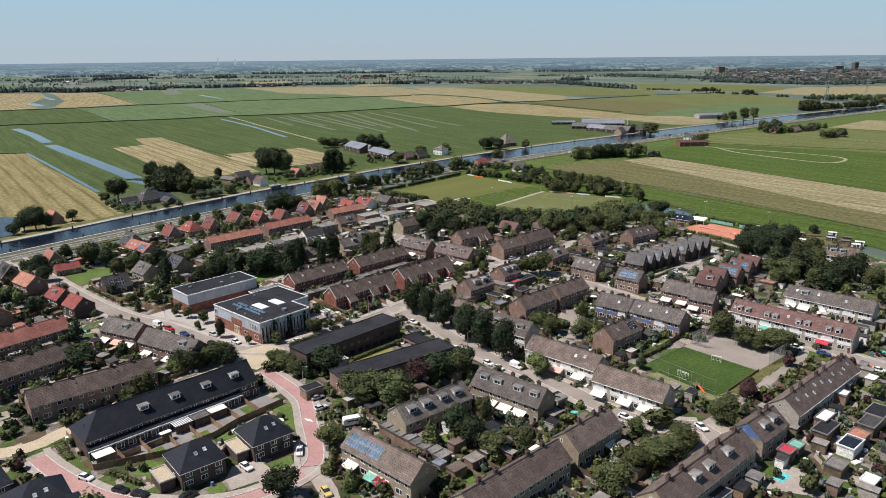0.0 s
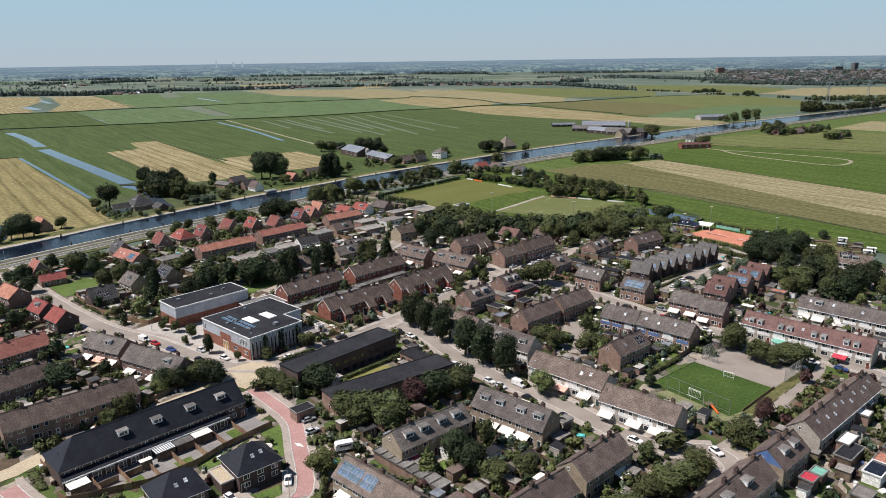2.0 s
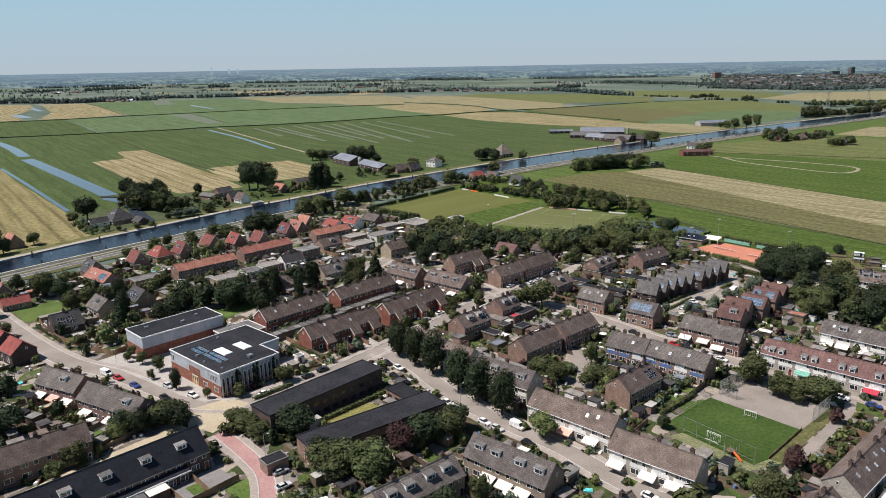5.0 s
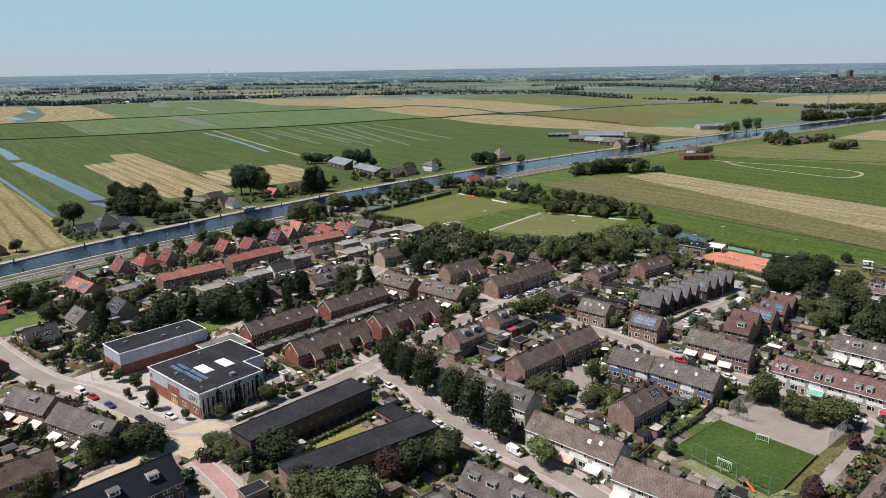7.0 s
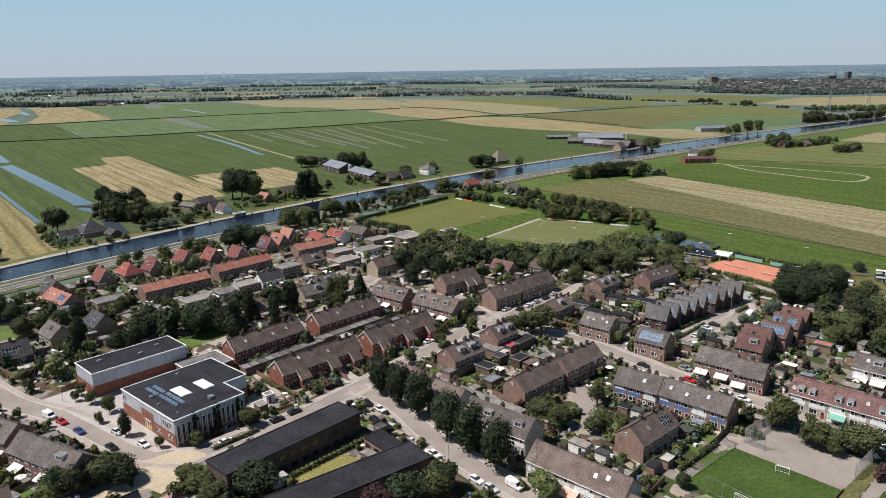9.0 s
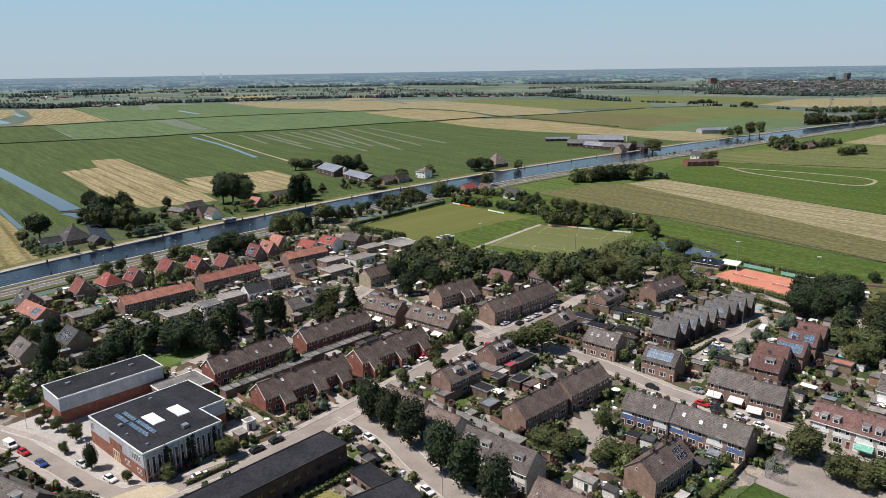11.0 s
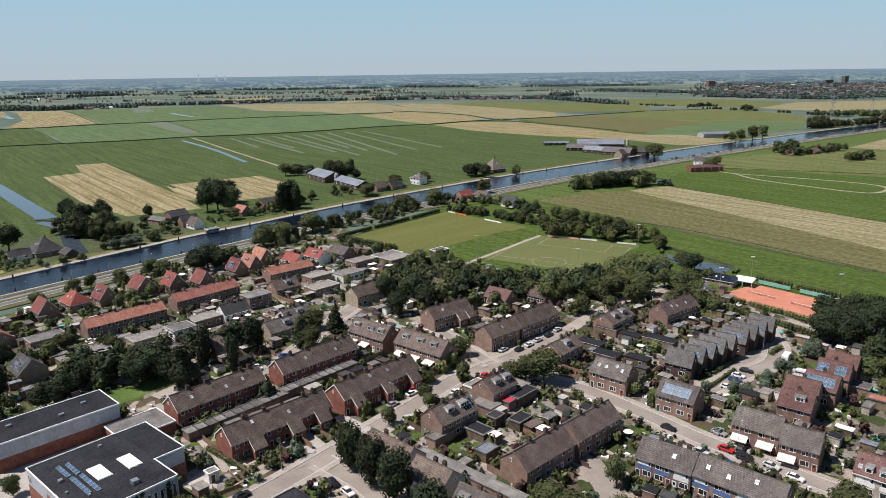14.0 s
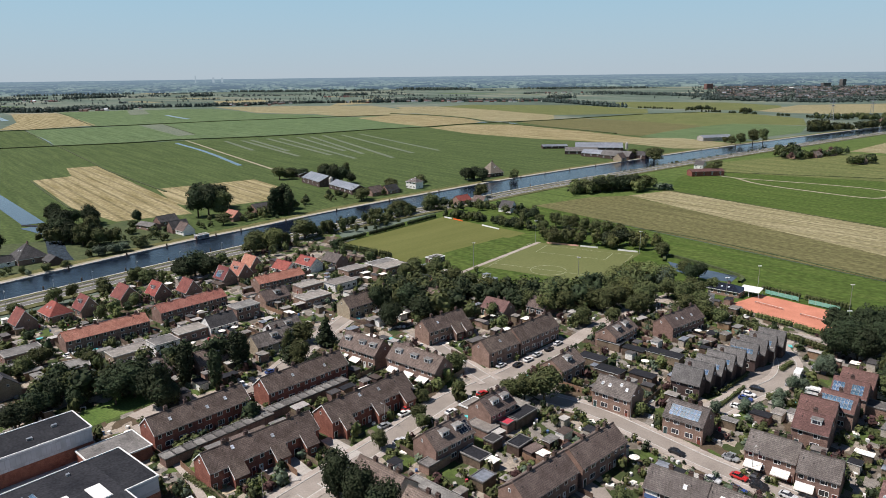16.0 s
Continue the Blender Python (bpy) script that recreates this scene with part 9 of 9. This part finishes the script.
# parked cars and caravans
for x, y, a in ((-111.0, 251.8, -38), (23.6, 208.4, -50),):
    vehicle(x, y, a, "van", "white")
for x, y, a in ((-105.4, 248.0, -38), (88.0, 264.3, -48), (4.4, 306.4, 42), (28.1, 315.4, 45),):
    vehicle(x, y, a, "car", "red")
for x, y, a in ((-97.5, 241.9, -38), (109.3, 306.5, -40), (85.1, 258.7, -48), (-42.9, 337.2, 45), (130.0, 214.5, -45),):
    vehicle(x, y, a, "car", "blue")
for x, y, a in ((17.7, 207.5, -50), (-86.3, 240.9, -38), (96.0, 255.6, -48), (2.4, 287.1, 48), (36.9, 337.2, 45), (51.1, 345.9, 45), (60.6, 356.2, 45), (80.8, 263.4, -48), (-37.5, 182.2, 40),):
    vehicle(x, y, a, "car", "silver")
for x, y, a in ((-84.3, 232.4, -38), (-41.7, 245.7, 42), (-37.4, 250.4, 42), (-15.8, 254.6, -52), (-12.8, 243.7, -52), (-9.2, 239.4, -52), (90.8, 259.5, -48), (76.7, 276.7, -48), (42.7, 337.3, 45), (56.2, 350.9, 45), (-10.3, 273.5, 45), (116.2, 313.3, -40), (91.3, 260.8, -48), (-47.5, 330.2, -50), (-79.7, 143.0, -20), (-74.4, 141.2, -15), (-62.5, 140.1, 40), (34.2, 187.0, -48), (25.3, 198.9, -48), (92.3, 264.5, 45),):
    vehicle(x, y, a, "car", "black")
for x, y, a in ((-76.0, 233.5, -38), (-53.4, 233.7, 42), (-11.7, 250.3, -52), (4.2, 223.8, -52), (14.4, 211.3, -50), (99.2, 250.0, -48), (3.6, 303.5, 42), (17.6, 303.7, 45), (47.1, 341.5, 45), (111.7, 309.5, -40), (104.5, 301.5, -40), (-50.2, 327.3, -50), (-120.6, 357.2, 45), (-90.6, 148.5, -25), (-51.9, 151.9, -45), (-39.6, 158.6, -80), (50.5, 173.5, -45), (69.9, 167.1, -70), (123.6, 220.1, -45), (140.7, 200.6, -45), (7.3, 238.8, -50),):
    vehicle(x, y, a, "car", "white")
for x, y, a in ((89.8, 273.1, -48), (-2.2, 296.2, 42), (128.3, 316.3, 50), (143.8, 328.5, 50), (90.0, 273.8, 45), (-39.5, 188.7, 40),):
    vehicle(x, y, a, "car", "grey")
for x, y, a in ((134.4, 322.1, 50), (132.2, 308.6, -40), (-27.3, 172.9, 20),):
    vehicle(x, y, a, "caravan", "white")
for x, y, a in ((-30.1, 140.6, -60),):
    vehicle(x, y, a, "car", "yellow")
for x, y, a in ((138.1, 203.7, -45),):
    vehicle(x, y, a, "car", "orange")

# ---- gardens ----
def fence_mesh(l, h):
    k = ("fence", l, h)
    if k not in CACHE:
        me = Mesh()
        me.box(0, l, -0.02, 0.02, 0.05, h, "wood_fence")
        for i in range(int(l / 2) + 1):
            me.box(i * 2 - 0.05, i * 2 + 0.05, -0.06, 0.06, 0, h + 0.08, "wood_fence")
        for z in (0.4, h - 0.3):
            me.box(0, l, -0.05, 0.05, z, z + 0.08, "wood_fence")
        CACHE[k] = me.data("panel")
    return CACHE[k]


def fence(x, y, ang, l, h=1.8):
    fence.count += 1
    o = new("fence", fence_mesh(round(l * 2) / 2, h))
    o.matrix_basis = pose(x, y, 0, 0, 0, ang)
    return tagged(o, "weathered wooden garden fence", "fence", "garden fences")


fence.count = 0


def parasol(x, y, key="awning_white"):
    o = thing("parasol", pose(x, y, 0), "open cream garden parasol on a pole", "parasol", "parasols")
    k = ("parasol", key)
    if k not in CACHE:
        me = Mesh()
        n = 8
        ring = [(1.5 * math.cos(2 * math.pi * i / n), 1.5 * math.sin(2 * math.pi * i / n), 2.15) for i in range(n)]
        for i in range(n):
            me.face([ring[i], ring[(i + 1) % n], (0, 0, 2.7)], key)
            me.face([ring[(i + 1) % n], ring[i], (0, 0, 2.64)], key)
        pole = Mesh()
        pole.box(-0.03, 0.03, -0.03, 0.03, 0, 2.64, "metal")
        pole.box(-0.3, 0.3, -0.3, 0.3, 0, 0.1, "concrete")
        CACHE[k] = (me.data("canopy"), pole.data("pole"))
    shared("canopy", CACHE[k][0], o, Matrix.Identity(4))
    shared("pole", CACHE[k][1], o, Matrix.Identity(4))
    return o


def garden_set(x, y, ang):
    """A low table with two benches."""
    k = "garden_set"
    if k not in CACHE:
        t, b = Mesh(), Mesh()
        t.box(-0.8, 0.8, -0.4, 0.4, 0.70, 0.75, "white_paint")
        for px in (-0.7, 0.7):
            for py in (-0.3, 0.3):
                t.box(px - 0.04, px + 0.04, py - 0.04, py + 0.04, 0, 0.70, "white_paint")
        b.box(-0.8, 0.8, -0.2, 0.2, 0.40, 0.45, "wood_fence")
        for px in (-0.7, 0.7):
            b.box(px - 0.04, px + 0.04, -0.15, 0.15, 0, 0.40, "wood_fence")
        CACHE[k] = (t.data("garden_table"), b.data("garden_bench"))
    o = new("garden_table", CACHE[k][0])
    o.matrix_basis = pose(x, y, 0.05, 0, 0, ang)
    tagged(o, "white garden table on a terrace", "table", "garden tables")
    if gr.random() < 0.4:
        c, sn = math.cos(radians(ang)), math.sin(radians(ang))
        q = new("garden_bench", CACHE[k][1])
        q.matrix_basis = pose(x - 0.8 * sn, y + 0.8 * c, 0.05, 0, 0, ang)
        tagged(q, "brown wooden garden bench on a terrace", "bench", "garden benches")


def street(x, y, r):
    return any((x - a) ** 2 + (y - b) ** 2 < (r + w) ** 2 for a, b, w in LANES)


gr = random.Random(5)
UNDER, EXTRA = [], []


def bush(x, y, h, w, key):
    """Shrubs of the gardens beside the school street stand alone; the countless others become one undergrowth."""
    if -70 < x < 75 and 120 < y < 225 and bush.alone < 120:
        bush.alone += 1
        tree(x, y, h, w, "shrub", key)
    else:
        UNDER.append((x, y, h, w, key, gr.randrange(3), gr.uniform(0, 6.28)))


bush.alone = 0


SHEETS.append([(60, 205), (70, 190), (79, 182), (70, 204), (88, 227), (82, 232), (66, 216)])
GREENS = ("leaf_mid", "leaf_mid", "leaf_dark", "leaf_light", "leaf_light", "leaf_grey", "leaf_purple")
for (x, y, ang, length, depth, units) in list(ROWS):
    c, s = math.cos(radians(ang)), math.sin(radians(ang))
    U = length / units
    at = lambda lx, ly: (x + lx * c - ly * s, y + lx * s + ly * c)
    for side in (1, -1):
        reach = 0
        for g in (3, 5, 7, 9, 11, 13):
            if all(free(*at(k * length, side * (depth / 2 + g)), 0.2) for k in (-0.3, 0, 0.3)):
                reach = g
            else:
                break
        if reach < 3:
            continue
        for u in range(units + 1):
            lx = -length / 2 + u * U
            px, py = at(lx, side * (depth / 2 + 0.1))
            l = reach - 0.5
            if reach > 5 and fence.count < 200 and free(*at(lx, side * (depth / 2 + l / 2 + 1)), 0.05):
                fence(px, py, ang + 90 * side, l, gr.choice((1.5, 1.8, 1.8)))
            elif reach > 3:
                EXTRA.append((px, py, ang + 90 * side, l))
            if u == units:
                break
            mx = lx + U / 2
            p = at(mx, side * (depth / 2 + 1.7))
            if gr.random() < 0.64 and free(*p, 0.3):
                q = [at(lx + 0.3, side * (depth / 2 + 0.1)), at(lx + U - 0.3, side * (depth / 2 + 0.1)), at(lx + U - 0.3, side * (depth / 2 + 3.2)), at(lx + 0.3, side * (depth / 2 + 3.2))]
                flat("patio", q, gr.choice(("paving", "paving_grey", "paving_grey", "paving_sand")), 0.035 + gr.random() * 0.01, "paved garden terrace behind a house")
                if gr.random() < 0.1:
                    garden_set(*at(mx + gr.uniform(-1, 1), side * (depth / 2 + 2.2)), ang + gr.choice((0, 90)))
                if gr.random() < 0.12:
                    parasol(*at(mx + gr.uniform(-1, 1), side * (depth / 2 + 2.4)))
            if reach >= 8 and gr.random() < 0.85:
                p = at(mx + gr.uniform(-.6, .6), side * (depth / 2 + reach - 1.8))
                if free(*p, 1.6) and not street(*p, 4.5):
                    shed(*p, ang + (0 if side > 0 else 180), gr.uniform(2.8, U - 1.2), gr.uniform(2.4, 3.2), gr.uniform(2.3, 2.7), gr.choice(("bitumen", "bitumen_grey", "gravel_roof", "gravel_roof", "roof_dark", "roof_brown", "concrete")),
                         gr.choice(("wood_fence", "wood_fence", "brick_brown", "brick_dark", "render_white")))
            if reach >= 7 and gr.random() < 0.3:
                q = [at(lx + 0.5, side * (depth / 2 + 3.4)), at(lx + U - 0.5, side * (depth / 2 + 3.4)), at(lx + U - 0.5, side * (depth / 2 + reach - 3)), at(lx + 0.5, side * (depth / 2 + reach - 3))]
                flat("garden_lawn", q, "lawn", 0.03, "small green garden lawn")
            for _ in range(5):
                p = at(mx + gr.uniform(-U / 2, U / 2), side * (depth / 2 + gr.uniform(2.5, reach)))
                if free(*p, 0.5):
                    h = gr.choice((1.0, 1.3, 1.7, 2.2, 2.8, 3.4))
                    bush(*p, h, h * gr.uniform(0.9, 1.5), gr.choice(GREENS))

# the rest of the free ground: shrubs, small trees, sheds
VILLAGE = [(-225, 150), (-222, 318), (-150, 418), (-98, 492), (-60, 540), (-30, 505), (10, 470), (36, 460), (60, 420), (140, 405), (150, 395), (142, 372), (180, 345), (240, 230), (215, 120), (60, 95), (-130, 110)]
for _ in range(4700):
    x, y = gr.uniform(-225, 240), gr.uniform(95, 540)
    if not in_poly(x, y, VILLAGE) or not free(x, y, 0.7):
        continue
    r = gr.random()
    if r < 0.80:
        h = gr.choice((1.2, 1.6, 2.0, 2.6, 3.4))
        bush(x, y, h, h * gr.uniform(0.9, 1.5), gr.choice(GREENS))
        FOOT.append((x, y, 1, 0, 0.5, 0.5))
    elif r < 0.88:
        h = gr.uniform(3.2, 5.5)
        bush(x, y, h, h * gr.uniform(0.7, 1.0), gr.choice(GREENS[:5]))
        FOOT.append((x, y, 1, 0, 1.2, 1.2))
    elif r < 0.91 and free(x, y, 2.4) and not street(x, y, 5):
        shed(x, y, gr.choice((44, -45)), gr.uniform(2.8, 5.5), gr.uniform(2.4, 3.4), gr.uniform(2.3, 2.8), gr.choice(("bitumen", "bitumen_grey", "gravel_roof", "roof_orange")), gr.choice(("wood_fence", "brick_brown", "render_white")))
    elif free(x, y, 2):
        if gr.random() < 0.3:
            parasol(x, y) if gr.random() < 0.2 else garden_set(x, y, gr.uniform(0, 180))
# crowded gardens between the rows
for _ in range(3600):
    x, y = gr.uniform(-75, 135), gr.uniform(120, 365)
    if not free(x, y, 0.45):
        continue
    if gr.random() < 0.86:
        h = gr.choice((0.9, 1.2, 1.6, 2.0, 2.6))
        bush(x, y, h, h * gr.uniform(1.0, 1.6), gr.choice(GREENS))
        FOOT.append((x, y, 1, 0, 0.4, 0.4))
    elif shed.count < 270 and free(x, y, 2.0) and not street(x, y, 5):
        shed(x, y, gr.choice((44, -45)), gr.uniform(2.6, 4.5), gr.uniform(2.2, 3.2), gr.uniform(2.3, 2.8), gr.choice(("bitumen", "bitumen_grey", "gravel_roof", "gravel_roof")), gr.choice(("wood_fence", "brick_brown", "brick_pale")))
# the countless smaller sheds, lean-tos, fences and garden things
def turned(me, x, y, a, x0, x1, y0, y1, z0, z1, key, top=None):
    c, s_ = math.cos(a), math.sin(a)
    at_ = lambda u, v, z: (x + u * c - v * s_, y + u * s_ + v * c, z)
    q = ((x0, y0), (x1, y0), (x1, y1), (x0, y1))
    me.solid([at_(u, v, z0) for u, v in q], [at_(u, v, z1) for u, v in q], key, top)


huts = Mesh()
for _ in range(9000):
    x, y = gr.uniform(-200, 175), gr.uniform(110, 470)
    if len(huts.f) > 420 * 12 or not in_poly(x, y, VILLAGE) or (x < -75 and gr.random() < 0.5) or not free(x, y, 1.3) or street(x, y, 4.5):
        continue
    a, l, w, h = radians(gr.choice((44, -45, 41, -43))), gr.uniform(1.2, 2.3), gr.uniform(1.0, 1.5), gr.uniform(2.2, 2.8)
    turned(huts, x, y, a, -l, l, -w, w, 0, h, gr.choice(("wood_fence", "wood_fence", "brick_brown", "brick_pale", "wood_warm", "render_white")))
    turned(huts, x, y, a, -l - 0.2, l + 0.2, -w - 0.2, w + 0.2, h, h + 0.14, gr.choice(("white_paint", "black_trim", "black_trim", "gutter_grey")), gr.choice(("bitumen", "bitumen_grey", "bitumen_grey", "gravel_roof", "metal_roof", "roof_dark", "concrete", "awning_white")))
    FOOT.append((x, y, math.cos(a), math.sin(a), l, w))
tagged(huts.made("small_huts"), "countless small sheds and lean-tos in the gardens", "sheds", "", "stuff")
rails = Mesh()
for x, y, a, l in EXTRA:
    turned(rails, x, y, radians(a), 0, l, -0.05, 0.05, 0, gr.choice((1.4, 1.8, 1.8)), gr.choice(("wood_fence", "wood_fence", "wood_warm", "brick_brown")))
tagged(rails.made("garden_fences"), "countless low wooden fences between gardens", "fences", "", "stuff")
bits = Mesh()
for _ in range(7000):
    x, y = gr.uniform(-160, 170), gr.uniform(115, 400)
    if len(bits.f) > 1500 * 6 or not in_poly(x, y, VILLAGE) or not free(x, y, 0.35):
        continue
    a, k = gr.uniform(0, 3.1), gr.random()
    if k < 0.45:
        turned(bits, x, y, a, -0.5, 0.5, -0.4, 0.4, 0, 0.75, gr.choice(("white_paint", "white_paint", "concrete", "wood_warm", "metal")))
    elif k < 0.8:
        turned(bits, x, y, a, -0.35, 0.35, -0.3, 0.3, 0, gr.uniform(0.5, 1.1), gr.choice(("wood_warm", "black_trim", "concrete", "brick_brown", "blue_panel", "awning_red", "white_paint")))
    else:
        turned(bits, x, y, a, -1.1, 1.1, -0.7, 0.7, 0, 0.35, gr.choice(("wood_fence", "pool", "concrete", "awning_white", "awning_white")))
tagged(bits.made("garden_things"), "countless tables, boxes and pots in the gardens", "garden things", "", "stuff")
# front gardens along the streets
for x, y, ang, length, depth in ((55.1, 183.1, -42, 22.4, 8.8), (39.5, 205.7, -44, 26.6, 8.8), (98.8, 268.6, -42, 12.1, 8.8), (68.3, 253.1, -40, 13.9, 8.8), (81.3, 241.6, -45, 21.1, 8.8), (127.8, 232.5, -45, 42.2, 8.8), (-10.9, 345.9, -40, 17.8, 9), (8.2, 331.5, -41.5, 21.7, 9)):
    c, s = math.cos(radians(ang)), math.sin(radians(ang))
    at = lambda lx, ly: (x + lx * c - ly * s, y + lx * s + ly * c)
    n = int(length / 5.5)
    for i in range(n):
        lx, y0 = -length / 2 + i * length / n, -depth / 2
        if gr.random() < 0.7:
            flat("front_garden", [at(lx + 0.4, y0 - 4.0), at(lx + 3.4, y0 - 4.0), at(lx + 3.4, y0 - 0.2), at(lx + 0.4, y0 - 0.2)], gr.choice(("garden", "lawn", "garden", "paving")), 0.13 + gr.random() * 0.01, "small front garden of a terraced house")
            for _ in range(5):
                h = gr.choice((0.8, 1.1, 1.5, 1.9, 2.4))
                UNDER.append((*at(lx + gr.uniform(0.6, 3.2), y0 - gr.uniform(2.2, 4.2)), h, h * gr.uniform(1.0, 1.5), gr.choice(GREENS[:6]), gr.randrange(3), gr.uniform(0, 6.28)))
# small garden trees, too many to count
SMALL = []
for _ in range(1500):
    x, y = gr.uniform(-225, 200), gr.uniform(110, 520)
    if len(SMALL) > 240 or not in_poly(x, y, VILLAGE) or (x > -100 and gr.random() < 0.55) or not free(x, y, 1.6):
        continue
    h = gr.uniform(4.0, 8.5)
    SMALL.append((x, y, h, h * gr.uniform(0.7, 1.05), gr.choice(GREENS[:5]), gr.randrange(3), gr.uniform(0, 6.28)))
    FOOT.append((x, y, 1, 0, 1.5, 1.5))
joined("garden_trees", "countless small garden trees among the houses", "trees", SMALL, "far", 9.0)
joined("undergrowth", "countless green shrubs and garden plants", "shrubs", UNDER, "shrub", 13)
